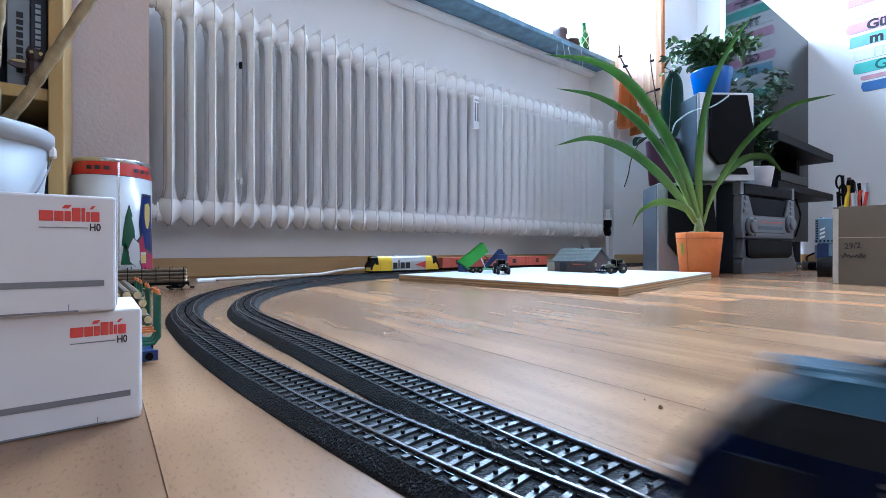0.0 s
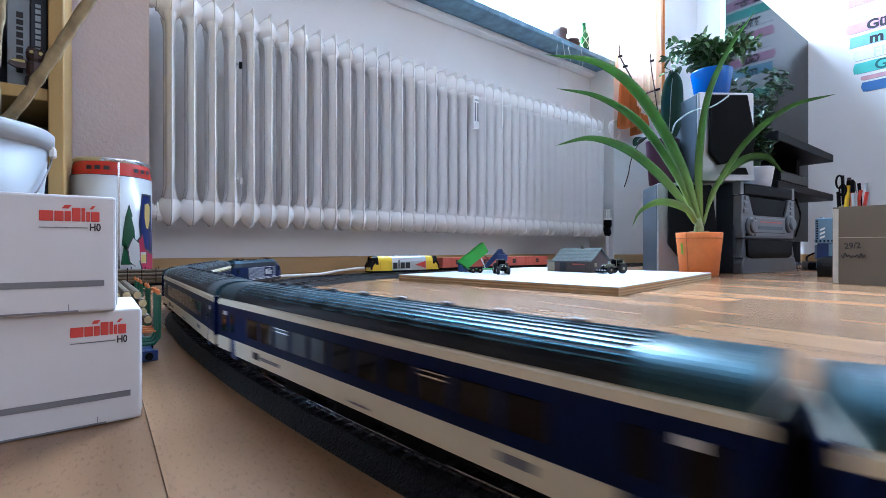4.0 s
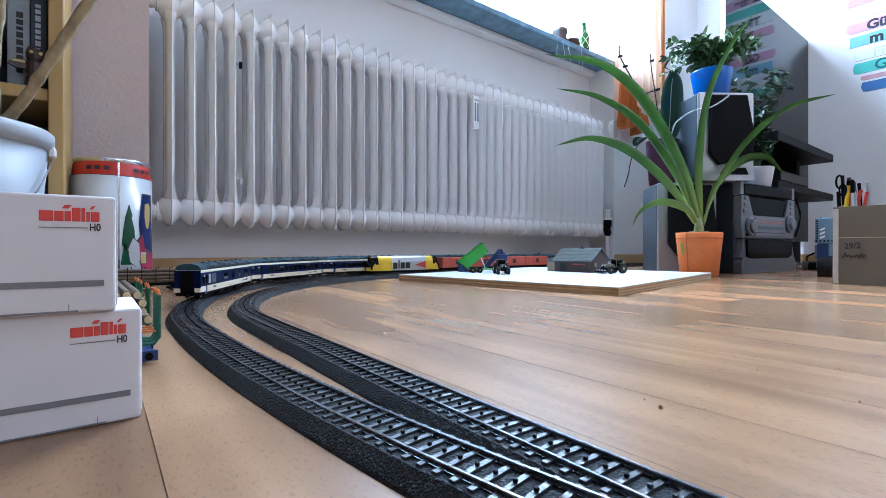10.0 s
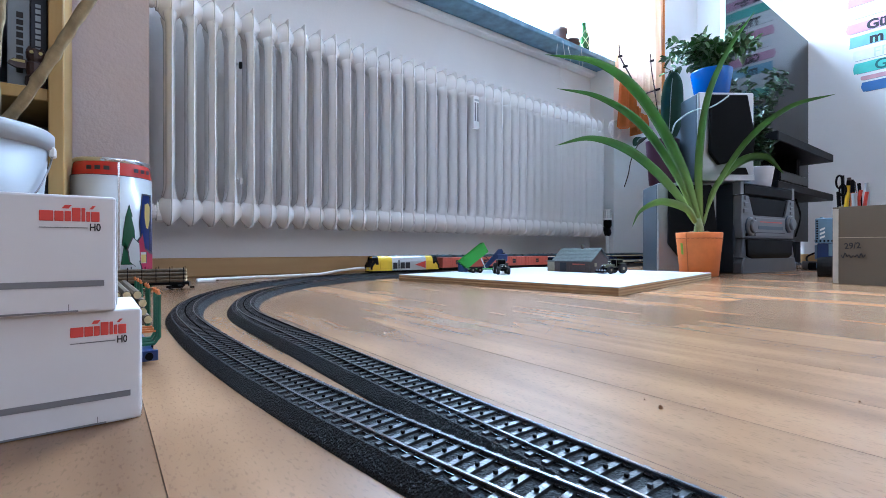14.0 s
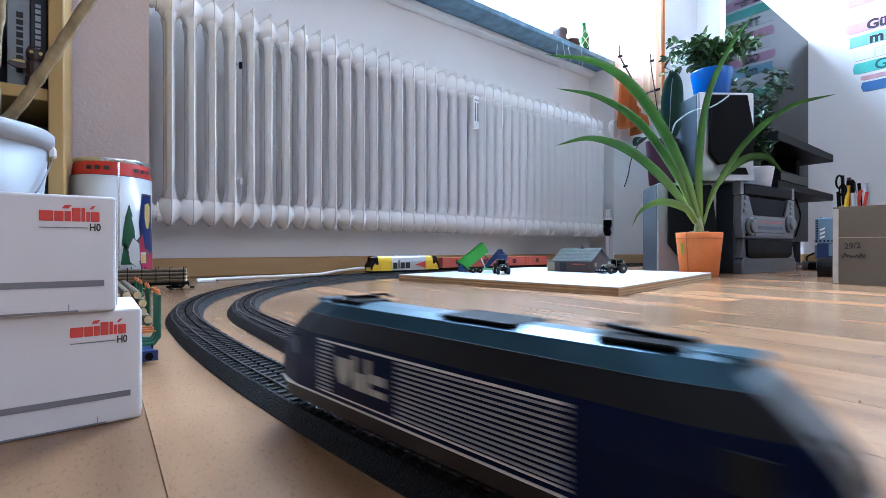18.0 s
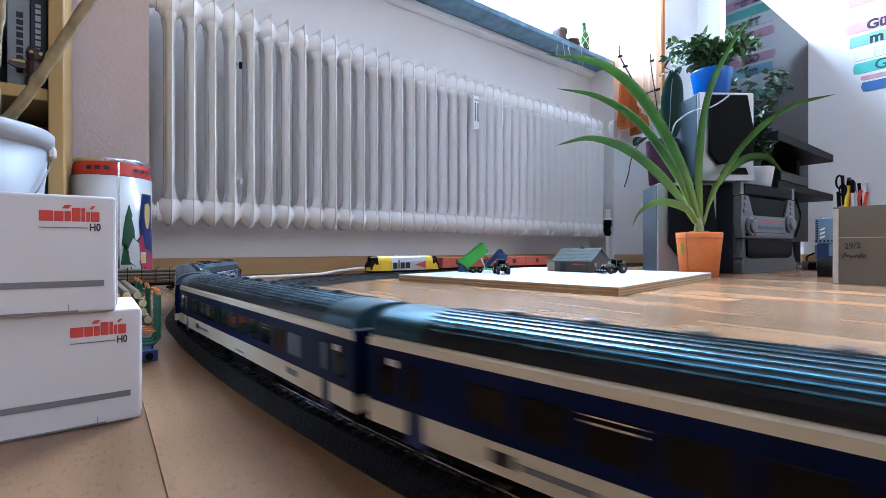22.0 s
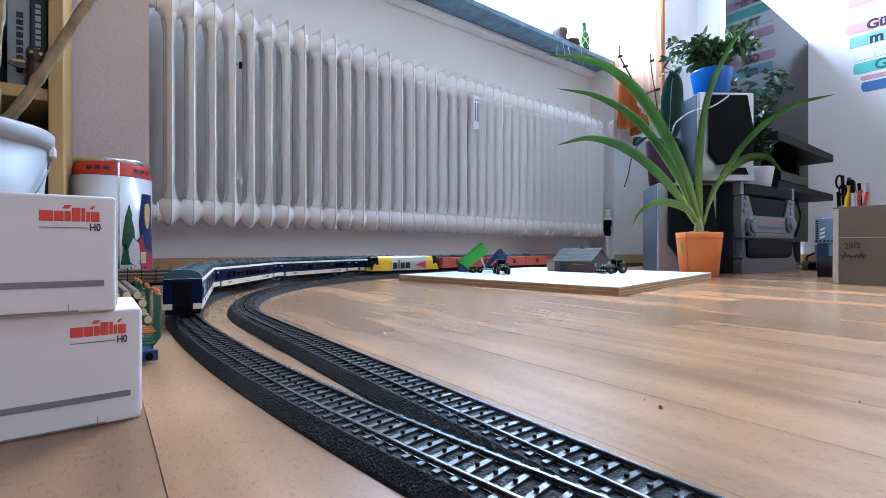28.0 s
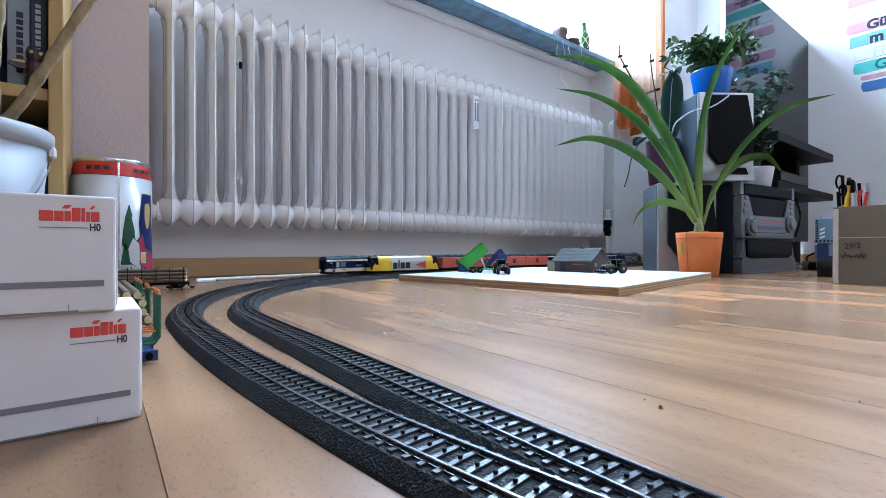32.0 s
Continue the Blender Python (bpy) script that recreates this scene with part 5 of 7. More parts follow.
def tractor(m, mat, hub, label, loader=False):
    th = thing("model_tractor", label, "tractor", m, group="model tractors on the board")
    part("chassis", box(-0.012, -0.0045, 0.007, 0.03, 0.0045, 0.012, 0.001), M_BLACK, th)
    part("bonnet", box(0.005, -0.0052, 0.012, 0.032, 0.0052, 0.0195, 0.0018), mat, th)
    cab = part("cab", box(-0.013, -0.0075, 0.0145, 0.005, 0.0075, 0.0275, 0.0012), M_WINDOW, th, "dark glazed cab")
    part("cab_roof", box(-0.0145, -0.0085, 0.0275, 0.0065, 0.0085, 0.0298, 0.0008), mat, cab)
    for sx in (-0.0128, 0.0045):
        for sy in (-0.0074, 0.0074):
            part("cab_post", box(sx - 0.0006, sy - 0.0006, 0.014, sx + 0.0006, sy + 0.0006, 0.0276), mat, cab)
    for sy in (-1, 1):
        wheel_part(th, -0.008, sy * 0.0115, 0.0105, 0.0105, 0.0065, hub)
        wheel_part(th, 0.024, sy * 0.0105, 0.0078, 0.0078, 0.0055, hub)
        part("mudguard", box(-0.018, sy * 0.0115 - 0.0035, 0.0208, 0.002, sy * 0.0115 + 0.0035, 0.022, 0.0005), mat, th)
        part("lamp", box(0.0315, sy * 0.0035 - 0.0011, 0.0155, 0.0325, sy * 0.0035 + 0.0011, 0.0175), M_WHITE, th)
    part("grille", box(0.0316, -0.004, 0.0125, 0.0324, 0.004, 0.0152), M_BLACK, th)
    part("exhaust", tube([(0.012, 0.0055, 0.018), (0.012, 0.0055, 0.03)], 0.0008, 6), M_BLACK, th)
    if loader:
        part("plough_frame", box(0.034, -0.0125, 0.003, 0.044, 0.0125, 0.006, 0.0008), M_MATTBLACK, th)
        for k in range(4):
            part("plough_blade", prism([(0.036, 0.0005), (0.043, 0.0005), (0.04, 0.0095)], -0.0115 + k * 0.0072, -0.0095 + k * 0.0072, "y"), M_GREY, th)
    grow(th, 1.32, 1.32, 1.32)
    return th


M_DKGREEN = material("dark_tractor_paint", (0.016, 0.02, 0.016), 0.4, vary=0.2, scale=60)
M_OLIVE = material("olive_tractor_paint", (0.12, 0.12, 0.07), 0.5, vary=0.3, scale=90)
tractor(pose(0.852, 0.872, BZ, 0, 0, 235), M_DKGREEN, M_GREY, "dark model tractor with glazed cab facing the track")
tractor(pose(1.118, 0.702, BZ, 0, 0, 168), M_OLIVE, M_TAN, "olive model tractor with front implement beside the house", True)


def tip_trailer():
    th = thing("tipping_trailer", "bright green model tipping trailer with raised body", "trailer", pose(0.845, 0.955, BZ, 0, 0, -25))
    part("chassis", box(-0.03, -0.006, 0.009, 0.045, 0.006, 0.012, 0.0008), M_GREEN, th, "green chassis beam")
    for x in (-0.02, 0.0):
        for s in (-1, 1):
            wheel_part(th, x, s * 0.0135, 0.008, 0.008, 0.006, M_TAN)
    tub = bmesh.new()
    out = [(-0.038, 0.0), (0.036, 0.0), (0.042, 0.029), (-0.044, 0.029)]
    prism(out, -0.0155, -0.0143, "y", bm=tub)
    prism(out, 0.0143, 0.0155, "y", bm=tub)
    box(-0.038, -0.0143, 0.0, 0.038, 0.0143, 0.0012, bm=tub)
    prism([(0.0372, 0.0012), (0.0385, 0.0012), (0.0425, 0.029), (0.0412, 0.029)], -0.0143, 0.0143, "y", bm=tub)
    for k in range(6):
        box(-0.035 + k * 0.0135, -0.0164, 0.001, -0.0335 + k * 0.0135, -0.0155, 0.023, bm=tub)
        box(-0.035 + k * 0.0135, 0.0155, 0.001, -0.0335 + k * 0.0135, 0.0164, 0.023, bm=tub)
    tub.transform(Matrix.Translation((-0.034, 0, 0.0135)) @ Matrix.Rotation(radians(-38), 4, "Y") @ Matrix.Translation((0.036, 0, 0)))
    part("tub", tub, M_GREEN, th, "raised green tipping body")
    part("tailgate", prism([(-0.052, 0.025), (-0.05, 0.0255), (-0.034, 0.043), (-0.036, 0.0435)], -0.0145, 0.0145, "y"), M_GREEN, th, "swung-open green tailgate")
    part("ram", tube([(0.02, 0, 0.012), (0.008, 0, 0.04)], 0.0022, 8), M_CHROME, th, "bright hydraulic ram")
    part("drawbar", box(0.045, -0.0015, 0.0095, 0.066, 0.0015, 0.0115), M_GREEN, th)
    return th


tip_trailer()


def blue_sprayer():
    th = thing("farm_implement", "dark blue model farm implement with folded frames", "implement", pose(0.92, 0.968, BZ, 0, 0, -37))
    part("hopper", box(-0.108, -0.012, 0.0, -0.08, 0.012, 0.027, 0.0012), M_DKBLUE, th, "blue hopper box")
    part("frame", box(-0.08, -0.006, 0.006, 0.03, 0.006, 0.0095, 0.0008), M_DKBLUE, th)
    for k in range(3):
        y = -0.0095 + 0.008 * k
        arm = [(-0.036, 0.012), (-0.026, 0.0075), (0.024, 0.058), (0.02, 0.066), (0.011, 0.066)]
        part("folded_arm", prism(arm, y, y + 0.003, "y"), M_DKBLUE, th, "blue folded arm")
    for k in range(6):
        x = -0.026 + 0.0075 * k
        part("arm_rung", tube([(x, -0.0095, 0.018 + 0.0076 * k), (x, 0.0095, 0.018 + 0.0076 * k)], 0.0012, 5), M_DKBLUE, th)
    part("tank", box(0.004, -0.011, 0.031, 0.036, 0.011, 0.052, 0.0025), M_DKBLUE, th, "dark blue tank")
    part("tank_lid", box(0.008, -0.007, 0.0522, 0.03, 0.007, 0.0555, 0.001), M_BLACK, th)
    for x in (0.008, 0.03):
        part("tank_leg", box(x - 0.0015, -0.008, 0.009, x + 0.0015, 0.008, 0.0312), M_DKBLUE, th)
    for s in (-1, 1):
        wheel_part(th, 0.0, s * 0.012, 0.008, 0.008, 0.005, M_GREY)
    part("hose", tube(smooth_line([(-0.09, 0, 0.027), (-0.085, 0.0, 0.044), (-0.055, 0.002, 0.05), (-0.03, 0.002, 0.046), (-0.015, 0.0, 0.03)]), 0.001, 6), M_BLACK, th, "thin black hose")
    return th


blue_sprayer()


def engine_shed():
    m = pose(1.0865, 0.7565, BZ, 0, 0, 96)
    th = thing("model_house", "brown model farm shed with a grey pitched roof", "house", m)
    L, W, E, R = 0.118, 0.095, 0.035, 0.066
    shed = [(0.0, 0.0), (0.0, E), (-W / 2, R - 0.001), (-W, E), (-W, 0.0)]
    part("wall", prism([(y, z) for y, z in shed], 0.0, L, "x"), M_BROWNWALL, th, "dark brown boarded wall")
    part("annex_wall", box(L, -W + 0.006, 0, L + 0.028, -0.004, 0.029, 0.0006), M_TAN, th, "tan plastered annex")
    for s in (0, 1):
        y0, y1 = (0.007, -W / 2) if s == 0 else (-W - 0.007, -W / 2)
        z0 = E - 0.005
        b = bmesh.new()
        q = [(-0.006, y0, z0), (L + 0.006, y0, z0), (L + 0.006, y1, R), (-0.006, y1, R)]
        vs = [b.verts.new(c) for c in q] + [b.verts.new((c[0], c[1], c[2] + 0.0022)) for c in q]
        for f in ((3, 2, 1, 0), (4, 5, 6, 7), (0, 1, 5, 4), (1, 2, 6, 5), (2, 3, 7, 6), (3, 0, 4, 7)):
            b.faces.new([vs[i] for i in f])
        rf = part("roof", b, M_GREYROOF, th, "weathered grey roof slope")
        for k in range(9):
            f = (k + 0.5) / 9
            part("tile_course", box(-0.006, y0 + (y1 - y0) * f - 0.0004, z0 + (R - z0) * f + 0.0021, L + 0.006, y0 + (y1 - y0) * f + 0.0004, z0 + (R - z0) * f + 0.0027), M_GREYROOF, rf)
    part("annex_roof", prism([(0.002, 0.029), (-W, 0.029), (-W, 0.033), (0.002, 0.031)], L, L + 0.034, "x"), M_GREYROOF, th)
    part("chimney", box(0.05, -W / 2 - 0.003, R - 0.004, 0.057, -W / 2 + 0.003, R + 0.013, 0.0005), M_BROWNWALL, th, "small brown chimney")
    part("door", box(0.078, -0.0006, 0.0, 0.1, 0.0008, 0.027), M_INK, th, "dark open doorway")
    part("shutter", box(0.02, -0.0006, 0.021, 0.058, 0.0012, 0.0245, 0.0003), M_WAGON, th, "reddish beam over the wall")
    part("window", box(-0.0008, -0.03, 0.017, 0.0006, -0.018, 0.027), M_TAN, th)
    for k in range(9):
        part("wall_board", box(0.004 + k * 0.008, 0.0, 0.001, 0.0105 + k * 0.008, 0.0006, 0.0195), M_BROWNWALL, th)
    return th


engine_shed()
# lead and plug on the floor by the wall
lead = smooth_line([(0.19, 1.285, 0.004), (0.3, 1.30, 0.005), (0.42, 1.318, 0.005), (0.53, 1.33, 0.006), (0.6, 1.335, 0.014), (0.68, 1.335, 0.02), (0.76, 1.335, 0.011), (0.9, 1.335, 0.005), (1.3, 1.335, 0.004), (2.1, 1.33, 0.004)], 8)
solid("power_lead", tube(lead, 0.004, 8), M_WHITEPLASTIC, "white power lead lying along the skirting board", "cable", smooth=True)
pl = thing("lead_plug", "white twisted plug end lying on the floor", "plug", pose(0.205, 1.25, 0, 0, 0, 10))
part("plug_body", box(-0.022, -0.006, 0.0, 0.022, 0.006, 0.008, 0.002), M_WHITEPLASTIC, pl)
part("plug_pin", box(0.022, -0.003, 0.003, 0.03, -0.001, 0.005), M_CHROME, pl)
part("loose_loop", tube(smooth_line([(-0.022, 0, 0.004), (-0.01, 0.012, 0.006), (0.01, 0.014, 0.003), (0.026, 0.01, 0.004)]), 0.0018, 6), M_WHITEPLASTIC, pl)

# ---- speakers, stereo and plants by the corner ----
CR = Vector((math.cos(HEADING), -math.sin(HEADING), 0))       # across the view


def speaker(m, w, d, h, label, inset):
    th = thing("loudspeaker", label, "speaker", m, group="stacked loudspeakers")
    part("cabinet", box(0, 0.012, 0, w, d, h, 0.004), M_CABINETSHEEN, th, "grey cabinet with blue sky sheen in its colour")
    face = [(0.0, 0.0), (0.0, h), (w, h), (w, 0.0)]
    part("baffle", box(0, 0, 0.0, w, 0.0115, h, 0.003), M_BAFFLE, th, "silver front baffle")
    g = part("grille", prism([(u, z) for u, z in inset], -0.014, 0.0005, "y", 0.003), M_GRILLE, th, "dark cloth grille")
    part("vent_slot", prism([(0.07, 0.02), (w - 0.02, 0.02), (w - 0.03, 0.042), (0.085, 0.042)], -0.003, 0.0005, "y"), M_BLACK, th, "dark bass port")
    part("base_strip", box(0.0, -0.003, 0.0, w, 0.0, 0.018, 0.001), M_BAFFLE, th)
    return th


# grey cabinet sides; reflected sky blue is tinted into the colour
M_CABINETSHEEN = material("grey_cabinet_sky_sheen", (0.13, 0.165, 0.205), 0.32, 0.6, vary=0.05, scale=30)
M_BAFFLE = material("silver_baffle", (0.32, 0.33, 0.35), 0.34, 0.4, vary=0.04, scale=30)
M_GRILLE = material("grille_cloth", (0.006, 0.0065, 0.008), 0.8, vary=0.2, scale=300, bump=0.5, bump_scale=900, spec=0.12)
speaker(pose(1.498, 0.783, 0, 0, 0, -45), 0.185, 0.17, 0.305, "silver and black loudspeaker standing on the floor", [(0.03, 0.1), (0.032, 0.294), (0.165, 0.294), (0.181, 0.16), (0.172, 0.06), (0.07, 0.045)])
speaker(pose(1.551, 0.675, 0.3055, 0, 0, -35), 0.185, 0.15, 0.288, "silver and black loudspeaker stacked on another", [(0.03, 0.09), (0.032, 0.277), (0.155, 0.277), (0.181, 0.14), (0.172, 0.07), (0.06, 0.05)])


def stereo():
    th = thing("stereo_system", "silver mini stereo system with round knobs on the floor", "stereo", pose(1.668, 0.59, 0, 0, 0, -6))
    w, d, h = 0.385, 0.32, 0.288
    part("cabinet", box(0.004, 0.028, 0, w - 0.004, d, h - 0.004, 0.003), M_STEREOSIDE, th, "dark grey cabinet with blue sky sheen in its colour")
    # front in curved pieces
    part("front_lower", prism([(0.0, 0.0), (w, 0.0), (w, 0.03), (w - 0.01, 0.05), (0.01, 0.05), (0.0, 0.03)], 0.0, 0.03, "y", 0.003), M_SILVER, th, "silver plinth")
    part("tape_deck", prism([(0.0, 0.05), (0.02, 0.11), (w - 0.02, 0.11), (w, 0.05)], 0.006, 0.03, "y", 0.002), M_SILVER, th)
    part("tape_window", prism([(0.035, 0.056), (0.03, 0.108), (w - 0.03, 0.108), (w - 0.035, 0.056), (w - 0.06, 0.046), (0.06, 0.046)], -0.001, 0.008, "y", 0.002), M_DISPLAY, th, "dark curved cassette window")
    part("control_panel", prism([(0.012, 0.112), (0.0, 0.17), (0.004, 0.245), (0.05, 0.245), (0.078, 0.182), (w - 0.078, 0.182), (w - 0.05, 0.245), (w - 0.004, 0.245), (w, 0.17), (w - 0.012, 0.112)], 0.004, 0.03, "y", 0.002), M_KNOB, th, "silver control panel")
    part("display", prism([(0.052, 0.244), (0.08, 0.184), (w - 0.08, 0.184), (w - 0.052, 0.244)], 0.008, 0.03, "y", 0.002), M_DISPLAY, th, "dark display window")
    part("disc_drawer", prism([(0.02, 0.248), (0.02, 0.282), (w - 0.02, 0.282), (w - 0.02, 0.248)], 0.004, 0.03, "y", 0.004), M_BLACK, th, "dark disc drawer")
    part("top_edge", prism([(0.0, 0.248), (0.0, 0.288), (0.02, 0.288), (0.022, 0.284), (w - 0.022, 0.284), (w - 0.02, 0.288), (w, 0.288), (w, 0.248), (w - 0.02, 0.248), (w - 0.02, 0.2835), (0.02, 0.2835), (0.02, 0.248)], 0.006, 0.03, "y"), M_KNOB, th)
    deck = part("cassette_panel", box(0.085, 0.0, 0.118, w - 0.085, 0.004, 0.178, 0.002), M_KNOB, th, "silver centre panel")
    part("slot", box(0.105, -0.001, 0.14, w - 0.105, 0.0005, 0.152, 0.0004), M_DKSILVER, deck)
    part("red_mark", box(0.115, -0.001, 0.163, w - 0.115, 0.0004, 0.166), M_RED, deck, "thin red marking")
    part("panel_line", box(0.09, -0.001, 0.129, w - 0.09, 0.0004, 0.131), M_INK, deck)
    for x in (0.055, w - 0.05):
        m = Matrix.Translation((x, 0.006, 0.148 + (0.014 if x > 0.1 else 0))) @ Matrix.Rotation(radians(90), 4, "X")
        k = part("knob", lathe([(0.029, 0.0), (0.029, 0.008), (0.026, 0.012), (0.021, 0.012), (0.02, 0.018), (0.017, 0.02)], 28, None, m), M_KNOB, th, "round silver knob", False)
        part("knob_ring", lathe([(0.0305, 0.001), (0.0305, 0.004), (0.0295, 0.0055)], 28, None, m, False), M_DKSILVER, k)
    for k in range(3):
        part("button", box(0.012 + 0.004 * k, 0.0, 0.19 + 0.02 * k, 0.042, 0.005, 0.203 + 0.02 * k, 0.0015), M_KNOB, th)
        part("button", box(w - 0.042, 0.0, 0.196 + 0.016 * k, w - 0.02, 0.005, 0.206 + 0.016 * k, 0.0015), M_KNOB, th)
    m = Matrix.Translation((0.032, 0.004, 0.122)) @ Matrix.Rotation(radians(90), 4, "X")
    part("jack", lathe([(0.005, 0), (0.005, 0.003), (0.003, 0.003)], 12, None, m), M_BLACK, th)
    grow(th, 1, 1, 1.06)
    return th


M_KNOB = material("bright_silver_plastic", (0.135, 0.14, 0.15), 0.34, 0.4, vary=0.04, scale=30)
M_DISPLAY = material("black_display", (0.003, 0.003, 0.004), 0.12, vary=0.05, scale=30, spec=0.03)
M_STEREOSIDE = material("stereo_side", (0.016, 0.022, 0.032), 0.35, 0.2, vary=0.05, scale=30)
stereo()


def leaf_blade(pts, width, parent, mat, droop=0.0, name="leaf"):
    """A long strap leaf with a folded midrib, along points, facing up."""
    line = smooth_line(pts, 7)
    n = len(line)
    b = bmesh.new()
    rows = []
    for i, p in enumerate(line):
        t = i / (n - 1)
        d = (line[min(i + 1, n - 1)] - line[max(i - 1, 0)]).normalized()
        side = d.cross(Vector((0, 0, 1)))
        if side.length < 0.05:
            side = Vector(CR)
        # broad side turned partly towards the room
        side = (side.normalized() * 0.55 + d.cross(VIEW).normalized() * 0.85).normalized()
        up = side.cross(d).normalized()
        w = width * min(1.0, 0.45 + t * 2.2) * (1 - max(0, t - 0.55) / 0.45) ** 0.75 if t > 0.55 else width * min(1.0, 0.5 + t * 1.6)
        w = max(w, 0.0006)
        fold = 0.25 * w
        rows.append([b.verts.new(p - side * w / 2 + up * fold), b.verts.new(p - side * w / 4 + up * fold * 0.35), b.verts.new(p), b.verts.new(p + side * w / 4 + up * fold * 0.35), b.verts.new(p + side * w / 2 + up * fold)])
    for a, c in zip(rows, rows[1:]):
        for k in range(4):
            b.faces.new((a[k], a[k + 1], c[k + 1], c[k]))
    bmesh.ops.solidify(b, geom=b.faces[:], thickness=0.0008)
    return part(name, b, mat, parent, "", True)


VIEW = Vector((math.sin(HEADING), math.cos(HEADING), 0))
M_BLADE = material("strap_leaf", (0.065, 0.165, 0.028), 0.32, vary=0.22, scale=18, bump=0.15, bump_scale=80)


def pale_foot(mat, colour, low, high):
    """Leaves that turn pale towards the sheath they grow from."""
    nt = mat.node_tree
    b = nt.nodes["Principled BSDF"]
    old = b.inputs["Base Color"].links[0].from_socket
    co = nt.nodes.new("ShaderNodeTexCoord")
    far = nt.nodes.new("ShaderNodeVectorMath")
    far.operation = "DISTANCE"
    far.inputs[1].default_value = (0.0, 0.0, 0.13)
    nt.links.new(co.outputs["Object"], far.inputs[0])
    mr = nt.nodes.new("ShaderNodeMapRange")
    mr.interpolation_type = "SMOOTHSTEP"
    mr.inputs["From Min"].default_value, mr.inputs["From Max"].default_value = low, high
    nt.links.new(far.outputs["Value"], mr.inputs["Value"])
    mix = nt.nodes.new("ShaderNodeMix")
    mix.data_type = "RGBA"
    mix.inputs["A"].default_value = (*colour, 1)
    nt.links.new(mr.outputs[0], mix.inputs["Factor"])
    nt.links.new(old, mix.inputs["B"])
    nt.links.new(mix.outputs["Result"], b.inputs["Base Color"])


pale_foot(M_BLADE, (0.31, 0.39, 0.12), 0.02, 0.3)


def room_plant():
    th = thing("potted_plant", "strap-leaved potted plant in an orange felt pot", "plant", pose(1.45, 0.63, 0))
    pot = part("pot", lathe([(0.048, 0.0), (0.052, 0.003), (0.0635, 0.128), (0.063, 0.132), (0.0595, 0.132), (0.057, 0.118), (0.001, 0.116)], 40), M_TERRA, th, "orange stitched felt pot", True)
    part("hem", lathe([(0.0625, 0.114), (0.0633, 0.1145), (0.0634, 0.1155), (0.0626, 0.116)], 40, close=False), M_STITCH, pot, "dark stitched hem")
    for k in range(20):
        a = radians(150 + k * 12)
        part("stitch", tube([(0.0632 * math.cos(a), 0.0632 * math.sin(a), 0.1135), (0.0633 * math.cos(a + 0.11), 0.0633 * math.sin(a + 0.11), 0.1135)], 0.0008, 5), M_STITCH, pot)
    a = radians(172)
    part("side_seam", tube([(0.0525 * math.cos(a), 0.0525 * math.sin(a), 0.004), (0.0575 * math.cos(a), 0.0575 * math.sin(a), 0.06), (0.0638 * math.cos(a), 0.0638 * math.sin(a), 0.129)], 0.0016, 6), M_STITCH, pot, "raised stitched side seam")
    tagp = box(-0.004, -0.001, 0.0, 0.004, 0.001, 0.034, 0.0006)
    tagp.transform(Matrix.Translation((0.0595 * math.cos(radians(157)), 0.0595 * math.sin(radians(157)), 0.066)) @ Matrix.Rotation(radians(157 - 90), 4, "Z") @ Matrix.Rotation(radians(-6), 4, "X"))
    part("green_tag", tagp, M_GREENTAG, pot, "small green fabric tag")
    part("soil", lathe([(0.056, 0.112), (0.042, 0.121), (0.001, 0.124)], 20, close=False), M_SOIL, th, "dark potting soil")

    def at(u, v, depth):
        far = 1.3762 + depth
        return CR * ((u - 784) / 800 * far - 0.7788) + Vector((0, 0, 0.084 + (440 - v) / 800 * far)) + VIEW * depth
    leaves = (((1238, 398, 0), (1206, 295, -.01), (1135, 172, -.04), (1060, 113, -.07), (965, 97, -.1)),
              ((1233, 398, 0), (1200, 315, .01), (1135, 222, .02), (1060, 173, .04), (985, 157, .06)),
              ((1231, 396, 0), (1190, 335, -.02), (1122, 273, -.06), (1050, 246, -.09), (983, 258, -.12)),
              ((1233, 396, 0), (1215, 371, -.03), (1172, 359, -.05), (1136, 374, -.07), (1118, 403, -.08)),
              ((1240, 398, 0), (1238, 300, -.01), (1254, 180, -.03), (1290, 90, -.05), (1336, 20, -.08)),
              ((1244, 398, 0), (1276, 322, .0), (1330, 245, -.02), (1400, 190, -.05), (1478, 167, -.08)),
              ((1247, 398, 0), (1267, 337, .02), (1310, 290, .03), (1355, 279, .04), (1387, 308, .05)))
    wid = (0.03, 0.025, 0.026, 0.024, 0.028, 0.026, 0.033)
    for pts, w in zip(leaves, wid):
        leaf_blade([at(*p) for p in pts], w, th, M_BLADE)
    part("leaf_base", lathe([(0.012, 0.12), (0.015, 0.13), (0.013, 0.15), (0.006, 0.175)], 14), M_STEM, th, "pale sheathed leaf base", True)
    for k in range(9):
        ang = k * 0.7
        part("dry_sheath", tube([(0.012 * math.cos(ang), 0.012 * math.sin(ang), 0.122), (0.022 * math.cos(ang), 0.022 * math.sin(ang), 0.136), (0.032 * math.cos(ang), 0.032 * math.sin(ang), 0.132)], [0.003, 0.002, 0.0006], 5), M_BARK, th)
    return th


M_STITCH = material("stitching", (0.47, 0.115, 0.026), 0.8)
M_GREENTAG = material("green_fabric", (0.22, 0.38, 0.03), 0.8)
M_SOIL = material("soil", (0.03, 0.02, 0.013), 0.95, vary=0.4, scale=120, bump=0.8, bump_scale=200)
room_plant()


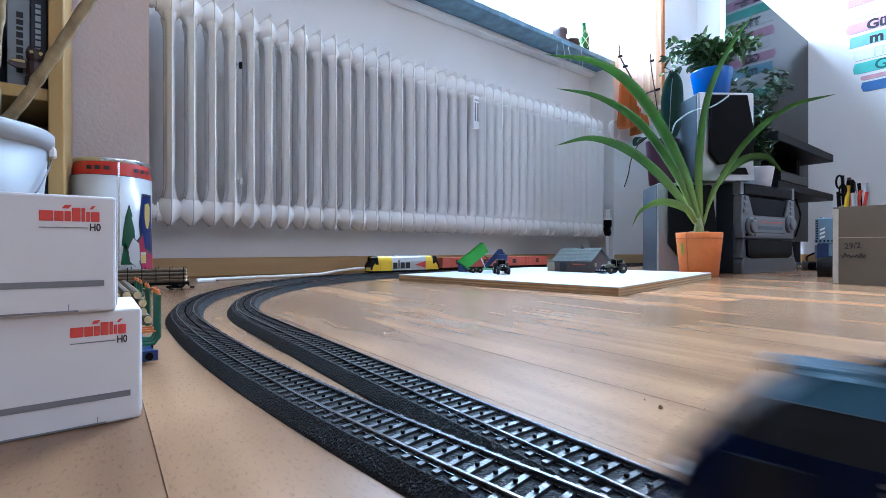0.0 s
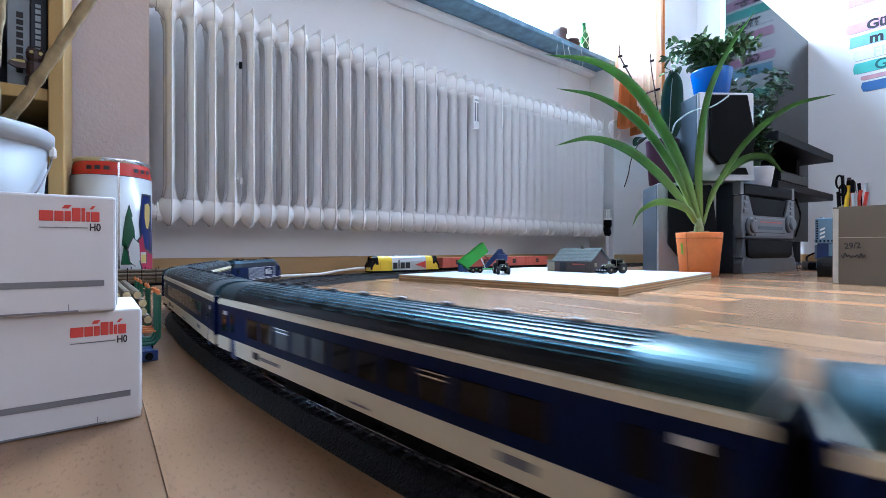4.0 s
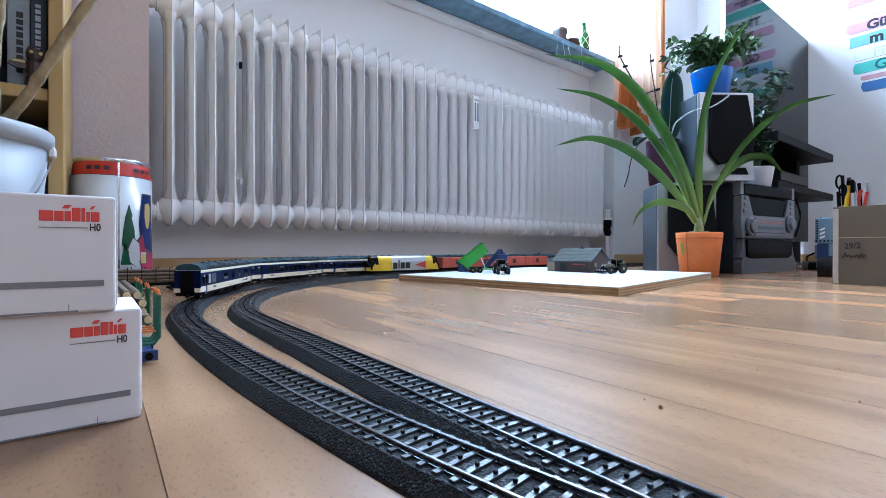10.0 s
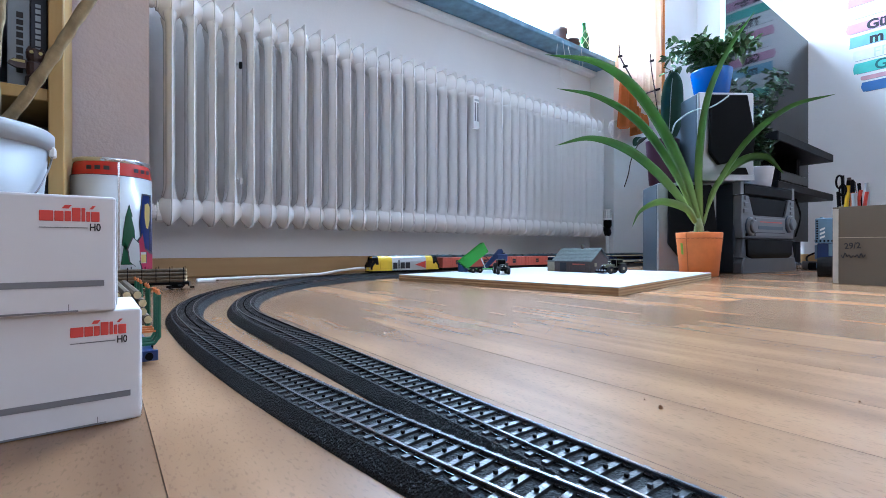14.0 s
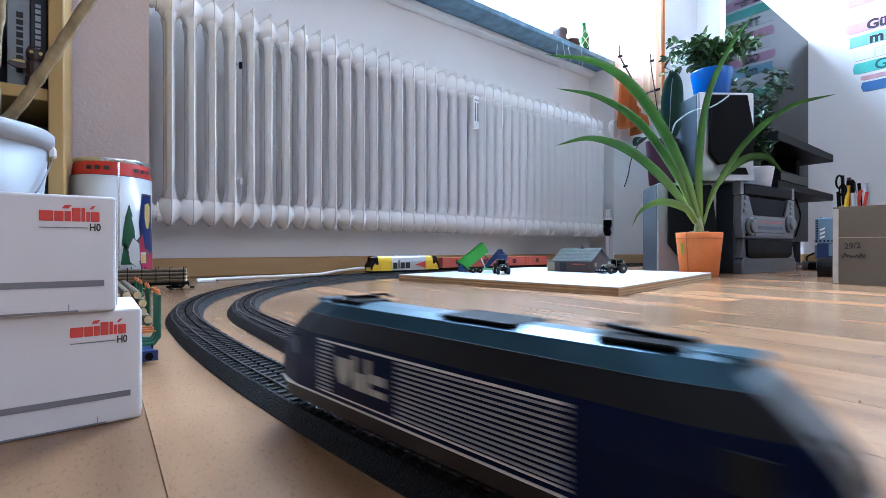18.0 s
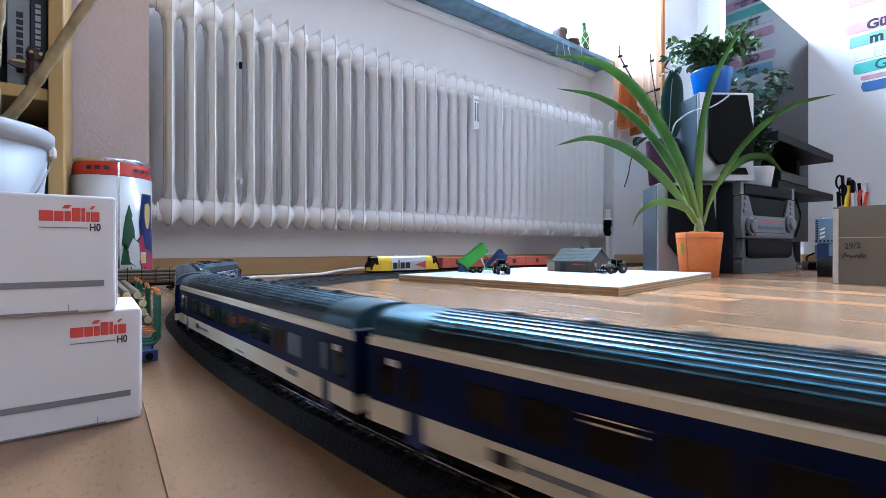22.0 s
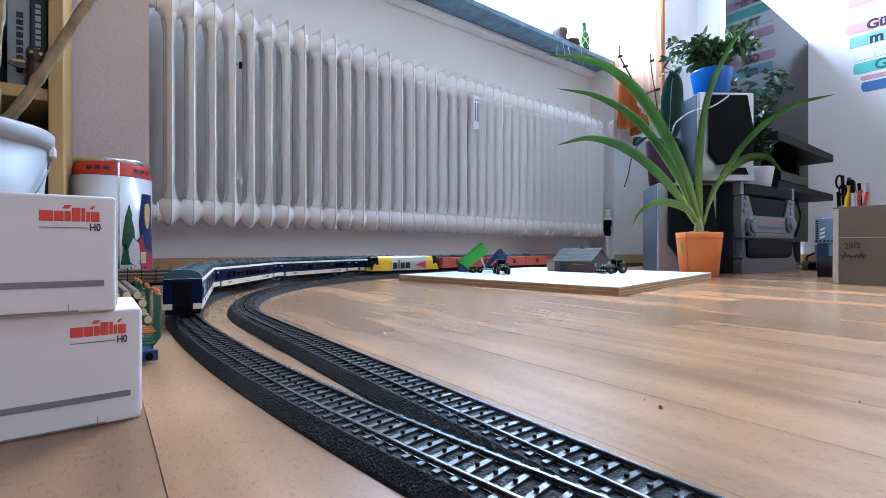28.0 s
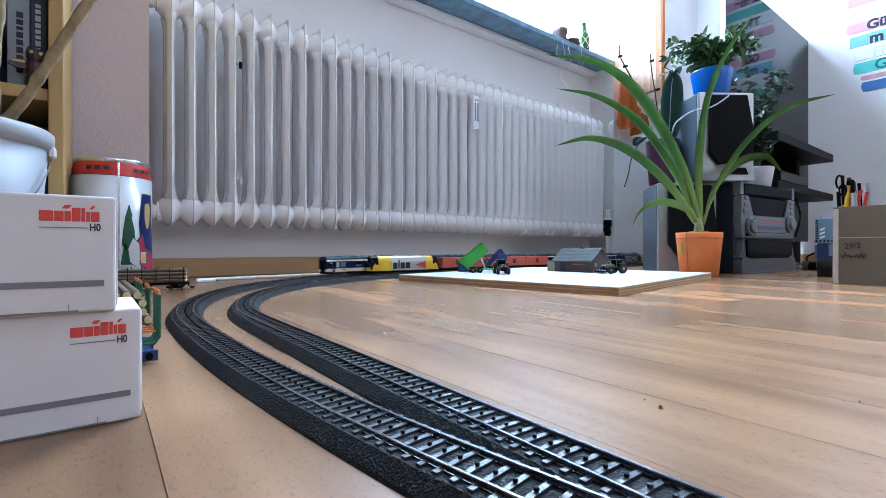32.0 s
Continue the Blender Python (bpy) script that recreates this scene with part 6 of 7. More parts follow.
def oval_leaf(b, p, d, up, length, width, mi=0):
    """One small oval leaf added to a bmesh."""
    side = d.cross(up)
    if side.length < 1e-4:
        side = d.orthogonal()
    side.normalize()
    n = side.cross(d).normalized()
    mid = [b.verts.new(p + d * length * t - n * length * 0.12 * t * t) for t in (0, 0.35, 0.7, 1.0)]
    l = [b.verts.new(p + d * length * t + side * s * width / 2 + n * width * 0.12) for t, s in ((0.15, 0.7), (0.45, 1.0), (0.8, 0.62))]
    r = [b.verts.new(p + d * length * t - side * s * width / 2 + n * width * 0.12) for t, s in ((0.15, 0.7), (0.45, 1.0), (0.8, 0.62))]
    for q in ((mid[0], l[0], l[1], mid[1]), (mid[1], l[1], l[2], mid[2]), (mid[2], l[2], mid[3]), (mid[1], r[1], r[0], mid[0]), (mid[2], r[2], r[1], mid[1]), (mid[3], r[2], mid[2])):
        f = b.faces.new(q)
        f.smooth = True
        f.material_index = mi


def leafy(parent, stems, per, length, width, mats, seed, twig=0.0014, twigmat=None, droop=0.2):
    """Twigs with many small leaves along them."""
    rnd = random.Random(seed)
    lb = bmesh.new()
    for st in stems:
        line = smooth_line(st, 6)
        part("stem", tube(line, [twig * (1.1 - 0.7 * i / len(line)) for i in range(len(line))], 5), twigmat or M_STEM, parent)
        n = len(line)
        for k in range(per):
            i = min(n - 2, int((0.12 + 0.88 * (k + rnd.random()) / per) * (n - 1)))
            d0 = (line[i + 1] - line[i]).normalized()
            a = rnd.uniform(0, 2 * math.pi)
            o = d0.orthogonal().normalized()
            o = (o * math.cos(a) + d0.cross(o) * math.sin(a))
            d = (o * 0.9 + d0 * 0.5 + Vector((0, 0, -droop * rnd.random()))).normalized()
            oval_leaf(lb, line[i], d, Vector((rnd.uniform(-.4, .4), rnd.uniform(-.4, .4), 1)), length * rnd.uniform(0.65, 1.15), width * rnd.uniform(0.7, 1.15), rnd.randrange(len(mats)))
    me = bpy.data.meshes.new("foliage")
    lb.to_mesh(me)
    lb.free()
    for m in mats:
        me.materials.append(m)
    ob = new("foliage", me)
    ob.parent = parent
    return ob


def pot_part(th, r0, r1, h, mat, label):
    p = part("pot", lathe([(r0 * 0.92, 0), (r0, 0.003), (r1, h - 0.004), (r1, h), (r1 - 0.005, h), (r0 - 0.003, 0.01), (0.001, 0.009)], 32), mat, th, label, True)
    part("soil", lathe([(r1 - 0.008, h - 0.018), (r1 - 0.03, h - 0.012), (0.001, h - 0.01)], 16, close=False), M_SOIL, th, "dark potting soil")
    return p


M_LEAF2 = material("pale_leaf", (0.12, 0.2, 0.09), 0.35, vary=0.3, scale=40)
M_LEAF3 = material("shiny_leaf", (0.045, 0.12, 0.035), 0.25, vary=0.3, scale=40)


def cactus_plant():
    th = thing("potted_plant", "bushy green plant in a blue pot on the loudspeaker", "plant", pose(1.652, 0.678, 0.5938))
    pot_part(th, 0.05, 0.063, 0.088, M_BLUEPOT, "bright blue glazed pot")
    rnd = random.Random(4)
    stems = []
    for k in range(30):
        a = rnd.uniform(0, 2 * math.pi)
        r = rnd.uniform(0.05, 0.17)
        h = rnd.uniform(0.05, 0.14)
        stems.append(((0.01 * math.cos(a), 0.01 * math.sin(a), 0.075), (r * 0.45 * math.cos(a), r * 0.45 * math.sin(a), 0.09 + h * 0.8), (r * math.cos(a), r * math.sin(a), 0.085 + h * rnd.uniform(0.5, 1.0))))
    leafy(th, stems, 24, 0.032, 0.018, [M_LEAF3, M_LEAFDARK, M_LEAF2], 7, 0.0018, M_LEAFDARK)
    return th


cactus_plant()


def hanging_plant():
    th = thing("potted_plant", "dark trailing plant in a white pot on the stereo", "plant", pose(1.935, 0.64, 0.3055))
    pot_part(th, 0.045, 0.056, 0.075, M_WHITEPOT, "pale ceramic pot")
    rnd = random.Random(9)
    stems = []
    for k in range(44):
        a = rnd.uniform(0, 2 * math.pi) if k % 3 else rnd.uniform(2.0, 3.0)
        r = rnd.uniform(0.03, 0.13)
        top = rnd.uniform(0.15, 0.47)
        stems.append(((0.01 * math.cos(a), 0.01 * math.sin(a), 0.065), (r * 0.3 * math.cos(a), r * 0.3 * math.sin(a), 0.18), (r * 0.8 * math.cos(a), r * 0.8 * math.sin(a), top * 0.85), (r * 1.3 * math.cos(a), r * 1.3 * math.sin(a), top)))
    leafy(th, stems, 30, 0.026, 0.015, [M_LEAFDARK, M_DARKER], 12, 0.0012, M_LEAFDARK, 0.6)
    return th


M_WHITEPOT = material("pale_ceramic", (0.5, 0.5, 0.52), 0.4, vary=0.08, scale=30)
M_DARKER = material("very_dark_leaf", (0.012, 0.03, 0.012), 0.45, vary=0.3, scale=40)
hanging_plant()


def orchid():
    th = thing("potted_plant", "orchid with one upright leaf in a purple pot", "plant", pose(1.575, 0.806, 0.3055))
    pot_part(th, 0.044, 0.055, 0.155, M_PURPLE, "dark purple pot")

    def oval(line, wide, name="leaf"):
        """A broad stiff leaf with a sunk midrib along a line, its face towards the room."""
        line = smooth_line([Vector(p) for p in line], 6)
        n = len(line)
        b = bmesh.new()
        rows = []
        for i, p in enumerate(line):
            t = i / (n - 1)
            w = wide * (0.3 + 0.7 * math.sin(math.pi * min(1, 0.12 + t * 0.8)) ** 0.8) * (1 - max(0, (t - 0.72) / 0.28) ** 2.2) ** 0.5 if t < 1 else 0.001
            rows.append([b.verts.new(p + Vector(CR) * (w * u / 2) - VIEW * (0.35 * abs(u) * w / 2)) for u in (-1, -0.55, -0.08, 0, 0.08, 0.55, 1)])
        for p, q in zip(rows, rows[1:]):
            for k in range(6):
                b.faces.new((p[k], p[k + 1], q[k + 1], q[k]))
        bmesh.ops.solidify(b, geom=b.faces[:], thickness=0.0018)
        lf = part(name, b, M_ORCHID, th, "thick dark green leaf", True)
        part("midrib", tube([p - VIEW * 0.0022 for p in line[3:-3]], 0.0012, 6), M_ROOT, lf, "pale midrib")
    oval([(0.013, -0.009, 0.161), (0.014, -0.016, 0.208), (0.018, -0.018, 0.291), (0.026, -0.018, 0.352), (0.042, -0.018, 0.407)], 0.078)
    oval([(-0.012, 0.023, 0.164), (-0.041, 0.032, 0.169), (-0.073, 0.043, 0.163), (-0.093, 0.052, 0.134)], 0.05)
    part("air_root", tube(smooth_line([Vector(p) for p in [(-0.064, -0.064, 0.161), (-0.085, -0.085, 0.185), (-0.080, -0.108, 0.203), (-0.073, -0.119, 0.212), (-0.052, -0.141, 0.224), (-0.032, -0.163, 0.226), (-0.011, -0.184, 0.240), (0.010, -0.207, 0.262)]]), 0.0022, 6), M_ROOT, th, "silvery twisting air root")
    part("air_root", tube(smooth_line([Vector(p) for p in [(-0.051, 0.002, 0.170), (-0.088, 0.018, 0.158), (-0.107, 0.031, 0.133), (-0.118, 0.040, 0.104), (-0.127, 0.046, 0.074), (-0.133, 0.051, 0.032), (-0.144, 0.059, -0.011)]]), 0.0018, 6), M_STALK, th, "dark dry hanging air root")
    part("flower_stalk", tube(smooth_line([Vector(p) for p in [(-0.001, -0.024, 0.145), (-0.028, 0.035, 0.252), (-0.064, 0.074, 0.375), (-0.086, 0.091, 0.427), (-0.100, 0.102, 0.464), (-0.103, 0.104, 0.504)]]), 0.0023, 6), M_STALK, th, "thin bare flower stalk")
    part("flower_stalk", tube(smooth_line([Vector(p) for p in [(0.023, -0.004, 0.151), (0.020, 0.024, 0.251), (0.007, 0.033, 0.352), (-0.001, 0.040, 0.423), (-0.004, 0.042, 0.476)]]), 0.002, 6), M_STALK, th, "thin bare flower stalk")
    part("cross_wire", tube(smooth_line([Vector(p) for p in [(-0.050, 0.067, 0.319), (-0.020, 0.044, 0.334), (0.009, 0.022, 0.346)]]), 0.0024, 6), M_STALK, th, "dark wire tie")
    for p, q in (((-0.107, 0.105, 0.461), (-0.096, 0.096, 0.465)), ((-0.093, 0.094, 0.425), (-0.081, 0.085, 0.429)), ((-0.007, 0.042, 0.449), (0.004, 0.034, 0.453)), ((-0.056, 0.068, 0.317), (-0.044, 0.059, 0.321)), ((0.001, 0.026, 0.343), (0.012, 0.017, 0.347))):
        part("stalk_clip", tube([p, q], 0.0042, 6), M_BLACK, th)
    return th


M_STALK = material("dark_stalk", (0.03, 0.022, 0.02), 0.6, vary=0.2, scale=60)
M_PURPLE = material("purple_plastic", (0.05, 0.008, 0.03), 0.35, vary=0.1, scale=30)
M_ORCHID = material("orchid_leaf", (0.012, 0.052, 0.032), 0.3, vary=0.2, scale=25)
M_ROOT = material("air_root", (0.38, 0.45, 0.46), 0.7, vary=0.2, scale=90)
orchid()


def cloth(mat, amount, colour):
    """Let daylight through a woven stuff."""
    nt = mat.node_tree
    b = nt.nodes["Principled BSDF"]
    tr = nt.nodes.new("ShaderNodeBsdfTranslucent")
    tr.inputs[0].default_value = (*colour, 1)
    mx = nt.nodes.new("ShaderNodeMixShader")
    mx.inputs[0].default_value = amount
    nt.links.new(b.outputs[0], mx.inputs[1])
    nt.links.new(tr.outputs[0], mx.inputs[2])
    nt.links.new(mx.outputs[0], nt.nodes["Material Output"].inputs[0])


def hung(x0, x1, y, foot, top, folds, deep, flare=0.0, n=64):
    """A folded cloth between x0 and x1 whose lower edge follows foot(t) and upper edge top(t)."""
    b = bmesh.new()
    rows = []
    for i in range(n + 1):
        t = i / n
        col = []
        for k in range(7):
            v = k / 6
            z = foot(t) + (top(t) - foot(t)) * v
            x = x0 + (x1 - x0) * (0.5 + (t - 0.5) * (1 + flare * (1 - v)))
            col.append(b.verts.new((x, y + deep * (1.2 - 0.4 * v) * math.sin(t * 2 * math.pi * folds + 0.6 * v) + 0.35 * deep * math.sin(t * 41 + 3 * v), z)))
        rows.append(col)
    for p, q in zip(rows, rows[1:]):
        for k in range(6):
            b.faces.new((p[k], q[k], q[k + 1], p[k + 1]))
    bmesh.ops.solidify(b, geom=b.faces[:], thickness=0.002)
    return b


M_HEM = material("orange_hem", (0.62, 0.24, 0.07), 0.9, vary=0.12, scale=40)
M_BAG = material("orange_cloth", (0.55, 0.16, 0.035), 0.9, vary=0.14, scale=25)
cloth(M_CURTAIN, 0.92, (1.0, 0.92, 0.8))
cloth(M_HEM, 0.5, (0.9, 0.55, 0.25))
cloth(M_BAG, 0.25, (0.85, 0.34, 0.1))
cur = thing("curtain", "pale orange translucent curtain gathered beside the window", "curtain", pose(0, 0, 0))
part("panel", hung(2.08, 2.49, WALL_Y - 0.075, lambda t: 0.985 - 0.13 * t + 0.012 * math.sin(t * 9), lambda t: 2.25, 6.5, 0.02), M_CURTAIN, cur, "sheer sunlit cloth", True)
part("hem", hung(2.492, 2.54, WALL_Y - 0.07, lambda t: 0.83, lambda t: 2.25, 1.0, 0.008, 0.0, 10), M_HEM, cur, "deeper orange folded hem", True)
bag = thing("cloth_bag", "crumpled orange cloth bag hanging under the curtain", "bag", pose(0, 0, 0))
part("front_cloth", hung(2.12, 2.27, WALL_Y - 0.06, lambda t: 0.71 - 0.012 * math.sin(t * 7), lambda t: 0.945 - 0.02 * t, 2.2, 0.012, 0.35, 24), M_BAG, bag, "", True)
part("side_cloth", hung(2.24, 2.38, WALL_Y - 0.05, lambda t: 0.675 + 0.05 * t, lambda t: 0.86 - 0.05 * t, 1.6, 0.012, 0.2, 20), M_BAG, bag, "", True)
part("strap", tube([(2.2, WALL_Y - 0.06, 0.93), (2.21, WALL_Y - 0.03, 1.0), (2.21, WALL_Y, 1.02)], 0.004, 6), M_BAG, bag)
solid("curtain_rod", tube([(2.0, WALL_Y - 0.075, 2.27), (2.75, WALL_Y - 0.075, 2.27)], 0.008, 10), M_WHITE, "white curtain rod above the window", "curtain rod")
coil = thing("cord_coil", "coiled white cord hanging below the curtain", "cord", pose(2.13, WALL_Y - 0.02, 0.70))
part("cord", tube(smooth_line([(0.045 * math.cos(a * 0.6), -0.012 + 0.0008 * a, 0.05 * math.sin(a * 0.6)) for a in range(0, 28)], 3), 0.003, 6), M_WHITEPLASTIC, coil, "coiled white cord")
part("hook", tube([(0.0, 0.02, 0.05), (0.0, -0.015, 0.05)], 0.002, 6), M_CHROME, coil)

# small things on the sill
def sill_pot(x, y, r, h, mat, label, seed, leaves=True):
    th = thing("small_pot", label, "flower pot", pose(x, y, SILL_Z + 0.0282), group="pots on the window sill")
    part("pot", lathe([(r * 0.75, 0), (r, h * 0.75), (r * 1.08, h * 0.76), (r * 1.08, h), (r * 0.9, h)], 24), mat, th, "", True)
    part("saucer", lathe([(r, 0.0), (r * 1.25, 0.008), (r * 1.2, 0.008)], 24), mat, th)
    if leaves:
        rnd = random.Random(seed)
        stems = [((0, 0, h * 0.9), (rnd.uniform(-.01, .01), rnd.uniform(-.01, .01), h + 0.02), (rnd.uniform(-.02, .02), rnd.uniform(-.02, .02), h + rnd.uniform(0.03, 0.05))) for _ in range(3)]
        leafy(th, stems, 5, 0.016, 0.008, [M_LEAF2], seed)
    return th


M_BROWNPOT = material("brown_clay", (0.16, 0.1, 0.085), 0.6, vary=0.1, scale=30)
sill_pot(1.76, 1.40, 0.034, 0.062, M_BROWNPOT, "small brown clay pot with a seedling", 3)
sill_pot(1.835, 1.385, 0.03, 0.028, M_BROWNPOT, "low brown clay saucer pot", 4, False)
M_BOTTLE = material("bottle_green", (0.012, 0.075, 0.012), 0.15, vary=0.1, scale=40)
M_STRING = material("pale_string", (0.62, 0.6, 0.32), 0.8, vary=0.1, scale=60)
bt = thing("net_bottle", "dark green bottle wrapped in pale string net", "bottle", pose(1.925, 1.385, SILL_Z + 0.0282))
part("bottle", lathe([(0.026, 0), (0.028, 0.004), (0.027, 0.075), (0.014, 0.105), (0.011, 0.135), (0.013, 0.137)], 20), M_BOTTLE, bt, "dark green glass body", True)
for k in range(10):
    w = 1 if k % 2 else -1
    part("string", tube(smooth_line([((0.029 - 0.003 * max(0, j - 3)) * math.cos(k * 0.63 + w * 0.45 * j), (0.029 - 0.003 * max(0, j - 3)) * math.sin(k * 0.63 + w * 0.45 * j), 0.018 * j + 0.004) for j in range(6)]), 0.0016, 5), M_STRING, bt)
for k, pts in enumerate((((1.68, 1.352, 1.03), (1.675, 1.35, 0.97), (1.69, 1.35, 0.93), (1.735, 1.32, 0.95), (1.76, 1.352, 1.04)), ((1.72, 1.352, 1.055), (1.73, 1.35, 0.98), (1.7, 1.35, 0.92), (1.715, 1.35, 0.87), (1.76, 1.33, 0.83)), ((1.86, 1.352, 1.055), (1.87, 1.35, 0.98), (1.845, 1.35, 0.95), (1.80, 1.32, 1.0)))):
    solid("hanging_thread", tube(smooth_line(pts), 0.0012, 5), M_WHITEPLASTIC, "thin white thread hanging from the window sill", "thread", group="threads at the sill")

# ---- media rack with glossy panel ----
rack = thing("media_rack", "black media rack with a tall glossy glass back panel", "media rack")
part("glass_panel", box(2.01, 0.773, 0.12, 3.085, 0.785, 1.217, 0.002), M_TV, rack, "dark mirror-like glass panel")
part("panel_edge", box(2.004, 0.771, 0.12, 2.0095, 0.788, 1.217), M_WHITE, rack, "bright polished panel edge")
part("upright", box(2.35, 0.7865, 0.0, 2.43, 0.83, 1.0, 0.003), M_MATTBLACK, rack, "black post behind the panel")
part("upright", box(2.93, 0.7865, 0.0, 3.01, 0.83, 1.0, 0.003), M_MATTBLACK, rack, "black post behind the panel")
part("shelf", box(2.1, 0.62, 0.508, 2.87, 0.7725, 0.545, 0.003), M_BLACK, rack, "thick black shelf")
part("shelf", box(2.1, 0.62, 0.318, 2.87, 0.7725, 0.35, 0.003), M_BLACK, rack, "thick black shelf")
part("side_brace", box(2.62, 0.70, 0.3505, 2.66, 0.772, 0.5075, 0.002), M_MATTBLACK, rack)
part("side_brace", box(2.56, 0.715, 0.12, 2.6, 0.772, 0.3175, 0.002), M_MATTBLACK, rack)
part("cable", tube(smooth_line([(2.6, 0.70, 0.32), (2.63, 0.69, 0.25), (2.58, 0.68, 0.2), (2.6, 0.70, 0.14)]), 0.004, 6), M_BLACK, rack, "black hanging cable")
rec = thing("video_recorder", "flat black recorder on the media rack shelf", "recorder", pose(2.16, 0.632, 0.3502))
part("case", box(0, 0, 0.004, 0.36, 0.13, 0.05, 0.003), M_BLACK, rec)
part("front_panel", box(0.004, -0.002, 0.008, 0.356, 0.0005, 0.046, 0.001), M_WINDOW, rec)
for dx in (0.02, 0.33):
    part("foot", box(dx, 0.01, 0.0, dx + 0.015, 0.025, 0.0042), M_RUBBER, rec)
sk = thing("socket_strip", "black socket strip lying on the floor behind the stereo", "socket strip", pose(2.2, 0.5, 0, 0, 0, 20))
part("case", box(0, 0, 0, 0.22, 0.05, 0.03, 0.004), M_BLACK, sk)
part("cord", tube(smooth_line([(0.22, 0.025, 0.015), (0.3, 0.02, 0.05), (0.25, -0.05, 0.08), (0.1, -0.06, 0.05), (0.0, 0.0, 0.015)]), 0.004, 6), M_BLACK, sk)


# ---- carton, tools and technic model ----
def carton():
    th = thing("carton", "open brown cardboard carton with handwriting", "carton", pose(1.381, 0.30, 0, 0, 0, -0.5))
    w, d, h, t = 0.185, 0.24, 0.181, 0.003
    part("front_wall", box(0, -d, 0, t, 0, h, 0.0006), M_CARD, th)
    part("back_wall", box(w - t, -d, 0, w, 0, h, 0.0006), M_CARD, th)
    part("side_wall", box(t + 0.0002, -t, 0, w - t - 0.0002, 0, h, 0.0006), M_CARDLIT, th, "side wall with window light in its colour")
    part("side_wall", box(t + 0.0002, -d, 0, w - t - 0.0002, -d + t, h, 0.0006), M_CARD, th)
    part("bottom", box(t, -d + t, 0, w - t, -t, 0.003), M_CARD, th)
    part("fold_line", box(-0.0006, -d + 0.002, 0.1085, 0.0004, -0.002, 0.1096), M_FOLD, th, "pressed fold line")
    part("tape", box(-0.0008, -0.011, 0.002, 0.0002, -0.001, h - 0.004), M_TAPE, th, "clear tape at the edge")
    rot = Matrix.Rotation(radians(-90), 4, "Z") @ Matrix.Rotation(radians(90), 4, "X")
    strip("handwriting", "29/2", 0.019, M_INK, Matrix.Translation((-0.0008, -0.022, 0.083)) @ rot @ Matrix.Rotation(radians(4), 4, "Z"), th, 0.0001, squeeze=0.85, bold=0.0003)
    # unreadable scrawl
    pts = [(-0.0008, -0.016 - 0.0035 * k, 0.066 + 0.0042 * ((-1) ** k) * (0.6 + 0.4 * math.sin(k * 1.7)) + (0.006 if k in (2, 10) else 0)) for k in range(13)]
    part("handwriting", tube(smooth_line(pts, 4), 0.0009, 5), M_INK, th, "black pen scrawl")
    return th


# lit copy of the brown card for the side that faces the window
M_CARDLIT = material("window_lit_card", (0.45, 0.48, 0.5), 0.7, vary=0.05, scale=10)
M_FOLD = material("fold_brown", (0.5, 0.4, 0.29), 0.8)
M_TAPE = material("parcel_tape", (0.5, 0.45, 0.38), 0.3)
carton()


def tool(name, label, x, y, parts):
    th = thing(name, label, "tool", pose(x, y, 0.004), group="tools standing in the carton")
    for nm, pts, r, mat in parts:
        part(nm, tube(smooth_line(pts, 5), r, 8), mat, th)
    return th


def ring(cx, cz, rx, rz, y=0.0):
    return [(0.0, cx + rx * math.cos(a * 0.5236), cz + rz * math.sin(a * 0.5236)) for a in range(13)]


tool("scissors", "black-handled scissors standing in the carton", 1.398, 0.287, (("blade", [(0, 0, 0), (0, 0.004, 0.18)], 0.004, M_CHROME), ("handle", ring(0.004, 0.238, 0.006, 0.015), 0.0022, M_BLACK), ("handle", ring(-0.002, 0.218, 0.006, 0.013), 0.002, M_BLACK), ("shank", [(0, 0.004, 0.17), (0, 0.006, 0.215)], 0.004, M_BLACK)))
tool("screwdriver", "screwdriver with a yellow and black handle", 1.403, 0.278, (("shaft", [(0, 0, 0), (0, 0.003, 0.165)], 0.003, M_CHROME), ("handle", [(0, 0.003, 0.16), (0, 0.0, 0.2), (0, -0.002, 0.228)], 0.0042, M_YELLOW), ("cap", [(0, -0.002, 0.226), (0, -0.003, 0.24)], 0.004, M_BLACK)))
tool("screwdriver", "screwdriver with an orange and black handle", 1.403, 0.268, (("shaft", [(0, 0, 0), (0, 0.002, 0.16)], 0.003, M_CHROME), ("handle", [(0, 0.002, 0.155), (0, 0.0, 0.21)], 0.0045, M_ORANGE), ("cap", [(0, 0, 0.205), (0, 0, 0.238)], 0.004, M_BLACK)))
tool("pliers", "red-handled pliers standing in the carton", 1.4, 0.257, (("handle", [(0, 0.01, 0.12), (0, 0.004, 0.17), (0, -0.004, 0.215)], 0.0035, M_RED), ("handle", [(0, -0.012, 0.12), (0, -0.01, 0.17), (0, -0.014, 0.21)], 0.0035, M_RED), ("jaw", [(0, 0, 0), (0, 0, 0.13)], 0.007, M_CHROME)))
tool("screwdriver", "slim screwdriver with a black handle", 1.42, 0.284, (("shaft", [(0, 0, 0), (0, 0.004, 0.19)], 0.0025, M_CHROME), ("handle", [(0, 0.004, 0.185), (0, 0.006, 0.255)], 0.0035, M_BLACK)))
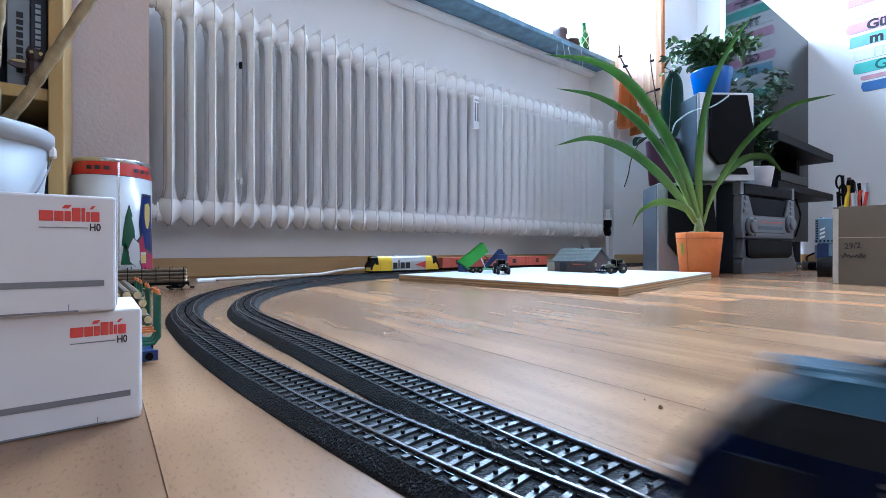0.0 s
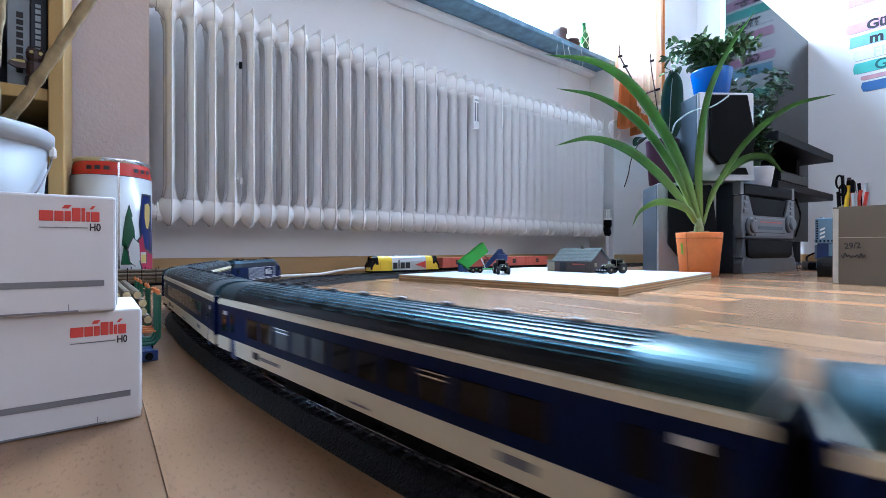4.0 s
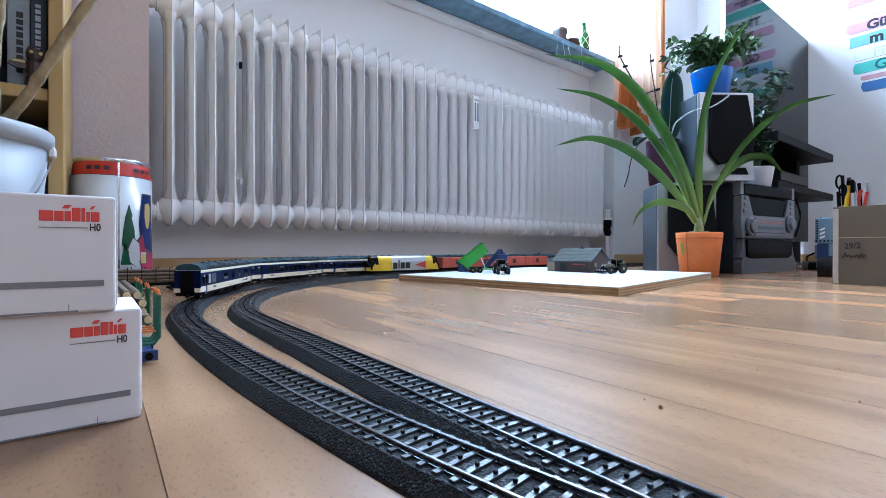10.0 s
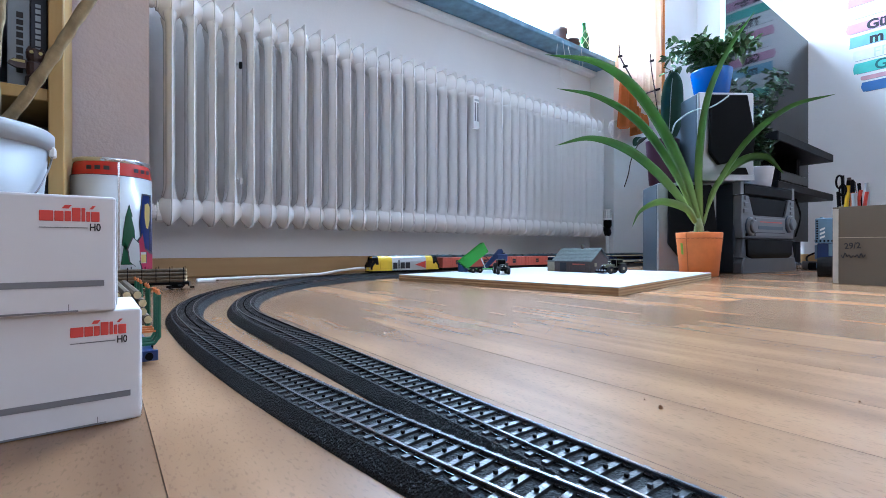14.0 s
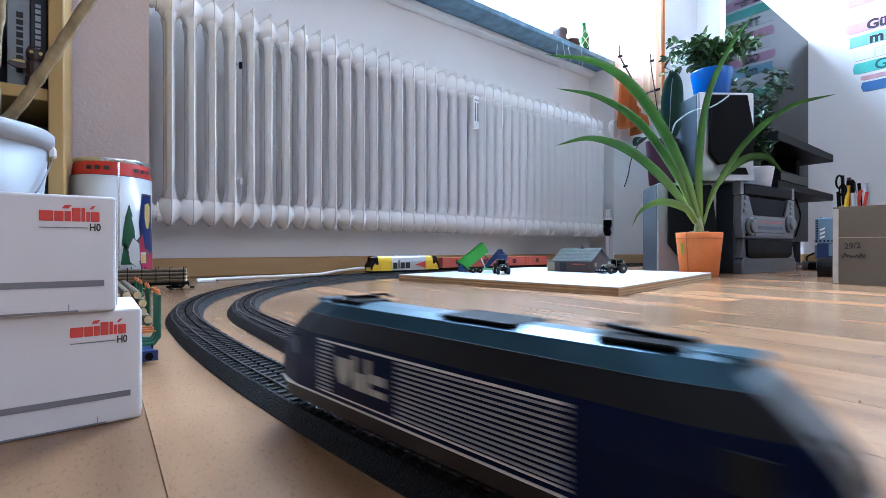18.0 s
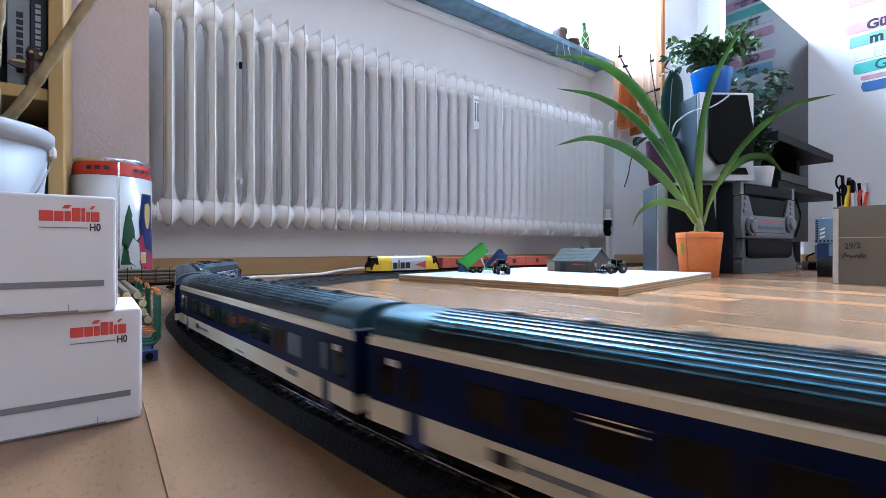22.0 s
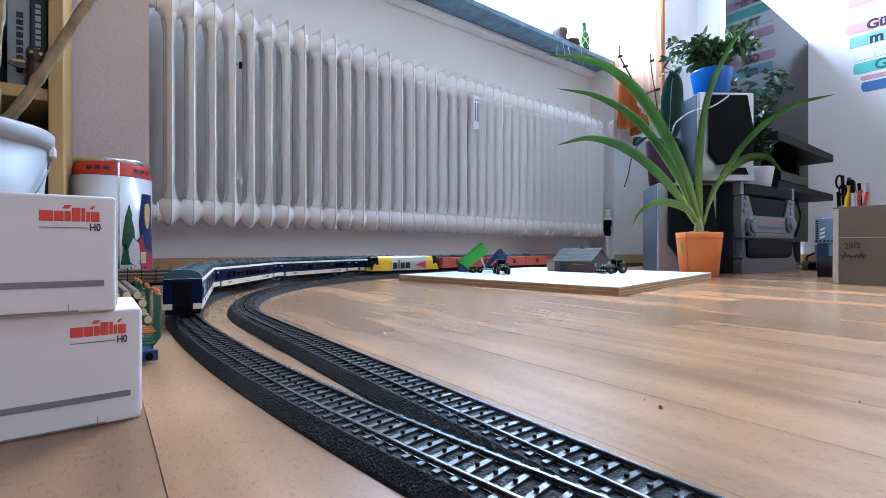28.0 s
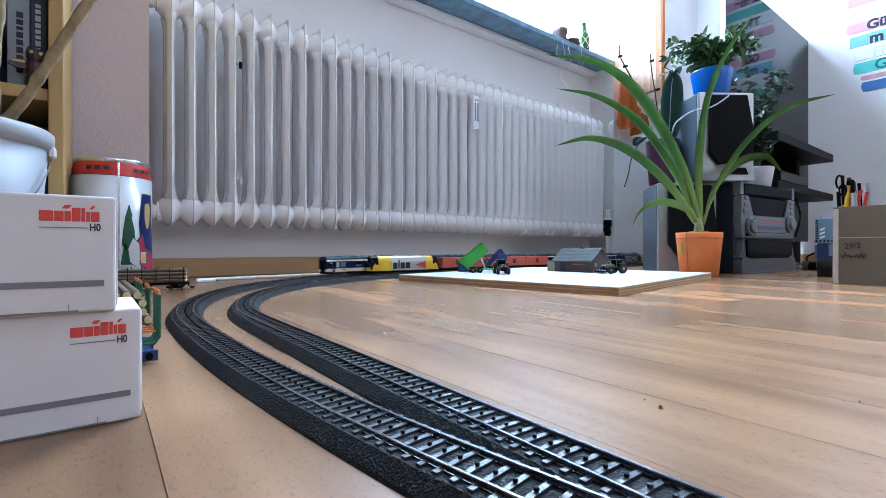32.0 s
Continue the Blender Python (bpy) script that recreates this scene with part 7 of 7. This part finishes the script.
tool("side_cutter", "side cutter with white and red grips in the carton", 1.415, 0.248, (("handle", [(0, 0, 0.12), (0, -0.004, 0.2), (0, -0.002, 0.232)], 0.004, M_GREY), ("handle", [(0, 0.008, 0.12), (0, 0.012, 0.19)], 0.0035, M_RED), ("jaw", [(0, 0.004, 0), (0, 0.004, 0.13)], 0.006, M_CHROME)))

tool("awl", "slim awl with a dark wooden handle", 1.407, 0.273, (("shaft", [(0, 0, 0), (0, 0.001, 0.17)], 0.002, M_CHROME), ("handle", [(0, 0.001, 0.168), (0, 0.004, 0.2), (0, 0.002, 0.247)], 0.0038, M_FIG)))
tool("tweezers", "bright steel tweezers standing in the carton", 1.411, 0.264, (("arm", [(0, 0.002, 0.0), (0, 0.006, 0.15), (0, 0.001, 0.236)], 0.0014, M_CHROME), ("arm", [(0, -0.002, 0.0), (0, -0.004, 0.15), (0, 0.001, 0.236)], 0.0014, M_CHROME)))
tool("pliers", "black-handled pliers standing in the carton", 1.418, 0.268, (("handle", [(0, 0.008, 0.12), (0, 0.01, 0.18), (0, 0.004, 0.243)], 0.0034, M_BLACK), ("handle", [(0, -0.008, 0.12), (0, -0.011, 0.18), (0, -0.008, 0.233)], 0.0034, M_BLACK), ("jaw", [(0, 0, 0), (0, 0, 0.13)], 0.006, M_CHROME)))
tool("marker_pen", "black marker pen with a grey cap", 1.396, 0.262, (("barrel", [(0, 0, 0.0), (0, 0.001, 0.16)], 0.005, M_BLACK), ("cap", [(0, 0.001, 0.16), (0, 0.002, 0.208)], 0.0052, M_GREY)))


def technic():
    th = thing("brick_vehicle", "grey and blue toy brick vehicle with studded beams", "toy vehicle", pose(1.782, 0.392, 0, 0, 0, 12))
    part("body", box(-0.05, -0.035, 0.10, 0.05, 0.035, 0.175, 0.002), M_TOYGREY, th, "light blue-grey panel body")
    for k in range(7):
        for s in (-1, 1):
            part("beam_hole", tube([(-0.042 + k * 0.014, s * 0.0352, 0.107), (-0.042 + k * 0.014, s * 0.036, 0.107)], 0.004, 10), M_BLACK, th)
            part("stud", tube([(-0.042 + k * 0.014, s * 0.02, 0.175), (-0.042 + k * 0.014, s * 0.02, 0.1785)], 0.004, 10), M_TOYGREY, th)
    part("lower_frame", box(-0.045, -0.03, 0.045, 0.045, 0.03, 0.0995, 0.002), M_DKBLUE, th, "blue lower frame")
    part("axle_beam", box(-0.01, -0.037, 0.05, 0.0, 0.037, 0.095, 0.001), M_TOYGREY, th)
    for x in (-0.03, 0.036):
        wheel_part(th, x, 0.0, 0.031, 0.031, 0.06, M_TOYGREY)
    for k in range(8):
        part("beam_hole", tube([(-0.0498, -0.0315 + k * 0.009, 0.1065), (-0.0508, -0.0315 + k * 0.009, 0.1065)], 0.0028, 8), M_BLACK, th)
        part("beam_hole", tube([(-0.0498, 0.03, 0.114 + k * 0.0075), (-0.0508, 0.03, 0.114 + k * 0.0075)], 0.0026, 8), M_BLACK, th)
    part("beam", box(-0.0515, -0.0352, 0.1005, -0.0503, 0.0352, 0.1022), M_TOYGREY, th)
    for k in range(3):
        part("striped_sign", prism([(0.012, 0.118 + k * 0.012), (0.024, 0.112 + k * 0.012), (0.024, 0.118 + k * 0.012), (0.012, 0.124 + k * 0.012)], -0.051, -0.0499, "x"), M_WHITE, th, "white warning stripe")
    for y, z in ((-0.008, 0.118), (-0.008, 0.154)):
        part("pin", tube([(-0.0498, y, z), (-0.0515, y, z)], 0.0028, 8), M_BLACK, th)
    part("engine_block", box(-0.0478, -0.012, 0.062, -0.0452, 0.004, 0.098, 0.001), M_TOYGREY, th)
    return th


M_TOYGREY = material("toy_grey", (0.15, 0.25, 0.35), 0.35, vary=0.04, scale=30)
technic()

# ---- paper strips on the east wall ----
M_PALEINK = material("pale_ink", (0.55, 0.6, 0.64), 0.7)
M_TEALINK = material("teal_ink", (0.01, 0.12, 0.12), 0.7)
STRIPS = thing("wall_lettering", "coloured paper strips with words on the wall", "wall decoration")
rnd = random.Random(21)
cols = {"white": (0.74, 0.77, 0.78), "pink": (0.66, 0.34, 0.5), "blue": (0.22, 0.48, 0.66), "teal": (0.1, 0.5, 0.42), "deep": (0.05, 0.16, 0.42), "rose": (0.6, 0.32, 0.36)}
smat = {k: material("paper_" + k, c, 0.7, vary=0.08, scale=30) for k, c in cols.items()}
rows = [("pink", 1.545, 0.055, 0.63, "Liebe"), ("teal", 1.475, 0.055, 0.6, ""), ("white", 1.405, 0.05, 0.62, "TREUE"), ("pink", 1.33, 0.052, 0.612, ""), ("white", 1.262, 0.045, 0.60, ""),
        ("pink", 1.19, 0.05, 0.617, "Gü"), ("blue", 1.118, 0.055, 0.607, "m"), ("white", 1.045, 0.052, 0.595, "FREUND"), ("teal", 0.978, 0.055, 0.588, "Ge"), ("rose", 0.94, 0.022, 0.563, ""), ("deep", 0.88, 0.05, 0.557, "")]
for col, z, h, y1, word in rows:
    n = 10
    out = [(y1 - rnd.uniform(0, 0.006), z + rnd.uniform(-0.003, 0.003)), (y1 + rnd.uniform(-0.004, 0.004), z + h * 0.5), (y1 - rnd.uniform(0, 0.008), z + h)]
    out += [(y1 - 0.42 * (k + 1) / n, z + h + rnd.uniform(-0.0015, 0.0015)) for k in range(n)]
    out += [(y1 - 0.42 * (n - k) / n, z + rnd.uniform(-0.0015, 0.0015)) for k in range(n)]
    p = part("paper_strip", prism(out, WALL_X - 0.0012, WALL_X - 0.0004, "x"), smat[col], STRIPS, col + " paper strip" if col in ("white", "pink", "blue", "teal") else "coloured paper strip")
    part("shadow_edge", box(WALL_X - 0.0016, y1 - 0.4, z - 0.001, WALL_X - 0.0006, y1 - 0.012, z + 0.0008), M_GREYINK, p, "dark lower edge")
    if word:
        rot = Matrix.Rotation(radians(-90), 4, "Z") @ Matrix.Rotation(radians(90), 4, "X")
        strip("word", word, h * 1.25, M_PALEINK if word == "FREUND" else M_INK if word != "Ge" else M_TEALINK, Matrix.Translation((WALL_X - 0.0018, y1 - 0.078, z + h * 0.1)) @ rot, STRIPS, 0.0002, bold=0.0 if word == "FREUND" else 0.0012 if word == "Ge" else 0.0028)

# ---- floor boards ----
solid_floor = tagged(new("floor"), "beech laminate floor of narrow strips", "floor", kind="structure")
slab = part("subfloor", box(-2.6, -2.9, -0.1, WALL_X + 0.2, WALL_Y + 0.4, -0.0005), M_JOINT, solid_floor)
SW = 0.0775
rnd = random.Random(5)
rest = bmesh.new()
near = 0
lengths = {}


def board_mesh(w, l):
    key = (round(w, 4), round(l, 3))
    if key not in lengths:
        g = 0.00012
        b = bmesh.new()
        lo = [b.verts.new(c) for c in ((g, g, -0.0004), (w - g, g, -0.0004), (w - g, l - g, -0.0004), (g, l - g, -0.0004))]
        c = 0.0001
        hi = [b.verts.new(q) for q in ((g + c, g + c, 0), (w - g - c, g + c, 0), (w - g - c, l - g - c, 0), (g + c, l - g - c, 0))]
        b.faces.new(hi)
        for i in range(4):
            b.faces.new((lo[i], lo[(i + 1) % 4], hi[(i + 1) % 4], hi[i]))
        me = finish(b, "plank", M_PLANK)
        me.materials.append(M_JOINT)
        for p in me.polygons:
            p.material_index = 0 if p.normal.z > 0.95 else 1
        lengths[key] = me
    return lengths[key]


x = 0.0175 - SW * 33
while x < WALL_X:
    y = -2.7 - rnd.uniform(0, 0.3)
    near_x = -0.25 < x < 1.7
    while y < NICHE_Y:
        l = rnd.choice((0.36, 0.5, 0.64, 0.8))
        if -0.3 < x < 0.2 and y < 0.95 and 0.0 < y + l < 0.95:
            l = 1.02 - y
        y1 = min(y + l, NICHE_Y)
        if near_x and y1 > -0.15 and not (x > 0.7 and y1 < 0.02):
            o = new("plank", board_mesh(SW, y1 - y))
            o.parent = solid_floor
            o.location = (x, y, 0)
            near += 1
        else:
            v = [rest.verts.new(c) for c in ((x, y, -0.0001), (x + SW - 0.0003, y, -0.0001), (x + SW - 0.0003, y1 - 0.0003, -0.0001), (x, y1 - 0.0003, -0.0001))]
            rest.faces.new(v)
        y = y1
    x += SW
far_planks = part("planks", rest, M_PLANKFAR, solid_floor)
far_planks["kind"] = "stuff"
M_CRUMB = material("crumb_brown", (0.3, 0.17, 0.09), 0.9)
# crumbs on the floor
for cx, cy, r in ((0.2335, 0.1205, 0.0012), (0.2395, 0.1325, 0.0006), (0.251, 0.106, 0.0005), (0.36, 0.118, 0.0006), (0.41, 0.085, 0.0006), (0.33, 0.06, 0.0006)):
    c = lathe([(r * 0.5, 0), (r, r * 0.5), (r * 0.8, r * 1.3), (r * 0.2, r * 1.9)], 7)
    for v in c.verts:
        v.co += Vector((noise.noise(v.co * 3000), noise.noise(v.co * 2500 + Vector((9, 0, 0))), 0)) * r * 0.35
    solid("crumb", c, M_CRUMB, "tiny brown crumb lying on the laminate floor", "crumb", pose(cx, cy, 0), group="crumbs on the floor")


# ---- what moves ----
PACE = [(0, -0.014), (0.2, 0.045), (0.5, 0.148), (0.8, 0.256), (1.0, 0.322), (1.5, 0.495), (2.0, 0.654), (2.5, 0.795), (3.0, 0.9), (3.5, 0.988), (4.5, 1.183),
        (5.5, 1.378), (6.0, 1.458), (6.5, 1.56), (7.0, 1.71), (7.5, 1.828), (8.0, 1.942), (8.5, 2.075), (9.0, 2.19), (10.0, 2.394), (11.0, 2.57), (11.5, 2.67), (12.0, 2.778),
        (12.5, 2.886), (13.0, 2.992), (13.5, 3.112), (14.0, 3.24), (14.5, 3.42), (15.0, 4.1), (15.5, 5.2), (16.0, 6.35), (16.5, LEN - 0.3), (16.8, LEN - 0.085), (17.0, LEN - 0.02)]
PACE += [(t, LEN + s) for t, s in ((17.2, 0.016), (17.5, 0.066), (18.0, 0.165), (18.5, 0.259), (19.0, 0.353), (19.5, 0.447), (20.0, 0.539), (20.5, 0.6315),
         (21.0, 0.73), (21.5, 0.822), (22.0, 0.914), (22.5, 1.0), (23.0, 1.09), (23.5, 1.181), (24.0, 1.27), (25.0, 1.457), (25.5, 1.558), (26.5, 1.81),
         (27.5, 2.09), (28.0, 2.192), (28.5, 2.29), (29.0, 2.378), (30.0, 2.56), (31.0, 2.77), (31.5, 2.88), (32.0, 2.992))]


def travelled(t):
    """How far the engine's front has gone at t seconds, smooth between the rows of PACE."""
    T, S = np.array([p[0] for p in PACE]), np.array([p[1] for p in PACE])
    d = np.diff(S) / np.diff(T)
    w = np.diff(T)
    m = np.empty(len(T))
    m[0], m[-1] = d[0], d[-1]
    m[1:-1] = 2 * d[:-1] * d[1:] / np.maximum(d[:-1] + d[1:], 1e-9)
    i = min(max(int(np.searchsorted(T, t)) - 1, 0), len(d) - 1)
    u = (t - T[i]) / w[i]
    return (2 * u ** 3 - 3 * u * u + 1) * S[i] + (u ** 3 - 2 * u * u + u) * w[i] * m[i] + (3 * u * u - 2 * u ** 3) * S[i + 1] + (u ** 3 - u * u) * w[i] * m[i + 1]


def motions():
    pivot = [(ob, lead, half) for ob, lead, half in TRAIN]
    for ob, lead, half in pivot:
        rows = []
        for k in range(321):
            t = k * 0.1
            s = travelled(t) - lead
            fx, fy, _ = on_loop(s + half)
            rx, ry, _ = on_loop(s - half)
            h = math.degrees(math.atan2(fy - ry, fx - rx))
            rows.append((t, pose((fx + rx) / 2, (fy + ry) / 2, 0.0, 0, 0, h)))
        walk(ob, rows)


motions()
